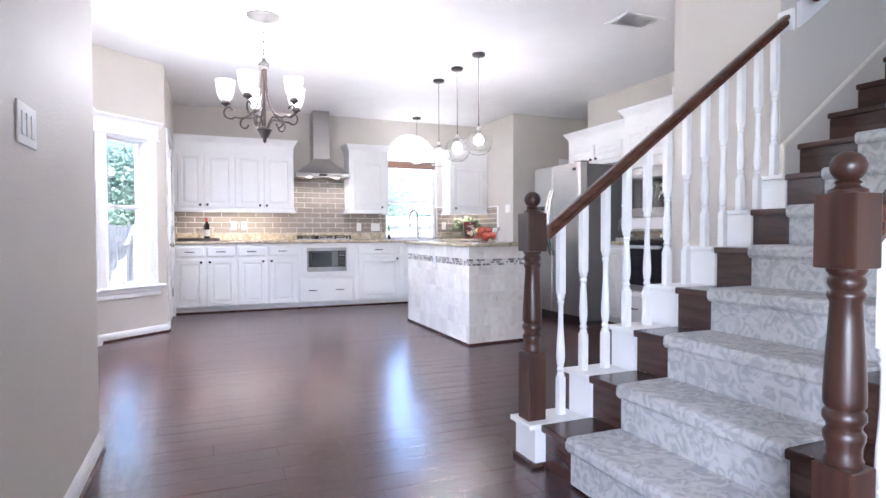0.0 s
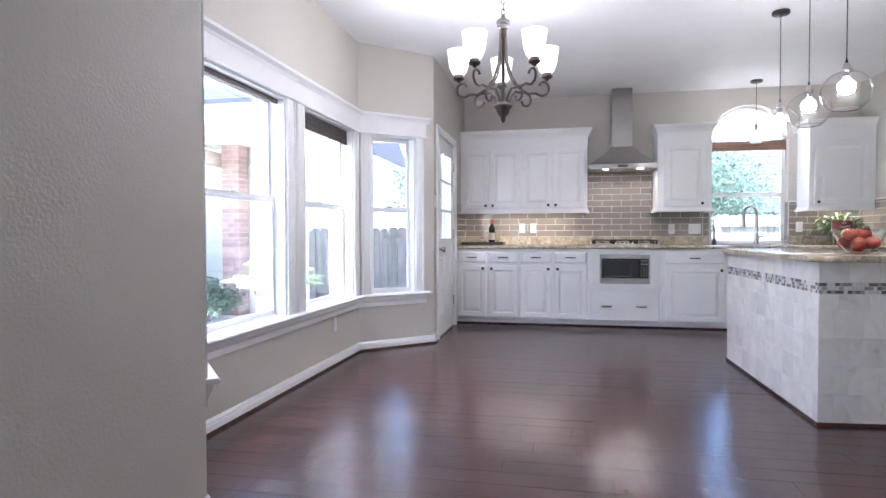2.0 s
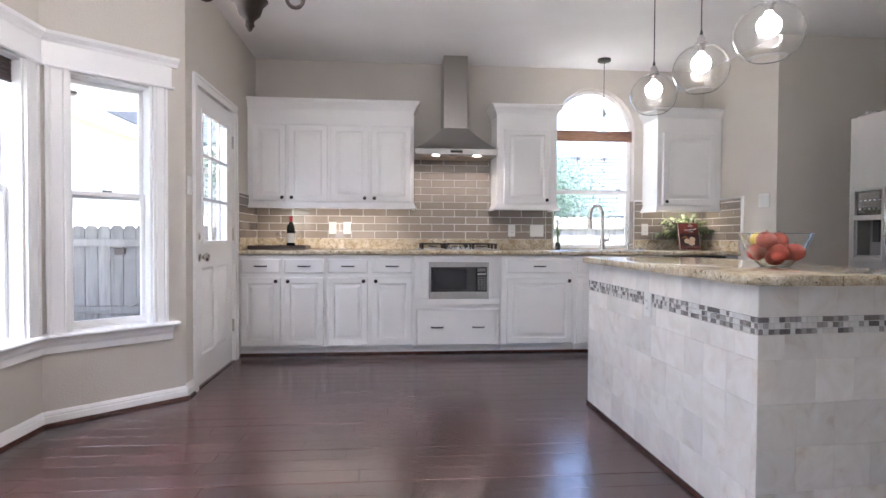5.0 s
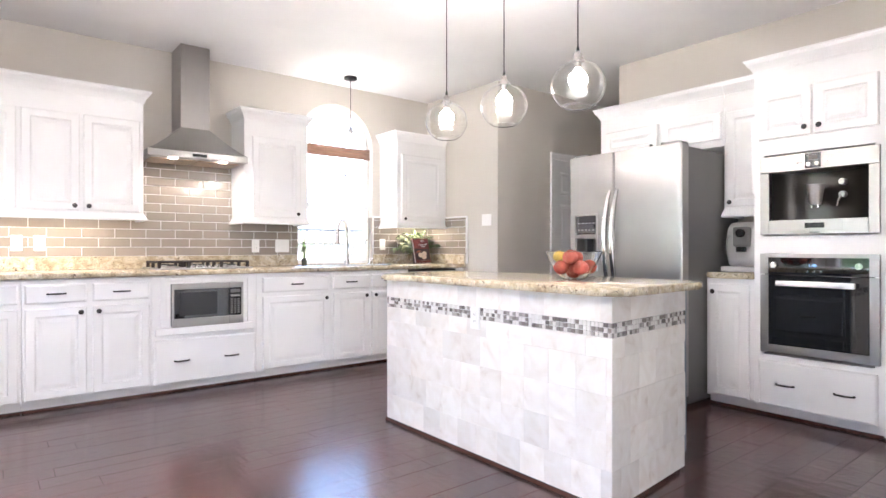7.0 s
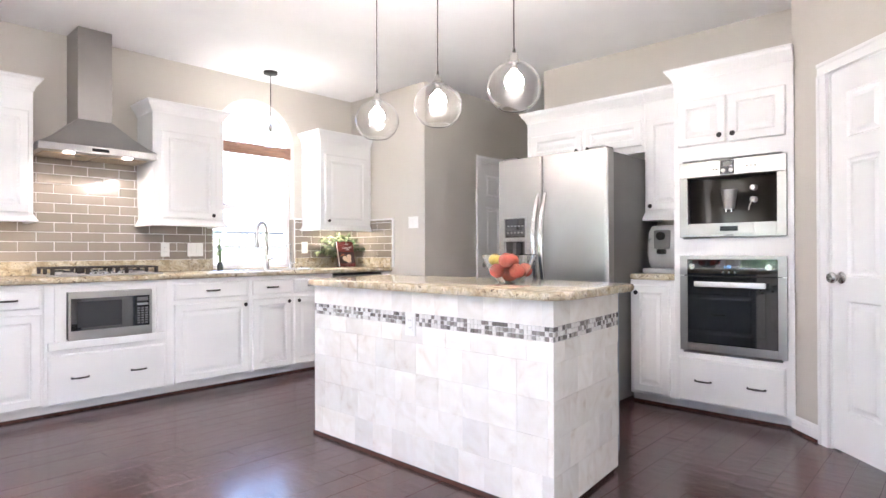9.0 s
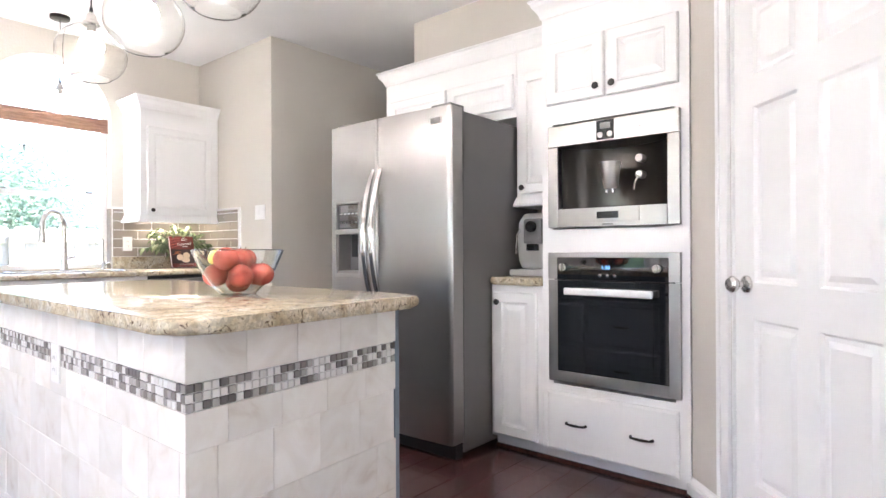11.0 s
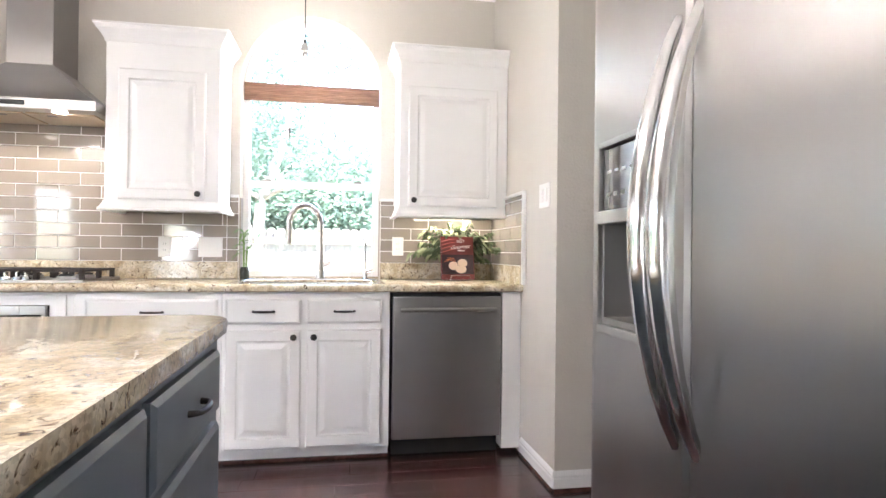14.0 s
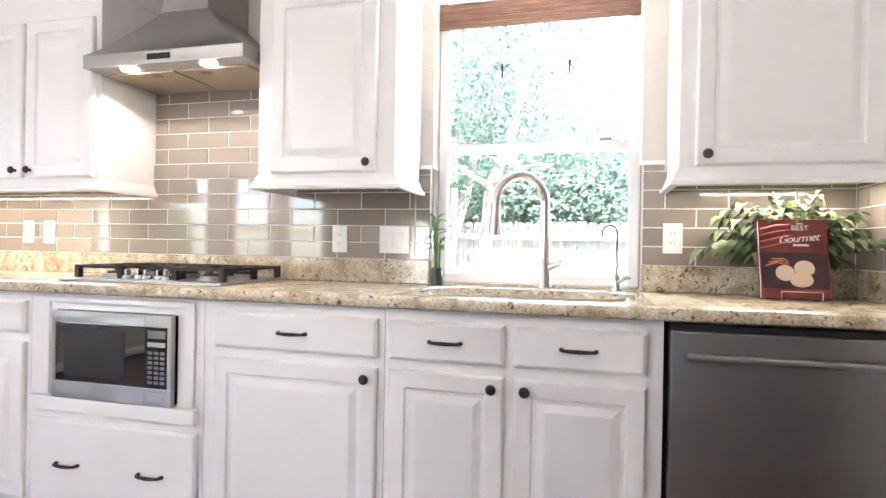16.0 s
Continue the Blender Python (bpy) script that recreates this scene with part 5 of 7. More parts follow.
def baluster(length):
    b = thing("baluster", (0, 0, 0), "white painted turned stair baluster", "baluster", "stair balusters")
    hw = 0.0165
    z1 = length - 0.30
    part("lower_block", box(bmesh.new(), -hw, -hw, 0, hw, hw, 0.17, 0.002), M_TRIM, b)
    mid = [(0.016, 0.168), (0.018, 0.180), (0.012, 0.190), (0.018, 0.202), (0.012, 0.214), (0.016, 0.225), (0.020, 0.26), (0.018, 0.31), (0.0125, 0.40), (0.0115, z1 - 0.05), (0.017, z1 - 0.035), (0.012, z1 - 0.024), (0.018, z1 - 0.012), (0.016, z1 + 0.002)]
    part("turning", lathe(bmesh.new(), mid, (0, 0, 0), 14), M_TRIM, b, smooth=True)
    bm = bmesh.new()
    vs = [bm.verts.new((x, y, z + (0 if z < length - 0.1 else (x * RISE / RUN)))) for x in (-hw, hw) for y in (-hw, hw) for z in (z1, length)]
    for q in ((0, 1, 3, 2), (4, 6, 7, 5), (0, 4, 5, 1), (2, 3, 7, 6), (0, 2, 6, 4), (1, 5, 7, 3)):
        bm.faces.new([vs[i] for i in q])
    bmesh.ops.bevel(bm, geom=list(bm.edges), offset=0.002, segments=1, affect="EDGES")
    part("upper_block", bm, M_TRIM, b)
    return b


SLOPE = RISE / RUN


def rail_top(x):
    return 1.040 + (x - (SX + 0.09)) * SLOPE


protos = {}
for y in (NY, SYN):
    for k in range(1, 8):
        for f in (0.152, 0.653):
            x = SX + (k - 1) * RUN + f * RUN
            if (k == 1 and f < 0.5) or (k == 7 and f > 0.5):
                continue
            z = k * RISE + 0.0005
            length = round(rail_top(x) - 0.062 - z, 3)
            if length not in protos:
                protos[length] = baluster(length)
                protos[length].matrix_basis = pose(x, y, z)
            else:
                copy_thing(protos[length], pose(x, y, z))


def handrail(name, x0, x1, y, label):
    """A moulded rail that climbs along x."""
    r = thing(name, (0, 0, 0), label, "handrail", "stair rails")
    prof = [(-0.024, -0.060), (0.024, -0.060), (0.026, -0.045), (0.020, -0.038), (0.030, -0.026), (0.031, -0.014), (0.022, -0.003), (0.0, 0.0), (-0.022, -0.003), (-0.031, -0.014), (-0.030, -0.026), (-0.020, -0.038), (-0.026, -0.045)]
    bm = bmesh.new()
    a = [bm.verts.new((x0, y + py, rail_top(x0) + pz)) for py, pz in prof]
    b = [bm.verts.new((x1, y + py, rail_top(x1) + pz)) for py, pz in prof]
    n = len(prof)
    for i in range(n):
        bm.faces.new((a[i], a[(i + 1) % n], b[(i + 1) % n], b[i]))
    bm.faces.new(a[::-1])
    bm.faces.new(b)
    part("rail", bm, M_RAIL, r, smooth=True)
    return r


for y in (NY, SYN):
    h = handrail("handrail", SX + 0.092, 2.845, y, "red-brown moulded wooden stair handrail")
    B("rosette", (2.84, y - 0.045, rail_top(2.84) - 0.09, 2.858, y + 0.045, rail_top(2.84) + 0.025), M_TRIM, h, 0.004, "white painted rosette block")
wr = thing("wall_handrail", (0, 0, 0), "short wooden wall handrail on a white backing board", "handrail")
bm = bmesh.new()
tube(bm, [(2.99, 1.55, 2.27), (3.05, 1.575, 2.30), (3.9, 1.575, 2.30 + 0.85 * SLOPE)], 0.024, 10)
part("rail", bm, M_RAIL, wr, smooth=True)
bm = bmesh.new()
pts = [(2.985, 2.14), (2.985, 2.28), (3.9, 2.28 + 0.915 * SLOPE), (3.9, 2.14 + 0.915 * SLOPE)]
a = [bm.verts.new((px, 1.635, pz)) for px, pz in pts]
b = [bm.verts.new((px, 1.6585, pz)) for px, pz in pts]
for i in range(4):
    bm.faces.new((a[i], a[(i + 1) % 4], b[(i + 1) % 4], b[i]))
bm.faces.new(a[::-1])
bm.faces.new(b)
part("backing_board", bm, M_TRIM, wr, "white painted board")
for x in (3.12, 3.7):
    part("bracket", tube(bmesh.new(), [(x, 1.636, 2.31 + (x - 3.05) * SLOPE - 0.05), (x, 1.60, 2.31 + (x - 3.05) * SLOPE - 0.05), (x, 1.577, 2.30 + (x - 3.05) * SLOPE)], 0.007, 8), M_NICKEL, wr, smooth=True)


# ---- lamps ----
M_BULB = glow("warm_bulb", (1.0, 0.93, 0.82), 1.4)
M_SHADEGLASS = glow("lit_frosted_glass", (1.0, 0.93, 0.82), 0.20, (0.85, 0.82, 0.76))
M_CLEAR = glass("clear_blown_glass", (0.99, 0.99, 0.98))
M_GLOBE = glass("thin_blown_globe_glass", (0.99, 0.99, 0.98), 0.0, 1.32)
M_IRON = plain("aged_bronze_iron", (0.065, 0.050, 0.042), 0.45, metal=0.6, var=0.25, scale=25)


def pendant(x, y, zc, r, label, group):
    p = thing("pendant_lamp", (x, y, zc), label, "pendant lamp", group)
    top = CEIL - zc
    part("canopy", lathe(bmesh.new(), [(0.0, top - 0.0005), (0.062, top - 0.0005), (0.062, top - 0.022), (0.055, top - 0.026), (0.008, top - 0.028), (0, top - 0.03)], (0, 0, 0), 24), M_BRONZE, p, smooth=True)
    part("cord", tube(bmesh.new(), [(0, 0, top - 0.028), (0, 0, r + 0.036)], 0.0032, 8), M_RUBBER, p)
    part("cord_grip", lathe(bmesh.new(), [(0.0035, r + 0.062), (0.006, r + 0.056), (0.008, r + 0.0395)], (0, 0, 0), 12), M_RUBBER, p, "black cord grip", smooth=True)
    part("socket", lathe(bmesh.new(), [(0.006, r + 0.040), (0.012, r + 0.034), (0.019, r + 0.024), (0.021, r + 0.004), (0.030, r + 0.0), (0.030, r - 0.012), (0.016, r - 0.016), (0.016, r - 0.045), (0, r - 0.045)], (0, 0, 0), 20), M_NICKEL, p, "brushed nickel socket", smooth=True)
    prof = []
    n = 18
    for k in range(n + 1):
        a = math.radians(12 + (150 - 12) * k / n)
        prof.append((r * math.sin(a), 0.93 * r * math.cos(a)))
    inner = [(q - 0.0010 if q > 0.004 else q, h) for q, h in prof][::-1]
    g = part("glass_globe", shell(bmesh.new(), prof + inner, (0, 0, 0), 32), M_GLOBE, p, "clear open-bottomed glass globe", smooth=True)
    g.visible_shadow = False
    bulb = [(0.013, r - 0.046), (0.020, r - 0.056)] + [(0.040 * math.sin(math.pi * k / 10), r - 0.102 + 0.042 * math.cos(math.pi * k / 10)) for k in range(2, 11)]
    part("bulb", lathe(bmesh.new(), bulb, (0, 0, 0), 16), M_BULB, p, "lit bulb", smooth=True)
    lamp("pendant_light", "POINT", pose(x, y, zc + r - 0.102), PEND_W, (1.0, 0.94, 0.86), soft=0.048)
    return p


PEND_W = 2.2
for y in (4.43, 4.94, 5.45):
    pendant(2.38, y, 1.872, 0.132, "clear glass globe pendant lamp hanging over the island", "island pendants")
pendant(2.865, 7.517, 2.12, 0.095, "small clear glass pendant lamp over the sink", "")


M_PEWTER = plain("dull_pewter", (0.06, 0.056, 0.052), 0.5, metal=0.4, var=0.15, scale=20)


def chandelier():
    x, y = 0.379, 4.215
    c = thing("chandelier", (x, y, 1.725), "five-arm bronze scroll chandelier with lit frosted glass shades", "chandelier")
    c.scale = (1.17, 1.17, 1.17)
    K = 1.17
    top = (CEIL - 1.725) / K
    part("canopy", lathe(bmesh.new(), [(0.0, top - 0.0005), (0.112, top - 0.0005), (0.110, top - 0.010), (0.085, top - 0.022), (0.060, top - 0.028), (0.014, top - 0.044), (0, top - 0.048)], (0, 0, 0), 28), M_PEWTER, c, "pale metal ceiling canopy", smooth=True)
    z = top - 0.048
    n = 0
    while z > 0.565:
        bm = bmesh.new()
        pts = []
        for k in range(13):
            a = 2 * math.pi * k / 12
            u, v = 0.010 * math.cos(a), 0.019 * math.sin(a)
            pts.append((u, 0, z - 0.017 + v) if n % 2 else (0, u, z - 0.017 + v))
        tube(bm, pts, 0.0026, 6)
        part("chain_link", bm, M_PEWTER, c, smooth=True)
        z -= 0.030
        n += 1
    part("loop_cap", lathe(bmesh.new(), [(0.006, 0.575), (0.012, 0.56), (0.02, 0.548), (0.034, 0.540), (0.036, 0.530), (0.030, 0.522), (0.033, 0.512), (0.026, 0.500), (0.0, 0.498)], (0, 0, 0), 20), M_PEWTER, c, smooth=True)
    part("stem", lathe(bmesh.new(), [(0.010, 0.50), (0.010, 0.12), (0.018, 0.10), (0.018, 0.08)], (0, 0, 0), 12), M_IRON, c, smooth=True)
    part("finial", lathe(bmesh.new(), [(0.02, 0.112), (0.046, 0.100), (0.052, 0.090), (0.044, 0.082), (0.036, 0.070), (0.030, 0.050), (0.014, 0.034), (0.012, 0.026), (0.014, 0.02), (0.006, 0.006), (0, 0.0)], (0, 0, 0), 20), M_IRON, c, smooth=True)

    def curl(cx, cz, r0, a0, a1, n=14, tighten=0.55):
        return [(cx + (r0 * (1 - tighten * k / n)) * math.cos(a0 + (a1 - a0) * k / n), cz + (r0 * (1 - tighten * k / n)) * math.sin(a0 + (a1 - a0) * k / n)) for k in range(n + 1)]

    for k in range(5):
        a = math.radians(72 * k + 25)
        ca, sa = math.cos(a), math.sin(a)

        def place(pts):
            return [(0.92 * r * ca, 0.92 * r * sa, h) for r, h in pts]

        up = [(0.014, 0.495), (0.018, 0.40), (0.028, 0.32), (0.055, 0.245), (0.10, 0.19), (0.155, 0.165), (0.205, 0.170)] + curl(0.245, 0.205, 0.050, -2.2, 2.7)
        arm = part("arm", tube(bmesh.new(), place(up), [0.0065] * (len(up) - 3) + [0.006, 0.006, 0.0085], 8), M_IRON, c, smooth=True)
        low = [(0.030, 0.098), (0.045, 0.14), (0.075, 0.172), (0.105, 0.168)] + curl(0.135, 0.125, 0.045, 1.9, -3.0)
        part("scroll", tube(bmesh.new(), place(low), [0.006] * (len(low) - 1) + [0.009], 8), M_IRON, arm, smooth=True)
        cx = 0.25
        cup = [(0.008, 0.240), (0.012, 0.248), (0.028, 0.256), (0.031, 0.264), (0.026, 0.270), (0.024, 0.280), (0, 0.280)]
        part("shade_cup", lathe(bmesh.new(), cup, (cx * ca, cx * sa, 0), 18), M_IRON, arm, smooth=True)
        prof = [(0.024, 0.280), (0.038, 0.292), (0.052, 0.328), (0.057, 0.368), (0.062, 0.405), (0.065, 0.412)]
        s = part("shade", shell(bmesh.new(), prof + [(r - 0.004, h) for r, h in prof[::-1]], (cx * ca, cx * sa, 0), 24), M_SHADEGLASS, arm, "frosted white glass shade, lit", smooth=True)
        s.visible_shadow = False
        part("bulb", lathe(bmesh.new(), [(0.014, 0.281), (0.026, 0.32), (0.027, 0.34), (0.014, 0.365), (0, 0.368)], (cx * ca, cx * sa, 0), 14), M_BULB, arm, smooth=True)
        lamp("chandelier_light", "POINT", pose(x + K * cx * ca, y + K * cx * sa, 1.725 + K * 0.39), CHAND_W, (1.0, 0.95, 0.88), soft=0.05)


CHAND_W = 0.85
chandelier()


# ---- kitchen window ----
def arched_window():
    w = tagged(new("window_5"), "white arched sash window over the sink", "window", kind="structure")
    y0, y1 = 7.935, 7.975
    n = 24

    def arc(r, k):
        return (WCX - r * math.cos(math.pi * k / n), WSPRING + r * math.sin(math.pi * k / n))

    bm = bmesh.new()
    for k in range(n):
        pts = [arc(WR - 0.004, k), arc(WR - 0.004, k + 1), arc(WR - 0.034, k + 1), arc(WR - 0.034, k)]
        f = [bm.verts.new((x, y0, z)) for x, z in pts]
        b = [bm.verts.new((x, y1, z)) for x, z in pts]
        for i in range(4):
            bm.faces.new((f[i], f[(i + 1) % 4], b[(i + 1) % 4], b[i]))
        bm.faces.new(f[::-1])
        bm.faces.new(b)
    bmesh.ops.remove_doubles(bm, verts=bm.verts, dist=1e-5)
    part("arch_frame", bm, M_TRIM, w)
    mid, bar = 1.50, 2.055
    bm = bmesh.new()
    for d in ((WX0 + 0.004, y0, WSILL, WX0 + 0.042, y1, WSPRING), (WX1 - 0.042, y0, WSILL, WX1 - 0.004, y1, WSPRING), (WX0 + 0.042, y0, WSILL, WX1 - 0.042, y1, WSILL + 0.045), (WX0 + 0.042, y0, bar, WX1 - 0.042, y1, bar + 0.06)):
        box(bm, *d, 0.003)
    part("window_frame", bm, M_TRIM, w)
    B("meeting_rail", (WX0 + 0.042, y0 - 0.006, mid - 0.02, WX1 - 0.042, y1 - 0.004, mid + 0.02), M_TRIM, w)
    for x in (WX0 + 0.12, WX1 - 0.16):
        B("sash_lock", (x, y0 - 0.012, mid + 0.0205, x + 0.05, y0 + 0.012, mid + 0.033), M_NICKEL, w, 0.003)
    for name, z0, z1 in (("lower_pane", WSILL + 0.04, mid - 0.016), ("upper_pane", mid + 0.016, bar + 0.004)):
        p = B(name, (WX0 + 0.038, y0 + 0.015, z0, WX1 - 0.038, y0 + 0.020, z1), M_PANE, w, 0)
        p.visible_shadow = False
    bm = bmesh.new()
    f = [bm.verts.new((x, y0 + 0.016, z)) for x, z in [arc(WR - 0.03, k) for k in range(n + 1)]]
    b = [bm.verts.new((x, y0 + 0.021, z)) for x, z in [arc(WR - 0.03, k) for k in range(n + 1)]]
    bm.faces.new(f)
    bm.faces.new(b[::-1])
    for i in range(n):
        bm.faces.new((f[i], b[i], b[i + 1], f[i + 1]))
    p = part("arch_pane", bm, M_PANE, w)
    p.visible_shadow = False
    for a in (36, 72, 108, 144):
        c, s = math.cos(radians(a)), math.sin(radians(a))
        part("grille_bar", tube(bmesh.new(), [(WCX + 0.12 * c, y0 + 0.012, WSPRING + 0.12 * s), (WCX + (WR - 0.03) * c, y0 + 0.012, WSPRING + (WR - 0.03) * s)], 0.006, 6), M_TRIM, w)
    part("grille_arch", tube(bmesh.new(), [(WCX + 0.12 * math.cos(math.pi * k / 10), y0 + 0.012, WSPRING + 0.12 * math.sin(math.pi * k / 10)) for k in range(11)], 0.006, 6), M_TRIM, w)
    bm = bmesh.new()
    for d in ((WX0 + 0.0005, 7.852, WSILL + 0.012, WX0 + 0.006, 7.93, 1.405), (WX1 - 0.006, 7.852, WSILL + 0.012, WX1 - 0.0005, 7.93, 1.405)):
        box(bm, *d)
    part("reveal_tile", bm, M_SPLASH, w, "taupe tile on the window reveal")
    B("window_sill", (WX0 + 0.002, 7.852, WSILL + 0.001, WX1 - 0.002, 7.934, WSILL + 0.011), M_GRANITE, w, 0.002)
    v = thing("window_shade", (WCX, 7.90, 2.075), "brown woven shade rolled up across the arched window", "shade")
    bm = bmesh.new()
    for k in range(9):
        tube(bm, [(-WR + 0.008, 0.004 * (k % 2), -0.045 + 0.011 * k), (WR - 0.008, 0.004 * (k % 2), -0.045 + 0.011 * k)], 0.0066, 6)
    part("shade_fabric", bm, M_SHADE2, v)["kind"] = "stuff"
    B("bottom_bar", (-WR + 0.008, -0.008, -0.062, WR - 0.008, 0.010, -0.050), M_SHADE2, v)
    for x in (2.75, 3.03):
        o = thing("dragonfly_ornament", (x, 7.925, 1.83), "small dark dragonfly ornament hanging in the window", "ornament", "window ornaments")
        part("thread", tube(bmesh.new(), [(0, 0, 0.03), (0, 0, 0.19)], 0.0008, 4), M_NICKEL, o)
        part("body", lathe(bmesh.new(), [(0.001, -0.05), (0.004, -0.02), (0.006, 0.02), (0.004, 0.03), (0, 0.032)], (0, 0, 0), 8), M_IRON, o, smooth=True)
        for s in (-1, 1):
            for dz in (0.012, 0.0):
                bm = bmesh.new()
                tube(bm, [(0.003 * s, 0, dz), (0.025 * s, 0, dz + 0.012), (0.05 * s, 0, dz + 0.010)], [0.002, 0.007, 0.001], 6, 0.2)
                part("wing", bm, M_IRON, o)


M_SHADE2 = wood("brown_window_shade", (0.16, 0.085, 0.055), (0.28, 0.16, 0.11), 0.7, "x", 3.0, 0.0)
arched_window()


# ---- things on the north counter ----
CT = 0.9155


def faucet():
    f = thing("kitchen_faucet", (2.955, 7.755, CT), "brushed nickel gooseneck kitchen faucet with side lever", "faucet")
    part("base", lathe(bmesh.new(), [(0.028, 0.0), (0.028, 0.008), (0.026, 0.014), (0.025, 0.11), (0.0225, 0.12)], (0, 0, 0), 20), M_NICKEL, f, smooth=True)
    d = Vector((-0.80, -0.60, 0)).normalized()
    pts = [(0, 0, 0.11), (0, 0, 0.21), (0, 0, 0.33)]
    for k in range(1, 15):
        a = math.pi * k / 14 * 1.03
        r = 0.108
        p = d * (r - r * math.cos(a))
        pts.append((p.x, p.y, 0.33 + r * math.sin(a)))
    end = pts[-1]
    pts.append((end[0], end[1], end[2] - 0.03))
    part("spout", tube(bmesh.new(), pts, [0.022, 0.0195] + [0.0175] * (len(pts) - 2), 14), M_NICKEL, f, smooth=True)
    part("spray_head", tube(bmesh.new(), [(end[0], end[1], end[2] - 0.02), (end[0] + d.x * 0.002, end[1] + d.y * 0.002, end[2] - 0.06), (end[0] + d.x * 0.004, end[1] + d.y * 0.004, end[2] - 0.115)], [0.0185, 0.0225, 0.0245], 14), M_NICKEL, f, smooth=True)
    lev = part("lever_hub", tube(bmesh.new(), [(0.015, -0.005, 0.085), (0.05, -0.016, 0.10), (0.068, -0.02, 0.107)], [0.015, 0.014, 0.010], 12), M_NICKEL, f, smooth=True)
    part("lever", tube(bmesh.new(), [(0.062, -0.018, 0.105), (0.066, -0.018, 0.135), (0.066, -0.018, 0.185)], [0.006, 0.0045, 0.004], 8), M_NICKEL, lev, smooth=True)
    t = thing("filter_tap", (3.225, 7.765, CT), "slim chrome drinking-water tap beside the sink", "faucet")
    part("base", lathe(bmesh.new(), [(0.020, 0), (0.020, 0.006), (0.012, 0.012), (0.011, 0.06), (0.008, 0.066)], (0, 0, 0), 16), M_CHROME, t, smooth=True)
    pts = [(0, 0, 0.05), (0, 0, 0.22)] + [(-0.028 + 0.028 * math.cos(math.pi * k / 8), -0.012 * math.sin(math.pi * k / 16), 0.22 + 0.03 * math.sin(math.pi * k / 8)) for k in range(1, 9)] + [(-0.056, -0.012, 0.205)]
    part("spout", tube(bmesh.new(), pts, 0.0052, 10), M_CHROME, t, smooth=True)
    part("lever", tube(bmesh.new(), [(0.006, -0.004, 0.035), (0.035, -0.012, 0.055), (0.05, -0.015, 0.05)], [0.009, 0.009, 0.004], 10), M_CHROME, t, smooth=True)


faucet()


def leaf_blade(bm, base, way, length, width, droop, n=5):
    """One narrow leaf, folded along its rib."""
    base, way = Vector(base), Vector(way).normalized()
    side = way.cross(Vector((0, 0, 1)))
    side = side.normalized() if side.length > 1e-3 else Vector((1, 0, 0))
    prev = None
    for k in range(n + 1):
        t = k / n
        p = base + way * length * t + Vector((0, 0, -droop * t * t * length))
        w = width * math.sin(math.pi * min(0.96, 0.12 + 0.86 * t)) * 0.5
        cur = [bm.verts.new(p - side * w + Vector((0, 0, w * 0.35))), bm.verts.new(p), bm.verts.new(p + side * w + Vector((0, 0, w * 0.35)))]
        if prev:
            bm.faces.new((prev[0], prev[1], cur[1], cur[0]))
            bm.faces.new((prev[1], prev[2], cur[2], cur[1]))
        prev = cur


def leafy(name, colors, rough=0.5, through_=0.25):
    m, nodes, links, p = shader(name)
    g = nodes.new("ShaderNodeNewGeometry")
    r = ramp(nodes, links, g.outputs["Random Per Island"], [(0.0, colors[0]), (0.5, colors[1]), (1.0, colors[2])])
    links.new(r.outputs[0], p.inputs["Base Color"])
    p.inputs["Roughness"].default_value = rough
    if through_:
        t = nodes.new("ShaderNodeBsdfTranslucent")
        links.new(r.outputs[0], t.inputs["Color"])
        mix = nodes.new("ShaderNodeMixShader")
        mix.inputs[0].default_value = through_
        links.new(p.outputs[0], mix.inputs[1])
        links.new(t.outputs[0], mix.inputs[2])
        links.new(mix.outputs[0], nodes["Material Output"].inputs["Surface"])
    return m


M_FERN = leafy("green_fern_leaf", ((0.045, 0.075, 0.04), (0.15, 0.20, 0.10), (0.42, 0.46, 0.25)))
M_BAMBOO = leafy("bright_bamboo_leaf", ((0.10, 0.20, 0.06), (0.16, 0.28, 0.08), (0.24, 0.36, 0.12)))


def bamboo():
    b = thing("lucky_bamboo", (2.512, 7.79, CT), "small lucky bamboo in a dark glass jar", "plant")
    part("jar", lathe(bmesh.new(), [(0.024, 0), (0.027, 0.01), (0.026, 0.06), (0.022, 0.07), (0.022, 0.065), (0.0, 0.06)], (0, 0, 0), 16), plain("dark_green_glass", (0.05, 0.06, 0.05), 0.1), b, smooth=True)
    rng = random.Random(3)
    for k in range(3):
        a = k * 2.1
        bm = bmesh.new()
        h = 0.17 + 0.05 * k
        top = (0.012 * math.cos(a), 0.01 * math.sin(a), h)
        tube(bm, [(0.008 * math.cos(a), 0.008 * math.sin(a), 0.05), top], 0.005, 8)
        part("stalk", bm, M_BAMBOO, b, smooth=True)
        bm = bmesh.new()
        for q in range(6):
            t = rng.uniform(0, 6.28)
            leaf_blade(bm, (top[0], top[1], h - 0.015 * (q % 3)), (math.cos(t), 0.5 * math.sin(t), rng.uniform(0.4, 1.1)), rng.uniform(0.08, 0.14), 0.018, rng.uniform(0.5, 1.0))
        part("leaves", bm, M_BAMBOO, b)


bamboo()


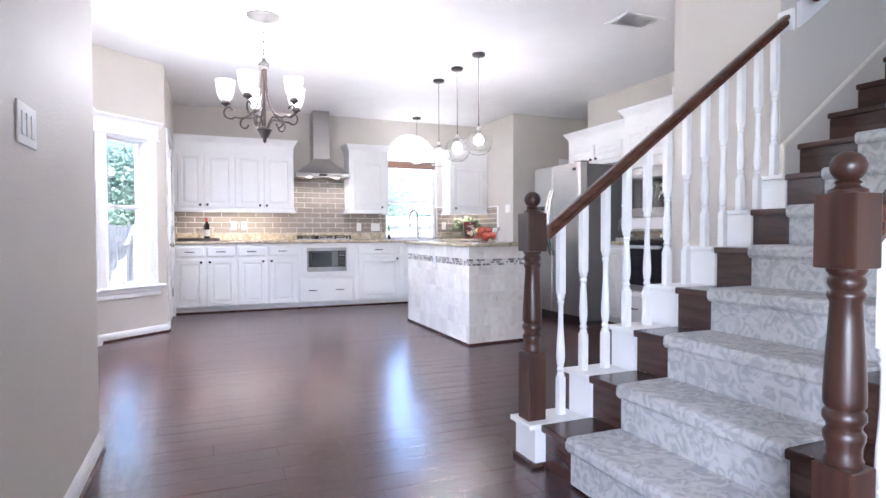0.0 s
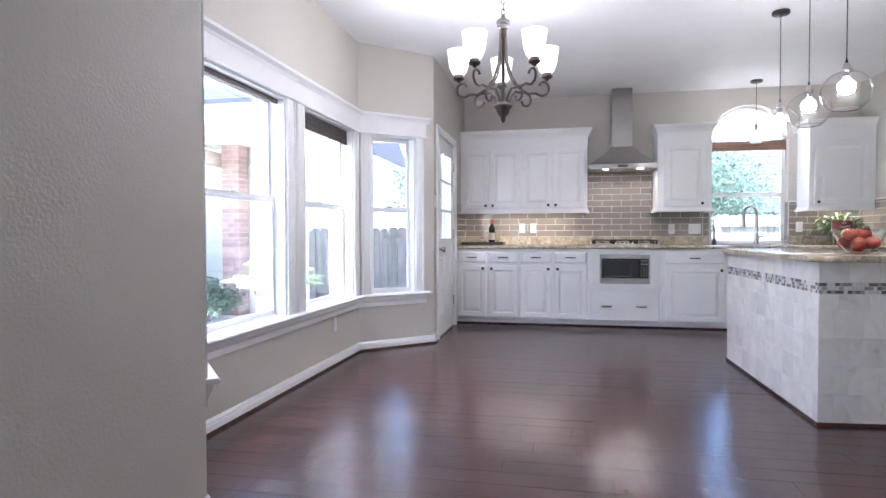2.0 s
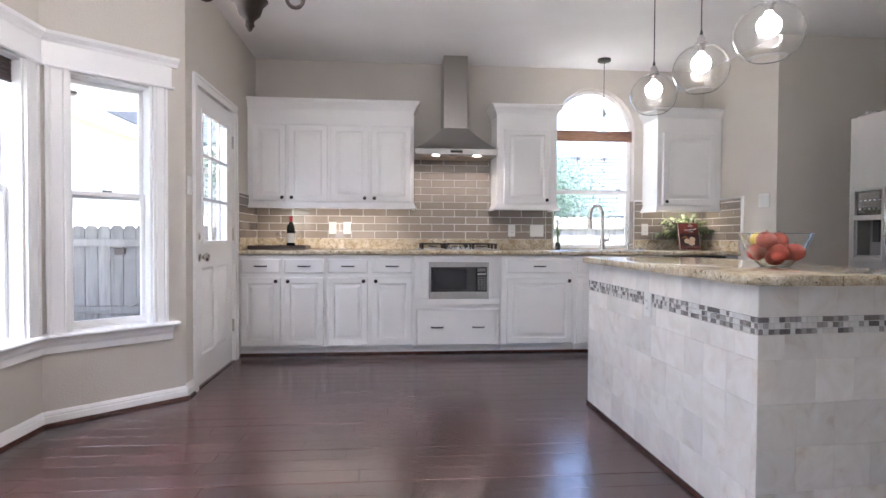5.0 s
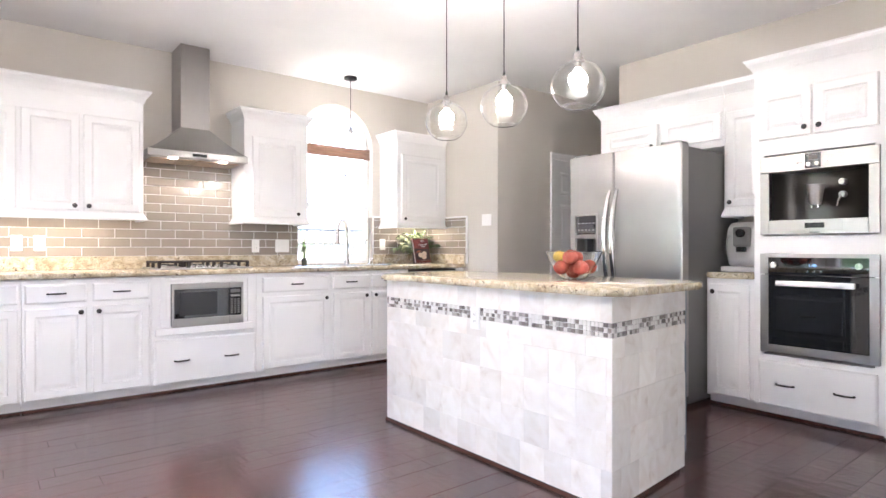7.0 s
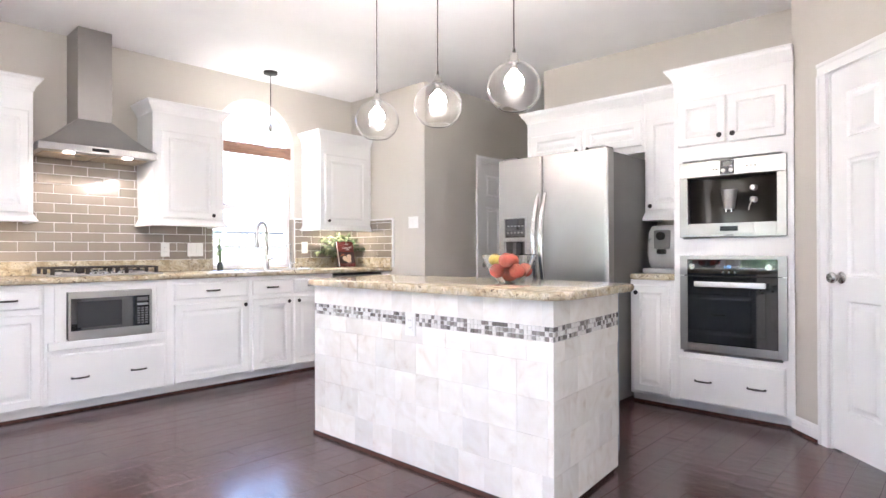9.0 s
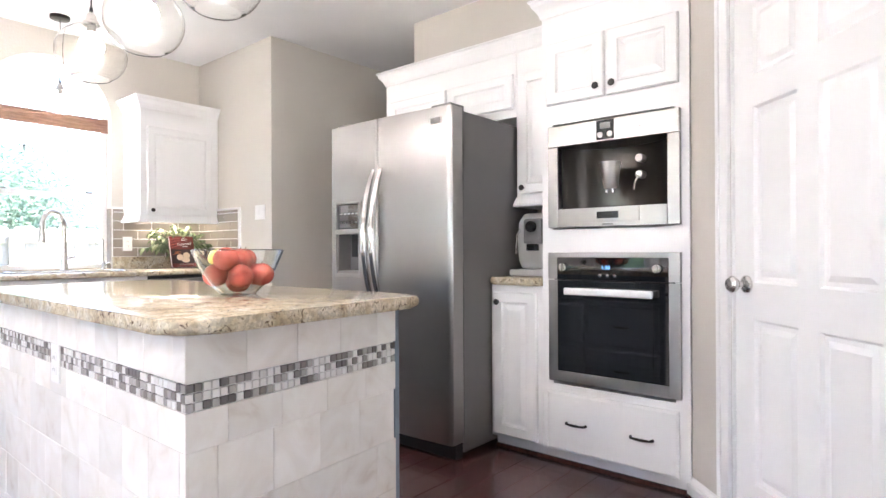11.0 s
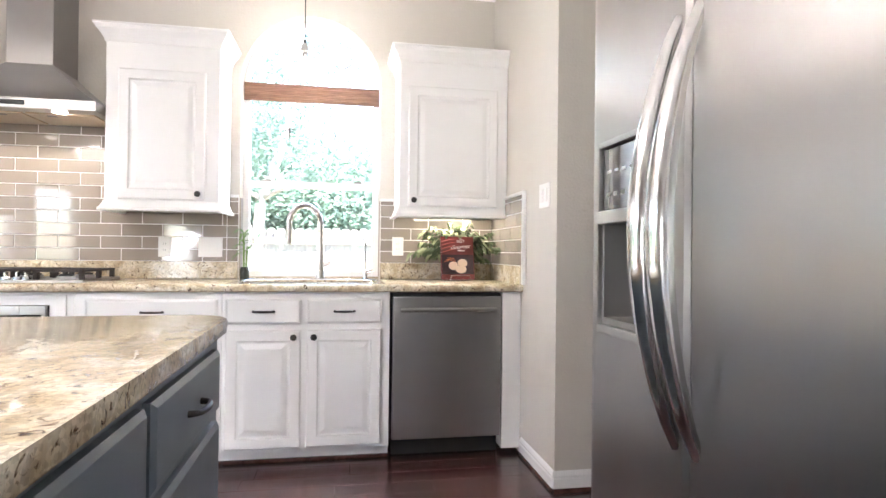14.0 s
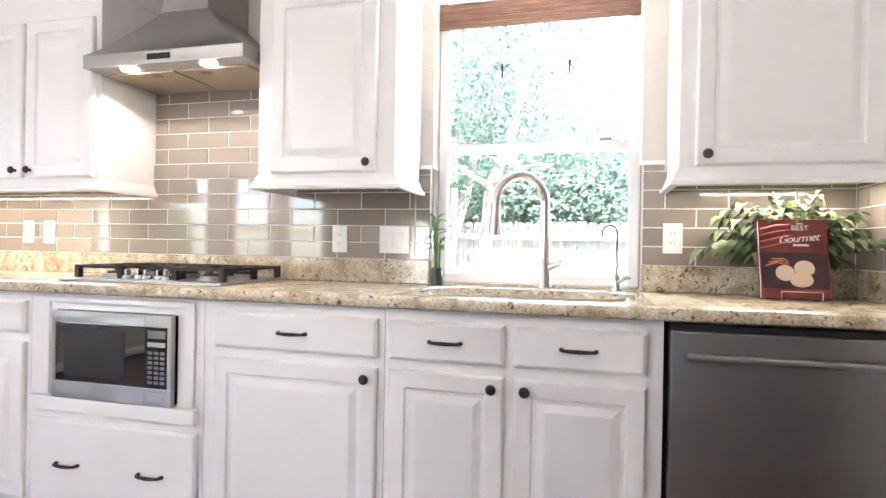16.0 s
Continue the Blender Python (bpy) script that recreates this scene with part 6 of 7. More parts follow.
def cooktop():
    c = thing("gas_cooktop", (1.10, 7.30, CT), "stainless five-burner gas cooktop with black grates", "cooktop")
    W, D = 0.735, 0.47
    part("plate", box(bmesh.new(), 0, 0, 0, W, D, 0.012, 0.005), M_STEEL, c)
    for i, (x, y, r) in enumerate(((0.14, 0.13, 0.035), (0.14, 0.35, 0.045), (0.37, 0.27, 0.058), (0.60, 0.13, 0.040), (0.60, 0.35, 0.045))):
        b = part("burner", lathe(bmesh.new(), [(r + 0.012, 0.012), (r + 0.010, 0.018), (r, 0.020), (r, 0.028), (0, 0.028)], (x, y, 0), 20), M_STEEL, c, smooth=True)
        part("burner_cap", lathe(bmesh.new(), [(r * 0.8, 0.028), (r * 0.85, 0.034), (r * 0.6, 0.038), (0, 0.038)], (x, y, 0), 20), M_RUBBER, b, smooth=True)
    brown = plain("dark_iron_grate", (0.03, 0.022, 0.019), 0.55, metal=0.3)
    for x0, x1 in ((0.025, 0.255), (0.265, 0.475), (0.485, 0.715)):
        bm = bmesh.new()
        ya, yb, zt = 0.045 if x0 != 0.265 else 0.12, 0.445, 0.050
        for d in ((x0, ya, zt, x1, ya + 0.014, zt + 0.012), (x0, yb - 0.014, zt, x1, yb, zt + 0.012), (x0, ya, zt, x0 + 0.014, yb, zt + 0.012), (x1 - 0.014, ya, zt, x1, yb, zt + 0.012), ((x0 + x1) / 2 - 0.006, ya, zt, (x0 + x1) / 2 + 0.006, yb, zt + 0.012)):
            box(bm, *d, 0.002)
        for yy in (ya + (yb - ya) * 0.3, ya + (yb - ya) * 0.7):
            box(bm, x0, yy - 0.006, zt, x1, yy + 0.006, zt + 0.012, 0.002)
        for x in (x0, x1 - 0.022):
            for y in (ya, (ya + yb) / 2, yb - 0.022):
                box(bm, x, y, 0.011, x + 0.022, y + 0.022, zt + 0.012, 0.003)
        part("grate", bm, brown, c, "dark cast-iron grate")
    for k in range(5):
        x = 0.27 + 0.046 * k
        kn = part("control_knob", lathe(bmesh.new(), [(0.021, 0.012), (0.020, 0.024), (0.017, 0.027), (0, 0.027)], (x, 0.06 + 0.012 * (k % 2), 0), 16), M_CHROME, c, smooth=True)
        B("grip", (x - 0.004, 0.046 + 0.012 * (k % 2), 0.027, x + 0.004, 0.074 + 0.012 * (k % 2), 0.048), M_CHROME, kn, 0.002)


cooktop()


def plate(at, turn, gangs, label, kind_="switch", parent=None):
    """A wall plate; local y points into the wall."""
    w = 0.045 + 0.046 * gangs if gangs > 1 else 0.071
    h = 0.116
    t = thing("outlet" if kind_ == "outlet" else "light_switch", at, label, "outlet" if kind_ == "outlet" else "switch", turn=turn)
    part("wall_plate", box(bmesh.new(), -w / 2, -0.006, -h / 2, w / 2, 0, h / 2, 0.0025), M_PLASTIC, t)
    for g in range(gangs):
        x = (g - (gangs - 1) / 2) * 0.046
        if kind_ == "outlet":
            f = B("socket_face", (x - 0.017, -0.0085, -0.034, x + 0.017, -0.0055, 0.034), M_PLASTIC, t, 0.001)
            for z in (-0.018, 0.018):
                for dx in (-0.006, 0.006):
                    B("slot", (x + dx - 0.001, -0.009, z - 0.004, x + dx + 0.001, -0.0084, z + 0.005), M_RUBBER, f, 0)
        else:
            B("rocker", (x - 0.0165, -0.0095, -0.033, x + 0.0165, -0.0055, 0.033), M_PLASTIC, t, 0.002)
    return t


YW = 7.8365
plate((0.290, YW, 1.117), 0, 1, "white light switch on the taupe tile backsplash")
plate((0.427, YW, 1.117), 0, 1, "white electrical outlet on the taupe tile backsplash", "outlet")
plate((2.052, YW, 1.10), 0, 1, "white electrical outlet on tile near the cooktop", "outlet")
plate((2.308, YW, 1.10), 0, 2, "white double rocker switch on tile near the window")
plate((3.43, YW, 1.12), 0, 1, "white electrical outlet on tile behind the plant", "outlet")
plate((4.0495, 6.865, 1.365), -90, 2, "white double light switch on the alcove wall")
plate((-0.5295, 1.405, 1.315), 90, 3, "white triple light switch on textured grey wall")
plate((-0.4395, 6.03, 1.36), 90, 1, "white light switch beside the back door")
plate((-1.0195, 4.905, 0.33), 91.3, 1, "white wall outlet below the bay window", "outlet")
plate((-0.845, 2.846, 0.33), math.degrees(math.atan2(0.62, -0.535)), 1, "white wall outlet below the narrow bay window", "outlet")
plate((2.0845, 4.85, 0.72), -90, 1, "white electrical outlet on the stone island", "outlet")


def bottle_tray():
    t = thing("serving_tray", (-0.40, 7.36, CT), "dark wooden serving tray on the granite counter", "tray")
    dark = wood("dark_tray_wood", (0.03, 0.018, 0.014), (0.07, 0.04, 0.03), 0.4, "x", 1, 0)
    B("tray_base", (0, 0, 0, 0.50, 0.30, 0.010), dark, t, 0.003)
    for d in ((0, 0, 0.0105, 0.50, 0.012, 0.035), (0, 0.288, 0.0105, 0.50, 0.30, 0.035), (0, 0.0125, 0.0105, 0.012, 0.2875, 0.035), (0.488, 0.0125, 0.0105, 0.50, 0.2875, 0.035)):
        B("rim", d, dark, t, 0.003)
    b = thing("wine_bottle", (-0.055, 7.52, CT + 0.0105), "dark red wine bottle with a white label and red cap", "bottle")
    part("glass", lathe(bmesh.new(), [(0.034, 0.0), (0.037, 0.004), (0.037, 0.18), (0.032, 0.205), (0.017, 0.228), (0.014, 0.24), (0.014, 0.262)], (0, 0, 0), 24), plain("dark_bottle_glass", (0.012, 0.014, 0.010), 0.06, relief=0), b, smooth=True)
    part("label", lathe(bmesh.new(), [(0.0375, 0.05), (0.0375, 0.135)], (0, 0, 0), 24), plain("paper_label", (0.72, 0.68, 0.6), 0.6), b, "pale paper label", smooth=True)
    part("cap", lathe(bmesh.new(), [(0.0145, 0.232), (0.0152, 0.245), (0.0152, 0.292), (0, 0.293)], (0, 0, 0), 18), plain("red_foil", (0.42, 0.03, 0.03), 0.35), b, "red foil cap", smooth=True)
    for x, y in ((-0.145, 7.55), (-0.135, 7.44), (0.02, 7.46)):
        g = thing("drinking_glass", (x, y, CT + 0.0105), "small clear stemmed wine glass on the tray", "glass", "wine glasses")
        prof = [(0.028, 0.0), (0.028, 0.002), (0.005, 0.005), (0.004, 0.06), (0.02, 0.075), (0.033, 0.10), (0.031, 0.155)]
        part("bowl", shell(bmesh.new(), prof + [(r - 0.0018, h) for r, h in prof[:2:-1]] + [(0.002, 0.062), (0.001, 0.0)], (0, 0, 0), 18), M_CLEAR, g, smooth=True)


bottle_tray()


def cookbook():
    b = thing("cookbook", (3.665, 7.545, CT), "red cookbook with food pictures standing on an easel", "book")
    lean = pose(0, 0, 0.012, -14, 0, 0)
    red = plain("dark_red_cover", (0.17, 0.032, 0.028), 0.3, var=0.5, scale=9)

    def add(name, bm, mat_, parent=b, label=""):
        o = part(name, bm, mat_, parent, label)
        if parent is b:
            o.matrix_basis = lean
        return o

    cover = add("cover", box(bmesh.new(), 0, 0, 0, 0.200, 0.004, 0.262, 0.001), red, label="glossy red printed cover")
    add("pages", box(bmesh.new(), 0.003, 0.0045, 0.003, 0.197, 0.022, 0.259), M_PLASTIC)
    add("back_cover", box(bmesh.new(), 0, 0.0225, 0, 0.200, 0.026, 0.262, 0.001), red)
    dark_print = plain("dark_print", (0.035, 0.016, 0.018), 0.3, var=0.5, scale=20)
    B("picture_band", (0.004, -0.0006, 0.03, 0.196, 0.0, 0.150), dark_print, cover, 0)
    for k in range(4):
        bm = bmesh.new()
        tube(bm, [(0.004, -0.0006, 0.165 + 0.022 * k), (0.05, -0.0006, 0.178 + 0.022 * k), (0.098, -0.0006, 0.192 + 0.018 * k)], [0.007, 0.006, 0.001], 6, 0.1)
        part("printed_pepper", bm, plain("pepper_print", (0.42, 0.09, 0.06), 0.3, var=0.3, scale=30), cover)
    egg = plain("cream_print", (0.70, 0.55, 0.40), 0.4)
    for x, z, rx, rz in ((0.072, 0.082, 0.028, 0.026), (0.128, 0.098, 0.030, 0.026), (0.118, 0.060, 0.034, 0.024)):
        bm = bmesh.new()
        lathe(bm, [(0.0, -0.0014), (0.7, -0.0013), (1.0, -0.0006)], (0, 0, 0), 18, "y")
        for v in bm.verts:
            v.co = Vector((x + v.co.x * rx, v.co.y, z + v.co.z * rz))
        part("printed_onion", bm, egg, cover)
    orange = plain("orange_print", (0.55, 0.16, 0.05), 0.4)
    for k in range(3):
        bm = bmesh.new()
        tube(bm, [(0.015 + 0.01 * k, -0.001, 0.105 + 0.012 * k), (0.05 + 0.01 * k, -0.001, 0.118 + 0.006 * k), (0.085, -0.001, 0.105 + 0.006 * k)], [0.003, 0.006, 0.003], 6, 0.2)
        part("printed_carrot", bm, orange, cover)
    white = plain("white_print", (0.8, 0.78, 0.74), 0.4)
    text("title_word", "BEST", 0.024, white, cover, (0.122, -0.0008, 0.225), align="CENTER")
    script = text("title_name", "Gourmet", 0.036, white, cover, (0.116, -0.0008, 0.186), align="CENTER")
    script.data.shear, script.data.space_character = 0.45, 0.86
    script.rotation_euler.y = radians(-6)
    B("title_bar", (0.10, -0.0008, 0.172, 0.145, 0.0, 0.178), white, cover, 0)
    B("title_bar", (0.112, -0.0008, 0.246, 0.132, 0.0, 0.249), white, cover, 0)
    e = thing("book_easel", (3.665, 7.545, CT), "small chrome wire easel under the cookbook", "easel")
    for z in (0.004, 0.034):
        part("wire", tube(bmesh.new(), [(0.05, -0.024, z), (0.165, -0.024, z)], 0.0022, 6), M_CHROME, e)
    for x in (0.05, 0.165):
        part("wire", tube(bmesh.new(), [(x, -0.024, 0.034), (x, -0.024, 0.004), (x, 0.0, 0.004), (x, 0.115, 0.004), (x, 0.060, 0.12)], 0.0022, 6), M_CHROME, e)


cookbook()


def garland():
    g = thing("potted_fern", (3.80, 7.70, CT), "bushy artificial fern in a dark pot behind the cookbook", "plant")
    part("pot", lathe(bmesh.new(), [(0.05, 0), (0.06, 0.13), (0.064, 0.14), (0.056, 0.14), (0.054, 0.13), (0, 0.13)], (0, 0, 0), 20), M_IRON, g, smooth=True)
    rng = random.Random(11)
    for k in range(54):
        a = rng.uniform(0, 2 * math.pi)
        el = rng.uniform(-0.25, 1.5)
        L = rng.uniform(0.14, 0.27) * (1.0 if math.sin(a) < 0.4 else 0.7)
        d = Vector((math.cos(a) * math.cos(el) * 1.15, math.sin(a) * math.cos(el) * 0.6, math.sin(el)))
        bm = bmesh.new()
        pts = [Vector((0.01 * math.cos(a), 0.01 * math.sin(a), 0.14)) + d * L * t + Vector((0, 0, 0.06 * t - 0.07 * t * t * L / 0.2)) for t in (0, 0.25, 0.5, 0.75, 1.0)]
        for p in pts:
            p.z = max(p.z, 0.012)
            p.y = max(min(p.y, 0.115), -0.075)
            p.x = min(p.x, 0.225)
            if p.z > 0.36:
                p.z = 0.36
        for i in range(1, 5):
            p, q = pts[i - 1], pts[i]
            way = (q - p)
            side = way.cross(Vector((0, 0, 1))) + Vector((0.001, 0.001, 0))
            side.normalize()
            for s in (-1, 1):
                for t in (0.3, 0.8):
                    leaf_blade(bm, p.lerp(q, t), side * s + way.normalized() * 0.9 + Vector((0, 0, 0.2)), rng.uniform(0.045, 0.075), 0.036, 0.8, 3)
        leaf_blade(bm, pts[-1], pts[-1] - pts[-2], 0.05, 0.02, 0.6, 3)
        for v in bm.verts:
            v.co.y = max(min(v.co.y, 0.122), -0.095)
            v.co.x = min(v.co.x, 0.238)
            v.co.z = min(max(v.co.z, 0.004), 0.368)
        part("frond", bm, M_FERN, g)


garland()


def fruit_bowl():
    f = thing("fruit_bowl", (2.52, 4.565, 0.9175), "clear glass bowl on the island granite", "bowl")
    prof = [(0.055, 0.0), (0.062, 0.006), (0.094, 0.040), (0.122, 0.085), (0.146, 0.142)]
    part("bowl", shell(bmesh.new(), prof + [(r - 0.004, h + 0.003) for r, h in prof[::-1]] + [(0.001, 0.004), (0.001, 0.0)], (0, 0, 0), 32), M_CLEAR, f, smooth=True)
    red = plain("red_apple_skin", (0.45, 0.085, 0.055), 0.25, var=0.35, scale=18, relief=0)
    yellow = plain("yellow_lemon_skin", (0.70, 0.52, 0.10), 0.35, var=0.1, scale=30)
    spots = [(0.0, 0.0, 0.042, red), (0.068, 0.012, 0.062, red), (-0.062, 0.034, 0.062, red), (-0.030, -0.066, 0.062, red), (0.048, -0.060, 0.064, red), (0.02, 0.072, 0.066, red), (0.0, -0.01, 0.112, red), (0.060, 0.06, 0.112, red), (-0.055, -0.02, 0.116, red), (-0.03, 0.072, 0.118, yellow)]
    for x, y, z, m in spots:
        a = thing("apple" if m is red else "lemon", (2.52 + x, 4.565 + y, 0.9175 + z), "shiny red apple in the glass bowl" if m is red else "yellow lemon in the glass bowl", "fruit", "fruit in the bowl")
        r = 0.040 if m is red else 0.034
        prof = [(r * math.sin(math.pi * k / 12) * (1 + 0.06 * math.cos(math.pi * k / 12)), -r * 0.92 * math.cos(math.pi * k / 12) + (0.006 if k in (0,) else -0.006 if k == 12 else 0)) for k in range(13)]
        part("flesh", lathe(bmesh.new(), prof, (0, 0, 0), 20), m, a, smooth=True)
        if m is red:
            part("stalk", tube(bmesh.new(), [(0, 0, r * 0.80), (0.004, 0.002, r * 1.05)], 0.0018, 6), M_STEP, a)


fruit_bowl()


def ceiling_vent():
    v = thing("ceiling_vent", (3.18, 3.19, CEIL), "white slatted ceiling air vent", "vent")
    bm = bmesh.new()
    for d in ((-0.19, -0.14, -0.010, 0.19, -0.105, -0.0005), (-0.19, 0.105, -0.010, 0.19, 0.14, -0.0005), (-0.19, -0.105, -0.010, -0.155, 0.105, -0.0005), (0.155, -0.105, -0.010, 0.19, 0.105, -0.0005)):
        box(bm, *d, 0.002)
    part("frame", bm, M_TRIM, v)
    B("backing", (-0.155, -0.105, -0.0015, 0.155, 0.105, -0.0005), M_CEIL, v, 0)
    for k in range(9):
        y = -0.092 + 0.023 * k
        bm = bmesh.new()
        extrude_profile(bm, [(y - 0.008, -0.010), (y - 0.006, -0.011), (y + 0.010, -0.003), (y + 0.008, -0.002)], -0.155, 0.155)
        part("slat", bm, M_TRIM, v)


ceiling_vent()


def bead_chain():
    c = thing("shade_chain", (0, 0, 0), "white beaded pull chain hanging in the bay window", "chain")
    c.matrix_basis = W_S @ pose(0.47, -0.03, 0)
    bm = bmesh.new()
    pts = [(0, 0, 1.90), (0, 0, 0.86)] + [(0.02 - 0.02 * math.cos(math.pi * k / 8), 0, 0.86 - 0.03 * math.sin(math.pi * k / 8)) for k in range(1, 8)] + [(0.04, 0, 0.86), (0.04, 0, 1.90)]
    tube(bm, pts, 0.0028, 6)
    part("loop", bm, M_PLASTIC, c)


bead_chain()


# ---- outdoors ----
M_LAWN = plain("pale_garden_ground", (0.20, 0.21, 0.13), 0.95, var=0.3, scale=1.5, relief=0.6, fine=60, distance=0.01)
M_PATIO = plain("pale_patio_concrete", (0.70, 0.68, 0.64), 0.9, var=0.12, scale=2, relief=0.4, fine=120, distance=0.002)
M_CREAM = plain("cream_siding", (0.76, 0.73, 0.64), 0.7, var=0.04)
M_BRICK = plain("red_brown_brick", (0.45, 0.31, 0.275), 0.85, var=0.2, scale=9, relief=0.6, fine=90, distance=0.002, per_object=0.25)
M_MORTAR = plain("grey_mortar", (0.46, 0.44, 0.41), 0.95)
M_FENCE = wood("weathered_fence_wood", (0.14, 0.13, 0.12), (0.25, 0.235, 0.22), 0.85, "z", 1.0, 0.15)
M_PERGOLA = wood("pale_peach_beam_wood", (0.66, 0.54, 0.46), (0.80, 0.70, 0.62), 0.7, "y", 1.0, 0.1)
M_ROOF = plain("grey_shingle", (0.040, 0.046, 0.056), 0.9, var=0.25, scale=14, relief=0.5, fine=60, distance=0.004)
M_BARK = plain("pale_smooth_bark", (0.26, 0.22, 0.19), 0.8, var=0.25, scale=6, relief=0.4, fine=40, distance=0.004)
M_LEAF = leafy("garden_leaf", ((0.050, 0.10, 0.066), (0.078, 0.130, 0.092), (0.11, 0.165, 0.118)), 0.6, 0.45)
M_IVY = leafy("ivy_leaf", ((0.06, 0.14, 0.08), (0.10, 0.20, 0.12), (0.18, 0.29, 0.17)), 0.4, 0.3)
M_BLOOM = leafy("pale_shrub_leaf", ((0.20, 0.26, 0.15), (0.40, 0.42, 0.30), (0.65, 0.62, 0.52)), 0.6, 0.4)

gr = bmesh.new()
prism(gr, [(-400, -400), (400, -400), (400, 400), (-400, 400)], -0.6, -0.35)
tagged(part("ground", gr, M_LAWN), kind="structure")
B("patio", (-5.2, 0.0, -0.349, -1.30, 8.9, -0.22), M_PATIO, None, 0.01)
tagged(bpy.data.objects["patio"], "pale concrete garden patio", "patio", kind="structure")


def leaf_cloud(bm, n, where, size, rng, flat=0.0):
    for _ in range(n):
        p = where(rng)
        if p is None:
            continue
        d = Vector((rng.gauss(0, 1), rng.gauss(0, 1), rng.gauss(0, 0.7) - flat)).normalized()
        s = d.orthogonal().normalized()
        L = size * rng.uniform(0.6, 1.4)
        a, m_, b = p - d * L, p, p + d * L
        w = s * L * 0.42
        up = d.cross(s) * L * 0.15
        vs = [bm.verts.new(v) for v in (a, m_ + w + up, b, m_ - w + up)]
        bm.faces.new(vs)


def hedge():
    h = thing("ivy_wall", (-5.25, 5.5, -0.35), "tall green ivy covered garden wall", "hedge")
    bm = bmesh.new()
    box(bm, -0.35, -6.0, 0.0, -0.10, 3.62, 2.15)
    part("wall_core", bm, M_IVY, h)
    rng = random.Random(21)
    bm = bmesh.new()

    def w(r):
        y = r.uniform(-5.9, 3.62)
        z = r.uniform(0.05, 2.2 + 0.16 * noise.noise(Vector((y * 1.3, 0, 0))))
        return Vector((-0.06 + 0.10 * r.random() + 0.09 * noise.noise(Vector((y * 2, z * 2, 3))), y, z))

    leaf_cloud(bm, 11000, w, 0.048, rng, 0.5)
    part("ivy", bm, M_IVY, h)["kind"] = "stuff"


hedge()


def shrub(x, y, r, h, seed, material, label):
    s = thing("garden_shrub", (x, y, -0.35), label, "shrub", "garden shrubs")
    rng = random.Random(seed)
    for k in range(7):
        a = 6.28 * k / 7
        part("stem", tube(bmesh.new(), [(0, 0, 0), (r * 0.3 * math.cos(a), r * 0.3 * math.sin(a), h * 0.45), (r * 0.6 * math.cos(a), r * 0.6 * math.sin(a), h * 0.75)], [0.014, 0.010, 0.004], 6), M_BARK, s)

    def w(q):
        a, e, k = q.uniform(0, 6.28), math.asin(q.uniform(-0.2, 1)), q.uniform(0.55, 1.0)
        d = Vector((math.cos(a) * math.cos(e), math.sin(a) * math.cos(e), math.sin(e)))
        k *= 0.8 + 0.35 * noise.noise(d * 2.3 + Vector((seed, 0, 0)))
        return Vector((d.x * r * k, d.y * r * k, h * 0.45 + d.z * h * 0.6 * k))

    bm = bmesh.new()
    leaf_cloud(bm, 2600, w, 0.034, rng)
    part("foliage", bm, material, s)["kind"] = "stuff"


for i, (x, y, r, h, m, l) in enumerate([(-4.7, 4.6, 0.75, 1.15, M_BLOOM, "pale flowering garden shrub"), (-4.9, 5.9, 0.8, 1.25, M_BLOOM, "pale flowering garden shrub"), (-4.6, 7.0, 0.7, 1.0, M_BLOOM, "pale flowering garden shrub"), (-4.8, 3.3, 0.7, 0.9, M_LEAF, "green leafy garden shrub"), (-4.3, 8.1, 0.6, 0.8, M_LEAF, "green leafy garden shrub"), (-2.4, 10.4, 0.5, 0.95, M_LEAF, "green leafy garden shrub")]):
    shrub(x, y, r, h, 30 + i, m, l)


def pergola():
    p = thing("pergola", (-4.6, 4.9, -0.22), "pale peach wooden pergola over the patio", "pergola")
    for y in (-2.35, -1.0):
        B("post", (-0.07, y, 0, 0.07, y + 0.14, 2.35), M_PERGOLA, p, 0.01)
    B("beam", (-0.05, -2.4, 2.3505, 0.05, 4.28, 2.57), M_PERGOLA, p, 0.01)
    for k in range(13):
        y = -2.2 + 0.45 * k
        B("rafter", (-1.0, y, 2.571, 0.55, y + 0.045, 2.70), M_PERGOLA, p, 0.008)


pergola()


def brick_pier(name, m, w, d, z0, z1, label):
    """Brickwork in courses; local x along the face, y to the outside."""
    t = tagged(new(name), label, "brick pier", kind="structure")
    t.matrix_basis = m
    B("mortar", (0.006, 0.006, z0, w - 0.006, d - 0.006, z1), M_MORTAR, t, 0)
    ch, bl = 0.0765, 0.2
    k, z = 0, z0
    made = BRICKS
    while z < z1 - 0.03:
        xs = [0.0]
        x = bl if k % 2 else bl / 2
        while x < w - 0.04:
            xs.append(x)
            x += bl
        xs.append(w)
        for a, b in zip(xs, xs[1:]):
            key = (round(b - a, 3), round(d, 3))
            at = pose(a + 0.005, 0, z + 0.005)
            if key not in made:
                made[key] = part("brick", box(bmesh.new(), 0, 0, 0, b - a - 0.010, d, ch - 0.011, 0.004), M_BRICK, t)
                made[key].matrix_basis = at
            else:
                again(made[key], t, at)
        z += ch
        k += 1


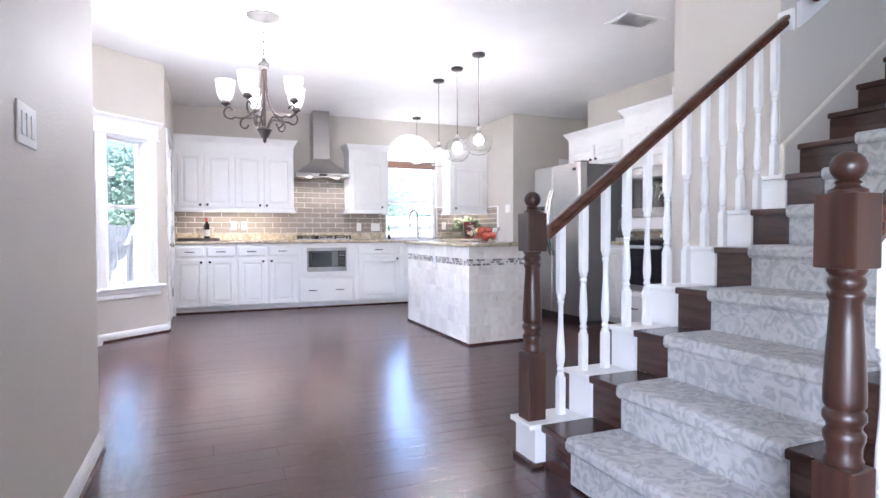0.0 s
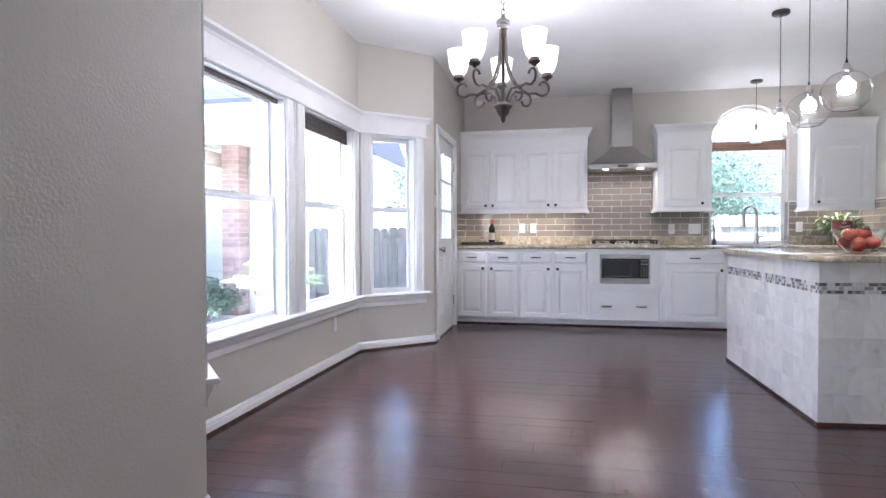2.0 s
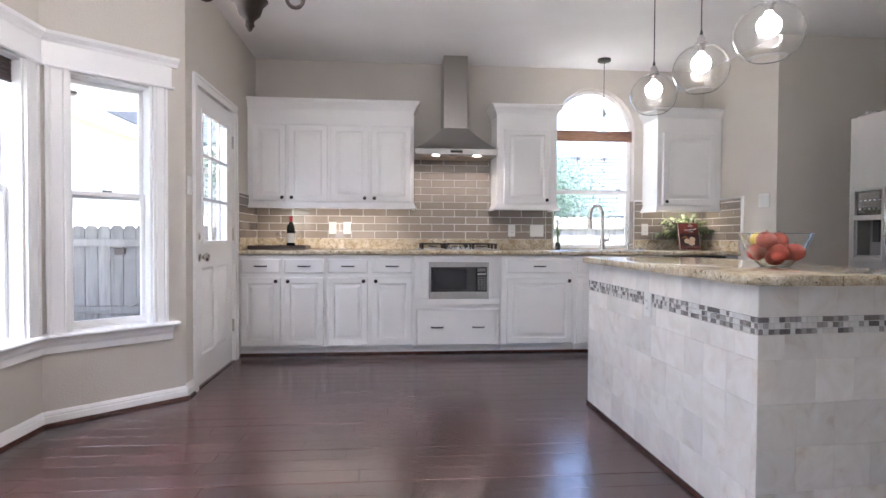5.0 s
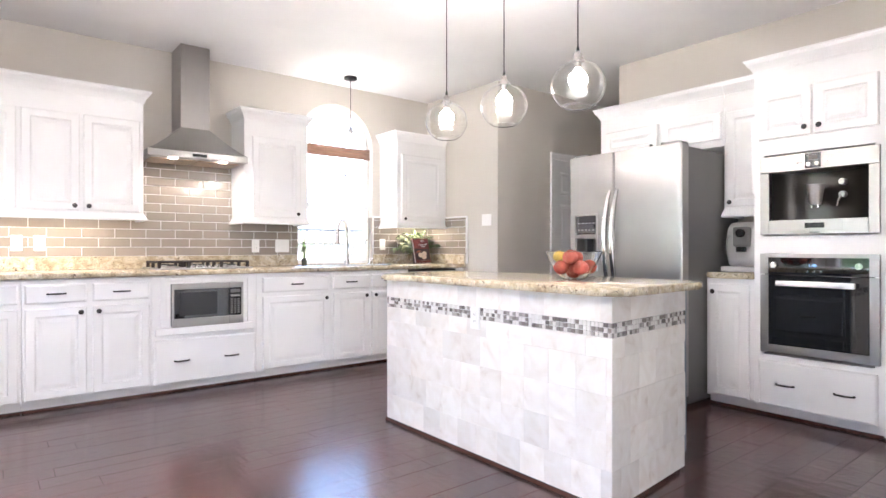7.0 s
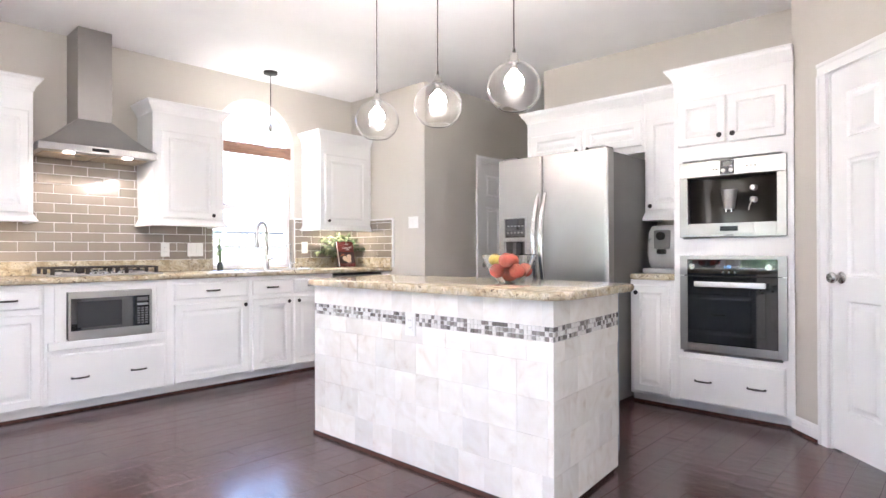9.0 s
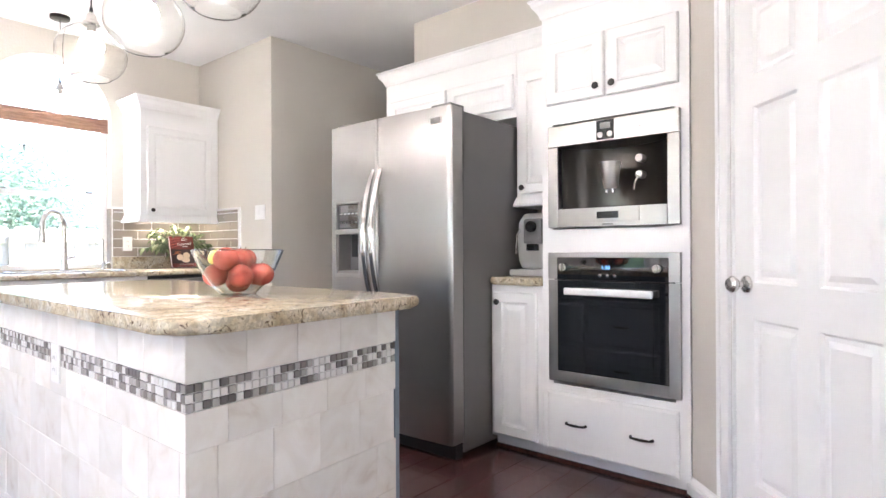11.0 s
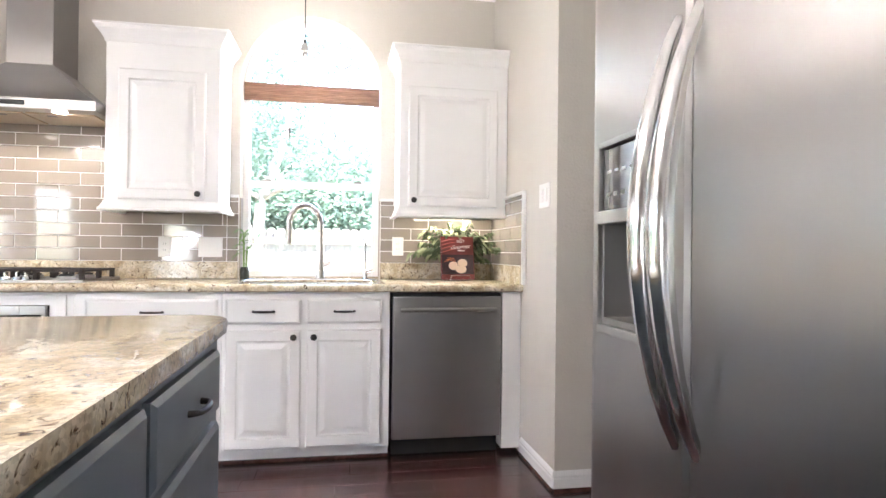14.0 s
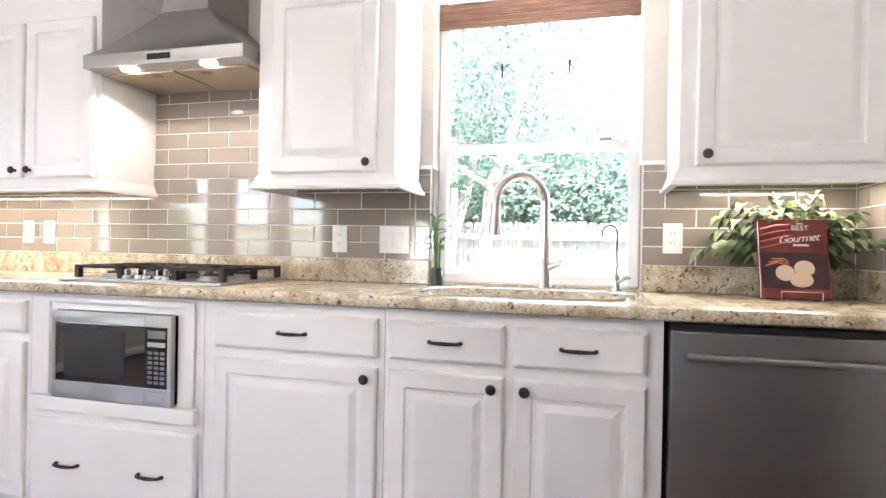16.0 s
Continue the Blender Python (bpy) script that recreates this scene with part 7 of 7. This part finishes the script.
BRICKS = {}
brick_pier("brick_pier", W_M @ pose(1.055, WT + 0.004, 0), 0.22, 0.10, 0.30, 2.3, "red-brown brick pier between the bay windows")
brick_pier("brick_pier", W_M @ pose(2.25, WT + 0.004, 0), 0.22, 0.10, 0.30, 2.3, "red-brown brick pier at the bay corner")
brick_pier("brick_pier", W_N @ pose(0.59, WT + 0.004, 0), 0.30, 0.10, 0.30, 2.3, "red-brown brick pier beside the narrow window")
brick_pier("brick_pier", pose(-4.47, 8.80, 0), 0.30, 0.30, -0.22, 2.55, "red-brown brick column on the patio")


def gable_house(name, x0, x1, y0, y1, eave, ridge, label, door_at=None):
    h = thing(name, (0, 0, -0.35), label, "house")
    e = eave + 0.35
    bm = bmesh.new()
    box(bm, x0, y0, 0, x1, y1, e)
    part("wall", bm, M_CREAM, h)
    n = int(e / 0.16)
    for k in range(1, n):
        B("siding_board", (x0, y0 - 0.018, k * 0.16, x1, y0 - 0.0005, k * 0.16 + 0.15), M_CREAM, h, 0.004)
    B("soffit", (x0 - 0.45, y0 - 0.5, e + 0.0005, x1 + 0.45, y1 + 0.5, e + 0.05), M_TRIM, h, 0.004)
    B("fascia", (x0 - 0.47, y0 - 0.52, e + 0.0505, x1 + 0.47, y0 - 0.5, e + 0.20), M_TRIM, h, 0.004)
    yr = (y0 + y1) / 2
    bm = bmesh.new()
    pr = [(y0 - 0.55, e + 0.20), (yr, ridge + 0.35), (y1 + 0.55, e + 0.20), (y1 + 0.55, e + 0.0505), (y0 - 0.49, e + 0.0505)]
    extrude_profile(bm, pr, x0 - 0.47, x1 + 0.47)
    roof = part("roof", bm, M_ROOF, h, "grey shingle roof")
    slope = Vector((0, yr - y0 + 0.55, ridge + 0.15 - e))
    rows = 16
    for k in range(rows):
        p = Vector((0, y0 - 0.55, e + 0.20)) + slope * k / rows
        q = Vector((0, y0 - 0.55, e + 0.20)) + slope * (k + 1) / rows
        bm = bmesh.new()
        extrude_profile(bm, [(p.y, p.z + 0.002), (p.y, p.z + 0.026), (q.y, q.z + 0.010), (q.y, q.z + 0.002)], x0 - 0.48, x1 + 0.48)
        part("shingle_course", bm, M_ROOF, roof)
    if door_at:
        d = B("door", (door_at, y0 - 0.05, 0.14, door_at + 0.86, y0 - 0.019, 2.2), M_CREAM, h, 0.01, "cream painted outside door")
        part("door_knob", lathe(bmesh.new(), [(0.02, 0), (0.03, -0.03), (0.03, -0.05), (0, -0.065)], (door_at + 0.78, y0 - 0.05, 1.15), 14, "y"), M_BRONZE, d, smooth=True)
        for x in (door_at - 0.09, door_at + 0.87):
            B("door_trim", (x, y0 - 0.06, 0.14, x + 0.08, y0 - 0.019, 2.29), M_TRIM, h, 0.006)


gable_house("garden_wing", -7.4, -3.2, 9.2, 13.0, 2.55, 4.0, "cream clad garden wing with a door and grey roof", -4.2)
gable_house("neighbour_house", -4.0, 1.0, 16.0, 23.0, 2.9, 4.9, "cream neighbour house with a grey shingle roof")
gable_house("neighbour_house", 5.5, 13.0, 19.0, 25.0, 1.45, 3.9, "pale neighbour house with a grey shingle roof")


def porch():
    p = thing("porch_roof", (0, 0, 0), "cream painted porch roof with grey shingles beside the house", "roof")
    x0, x1, y0, y1, z = -4.75, -0.60, 6.95, 9.14, 2.46
    n = 10
    for k in range(n):
        ya = y0 + (y1 - y0) * k / n
        B("soffit_board", (x0, ya, z, x1, ya + (y1 - y0) / n - 0.004, z + 0.02), M_TRIM, p, 0.003, "cream painted soffit board" if k == 0 else "")
    B("fascia", (x0 - 0.02, y0 - 0.025, z - 0.02, x1, y0 - 0.001, z + 0.17), M_CREAM, p, 0.004)
    B("fascia", (x0 - 0.025, y0, z - 0.02, x0 - 0.001, y1, z + 0.17), M_CREAM, p, 0.004)
    rows = 9
    for k in range(rows):
        ya, yb = y0 - 0.06 + (y1 - y0) * k / rows, y0 - 0.06 + (y1 - y0) * (k + 1) / rows
        za, zb = z + 0.171 + 0.6 * k / rows, z + 0.171 + 0.6 * (k + 1) / rows
        bm = bmesh.new()
        extrude_profile(bm, [(ya, za), (ya, za + 0.022), (yb, zb + 0.010), (yb, zb)], x0 - 0.06, x1)
        part("shingle_course", bm, M_ROOF, p)
    l = thing("porch_light", (-2.34, 8.23, z - 0.0005), "small dark round ceiling lamp under the porch roof", "lamp")
    part("canopy", lathe(bmesh.new(), [(0, 0), (0.075, 0), (0.075, -0.012), (0.06, -0.03), (0, -0.034)], (0, 0, 0), 20), M_IRON, l, smooth=True)


porch()


def fence(x0, x1, y, top, label, gate=False):
    f = thing("fence", (x0, y, -0.35), label, "fence")
    n = int((x1 - x0) / 0.145)
    first = None
    for k in range(n):
        x = k * 0.145
        if first is None:
            bm = bmesh.new()
            prof = [(0, 0), (0.138, 0), (0.138, top + 0.31), (0.11, top + 0.35), (0.028, top + 0.35), (0, top + 0.31)]
            a = [bm.verts.new((px, 0, pz)) for px, pz in prof]
            b = [bm.verts.new((px, 0.02, pz)) for px, pz in prof]
            for i in range(6):
                bm.faces.new((a[i], a[(i + 1) % 6], b[(i + 1) % 6], b[i]))
            bm.faces.new(a[::-1])
            bm.faces.new(b)
            first = part("picket", bm, M_FENCE, f)
        else:
            again(first, f, pose(x, random.uniform(-0.004, 0.004), random.uniform(-0.012, 0.012)))
    for z in (0.45, top + 0.10):
        B("rail", (0, -0.045, z, x1 - x0, -0.005, z + 0.09), M_FENCE, f, 0.004)
    for x in (0.0, (x1 - x0) - 0.09):
        B("post", (x, -0.10, 0, x + 0.09, -0.046, top + 0.30), M_FENCE, f, 0.004)
    if gate:
        bm = bmesh.new()
        tube(bm, [(0.95, -0.052, 0.55), ((x1 - x0) - 0.15, -0.052, top + 0.10)], 0.045, 4)
        part("brace", bm, M_FENCE, f)
        part("latch", box(bmesh.new(), 0.80, -0.09, top + 0.0, 0.92, -0.046, top + 0.08, 0.01), M_IRON, f)
    return f


fence(-3.2, -1.0, 9.35, 1.15, "weathered grey wooden garden gate and fence", True)
fence(-1.0, 4.0, 13.6, 1.45, "weathered grey wooden garden fence")
fence(4.0, 9.0, 13.6, 1.45, "weathered grey wooden garden fence")


def tree(x, y, stems, height, crown, seed, label, open_=False):
    t = thing("tree", (x, y, -0.35), label, "tree", "garden trees")
    rng = random.Random(seed)
    tips = []
    for k in range(stems):
        a = 6.28 * k / stems + rng.uniform(-0.4, 0.4)
        sp = rng.uniform(0.25, 0.5)
        pts = [(0.06 * math.cos(a), 0.06 * math.sin(a), 0)]
        for q in range(1, 7):
            u = q / 6
            pts.append((sp * u * height * 0.35 * math.cos(a) + rng.uniform(-0.06, 0.06), sp * u * height * 0.35 * math.sin(a) + rng.uniform(-0.06, 0.06), height * 0.75 * u))
        part("trunk", tube(bmesh.new(), pts, [0.085 * (1 - 0.8 * q / 6) + 0.008 for q in range(7)], 8), M_BARK, t, smooth=True)
        tips += [Vector(p) for p in pts[4 if open_ else 3:]]
        for b in range(4):
            o = Vector(pts[rng.randint(3, 5)])
            d = Vector((rng.gauss(0, 1), rng.gauss(0, 1), rng.uniform(0.2, 1.0))).normalized()
            e = o + d * rng.uniform(0.5, 1.2) * crown * 0.6
            part("limb", tube(bmesh.new(), [o, o.lerp(e, 0.5) + Vector((0, 0, 0.08)), e], [0.028, 0.018, 0.006], 6), M_BARK, t, smooth=True)
            tips.append(e)
    bm = bmesh.new()

    def w(q):
        c = q.choice(tips)
        d = Vector((q.gauss(0, 1), q.gauss(0, 1), q.gauss(0, 0.7)))
        return c + d * crown * 0.24

    leaf_cloud(bm, 9000 if open_ else 20000, w, 0.036 if open_ else 0.046, rng, 0.3)
    part("crown", bm, M_LEAF, t)["kind"] = "stuff"


tree(1.80, 11.0, 3, 5.4, 1.3, 5, "multi-stemmed pale-barked garden tree", True)
tree(1.2, 12.2, 2, 5.4, 1.5, 6, "multi-stemmed pale-barked garden tree", True)
for i, (x, y) in enumerate([(0.8, 14.8), (2.3, 15.0), (3.5, 16.4), (-1.5, 14.6), (4.6, 17.6)]):
    tree(x, y, 2, 4.2, 2.1, 50 + i, "leafy green tree beyond the fence")
for i, (x, y) in enumerate([(-7.0, 14.5), (6.5, 27.5), (9.5, 28.0), (12.5, 28.5)]):
    tree(x, y, 2, 6.5 if y > 20 else 5.0, 3.4 if y > 20 else 2.4, 70 + i, "leafy green tree beyond the neighbouring roofs")


def potted_palm():
    p = thing("potted_sago_palm", (-2.55, 6.9, -0.22), "green sago palm in a dark blue pot on the patio", "plant")
    part("pot", lathe(bmesh.new(), [(0.17, 0), (0.24, 0.54), (0.26, 0.60), (0.23, 0.60), (0.22, 0.56), (0, 0.56)], (0, 0, 0), 24), plain("dark_blue_glaze", (0.03, 0.045, 0.07), 0.2), p, smooth=True)
    rng = random.Random(8)
    for k in range(26):
        a = 6.28 * k / 26 + rng.uniform(-0.1, 0.1)
        el = rng.uniform(0.55, 1.45)
        L = rng.uniform(0.62, 0.85)
        bm = bmesh.new()
        pts = []
        for q in range(9):
            u = q / 8
            pts.append(Vector((math.cos(a) * math.cos(el) * L * u, math.sin(a) * math.cos(el) * L * u, 0.57 + math.sin(el) * L * u - 0.42 * u * u * L)))
        tube(bm, pts, [0.007 * (1 - 0.8 * q / 8) for q in range(9)], 5)
        for q in range(1, 9):
            d = (pts[q] - pts[q - 1]).normalized()
            s = d.cross(Vector((0, 0, 1))).normalized()
            for sg in (-1, 1):
                for u in (0.0, 0.5):
                    leaf_blade(bm, pts[q - 1].lerp(pts[q], u), s * sg + d * 0.7, 0.15 * math.sin(math.pi * (q + u) / 9.6) + 0.02, 0.024, 0.3, 2)
        part("frond", bm, M_FERN2, p)


M_FERN2 = leafy("sago_leaf", ((0.16, 0.27, 0.10), (0.24, 0.36, 0.13), (0.34, 0.45, 0.19)), 0.4, 0.2)
potted_palm()
lt = thing("wall_lantern", (-3.27, 9.165, 1.80), "small dark metal outdoor wall lantern", "lantern")
part("lantern_body", lathe(bmesh.new(), [(0.0, 0.16), (0.03, 0.14), (0.075, 0.09), (0.06, 0.085), (0.045, -0.10), (0.02, -0.12), (0, -0.125)], (0, -0.09, 0), 6), M_IRON, lt)
part("bracket", tube(bmesh.new(), [(0, 0.03, 0.05), (0, -0.02, 0.20), (0, -0.07, 0.22), (0, -0.09, 0.15)], 0.010, 8), M_IRON, lt, smooth=True)


# ---- pieces of floors and walls ----
tile_face(pose(IS_SW[0] + 0.008, IS_NW[1], 0.0195, 0, 0, -90), IS_NW[1] - IS_SW[1], ISLAND, 0.0, 0.6925)
tile_face(pose(IS_SW[0] + 0.008, IS_NW[1], 0.0195, 0, 0, -90), IS_NW[1] - IS_SW[1], ISLAND, 0.7565, 0.8625)
S_LEN = math.hypot(IS_SE[0] - IS_SW[0], IS_SE[1] - IS_SW[1]) - 0.022
S_TURN = math.degrees(math.atan2(IS_SE[1] - IS_SW[1], IS_SE[0] - IS_SW[0]))
S_AT = pose(IS_SW[0] + 0.0005, IS_SW[1] + 0.008, 0.0195, 0, 0, S_TURN)
tile_face(S_AT, S_LEN, ISLAND, 0.0, 0.6925)
tile_face(S_AT, S_LEN, ISLAND, 0.7565, 0.8625)
mosaic_face(pose(IS_SW[0] + 0.008, IS_NW[1], 0.0195, 0, 0, -90), IS_NW[1] - IS_SW[1], ISLAND, 0.6945)
mosaic_face(S_AT, S_LEN, ISLAND, 0.6945)


def backsplash():
    b = thing("backsplash", (0, 0, 0), "taupe glass subway tile backsplash with pale grout", "backsplash")
    th, tl, j = 0.0725, 0.224, 0.0048
    y = 7.848
    z0 = 1.0155
    bm = bmesh.new()
    for d in ((-0.436, y - 0.0092, z0, WX0 - 0.004, y, 1.405), (1.066, y - 0.0092, 1.405, 1.834, y, 1.795), (WX1 + 0.004, y - 0.0092, z0, 4.046, y, 1.405), (-0.4395, 7.20, z0, -0.4300, y - 0.0095, 1.405), (4.0402, 7.165, z0, 4.0495, y - 0.006, 1.405)):
        box(bm, *d)
    part("grout_bed", bm, M_GROUT, b, "pale grout")
    protos_ = {}

    def course(m, length, z, h, shift):
        x = -shift
        while x < length - 0.008:
            a, c = max(0.0, x), min(length, x + tl)
            if c - a > 0.012:
                key = (round(c - a - j, 3), round(h - j, 3))
                at = m @ pose(a + j / 2, 0, z + j / 2)
                if key not in protos_:
                    protos_[key] = part("glass_tile", rings_panel(bmesh.new(), key[0], key[1], [(0, 0), (0, -0.0065), (0.001, -0.0075)]), M_SPLASH, b)
                    protos_[key].matrix_basis = at
                else:
                    again(protos_[key], b, at)
            x += tl

    rows = [(z0 + k * th, min(th, 1.405 - z0 - k * th)) for k in range(6) if 1.405 - z0 - k * th > 0.01]
    yf = y - 0.004
    for k, (z, h) in enumerate(rows):
        full = th if k == len(rows) - 1 else h
        course(pose(-0.434, yf, 0), 2.834, z, full, 0.104 if k % 2 else 0.216)
        course(pose(2.40, yf, 0), WX0 - 0.004 - 2.40, z, h, (2.834 + (0.104 if k % 2 else 0.216)) % tl)
        course(pose(WX1 + 0.004, yf, 0), 4.04 - WX1 - 0.004, z, h, 0.03 + (tl / 2 if k % 2 else 0))
        course(pose(-0.4355, 7.20, 0, 0, 0, 90), 0.636, z, h, 0.02 + (tl / 2 if k % 2 else 0))
        course(pose(4.0455, 7.836, 0, 0, 0, -90), 0.668, z, h, 0.02 + (tl / 2 if k % 2 else 0))
    for k in range(len(rows), 12):
        z = z0 + k * th
        h = min(th, 1.797 - z)
        if h > 0.02:
            course(pose(1.066, yf, 0), 0.768, z, h, 0.040 if k % 2 else 0.148)
    for d in ((4.028, 7.150, 0.918, 4.0495, 7.164, 1.42), (4.030, 7.165, 1.4055, 4.0495, 7.84, 1.42), (2.42, y - 0.012, 1.4055, WX0 - 0.004, y, 1.42), (WX1 + 0.004, y - 0.012, 1.4055, 3.40, y, 1.42)):
        part("edge_trim", box(bmesh.new(), *d, 0.002), M_TRIM, b, "white edge trim")


backsplash()


def floor_boards():
    pitch, gap = 0.127, 0.0006
    lengths = [0.45, 0.6, 0.75, 0.9, 1.05, 1.2, 1.4]
    made = {}
    rng = random.Random(4)
    joined = bmesh.new()
    singles = 0

    def board(bm, L, w, at=(0, 0)):
        b, t = 0.0011, 0.012
        v = []
        for inset, z in ((0, -t), (0, -b), (b, 0)):
            v.append([bm.verts.new((at[0] + x, at[1] + yy, z)) for x, yy in ((inset, inset), (L - inset, inset), (L - inset, w - inset), (inset, w - inset))])
        for a, c in zip(v, v[1:]):
            for i in range(4):
                bm.faces.new((a[i], a[(i + 1) % 4], c[(i + 1) % 4], c[i]))
        bm.faces.new(v[-1])

    y = -4.0
    while y < 7.9:
        x0 = -1.25 if 2.4 < y + pitch and y < 6.0 else -0.62
        x_end = 6.2
        x = x0 - rng.uniform(0, 0.8)
        near = 1.3 < y < 7.1
        while x < x_end:
            L = rng.choice(lengths)
            a, c = max(x, x0), min(x + L, x_end)
            tilt = (rng.uniform(-0.22, 0.22), rng.uniform(-0.03, 0.03))
            if c - a > 0.03:
                if near and a < 3.9 and singles < 300 and c - a > L - 1e-6:
                    if L not in made:
                        bm = bmesh.new()
                        board(bm, L - gap, pitch - gap)
                        made[L] = part("floor_board", bm, M_FLOOR, floor)
                        made[L].matrix_basis = pose(a, y, 0, *tilt)
                    else:
                        again(made[L], floor, pose(a, y, 0, *tilt))
                    singles += 1
                else:
                    board(joined, c - a - gap, pitch - gap, (a, y))
            x += L
        y += pitch
    rest = part("floor_boards_rest", joined, M_FLOORREST, floor)
    rest["kind"] = "stuff"


def rest_wood():
    m = M_FLOOR.copy()
    m.name = "dark_scraped_floor_wood_rest"
    nodes, links = m.node_tree.nodes, m.node_tree.links
    g = nodes.new("ShaderNodeNewGeometry")
    for n in list(nodes):
        if n.bl_idname == "ShaderNodeObjectInfo":
            for l in list(n.outputs["Random"].links):
                links.new(g.outputs["Random Per Island"], l.to_socket)
    return m


M_FLOORREST = rest_wood()
floor_boards()
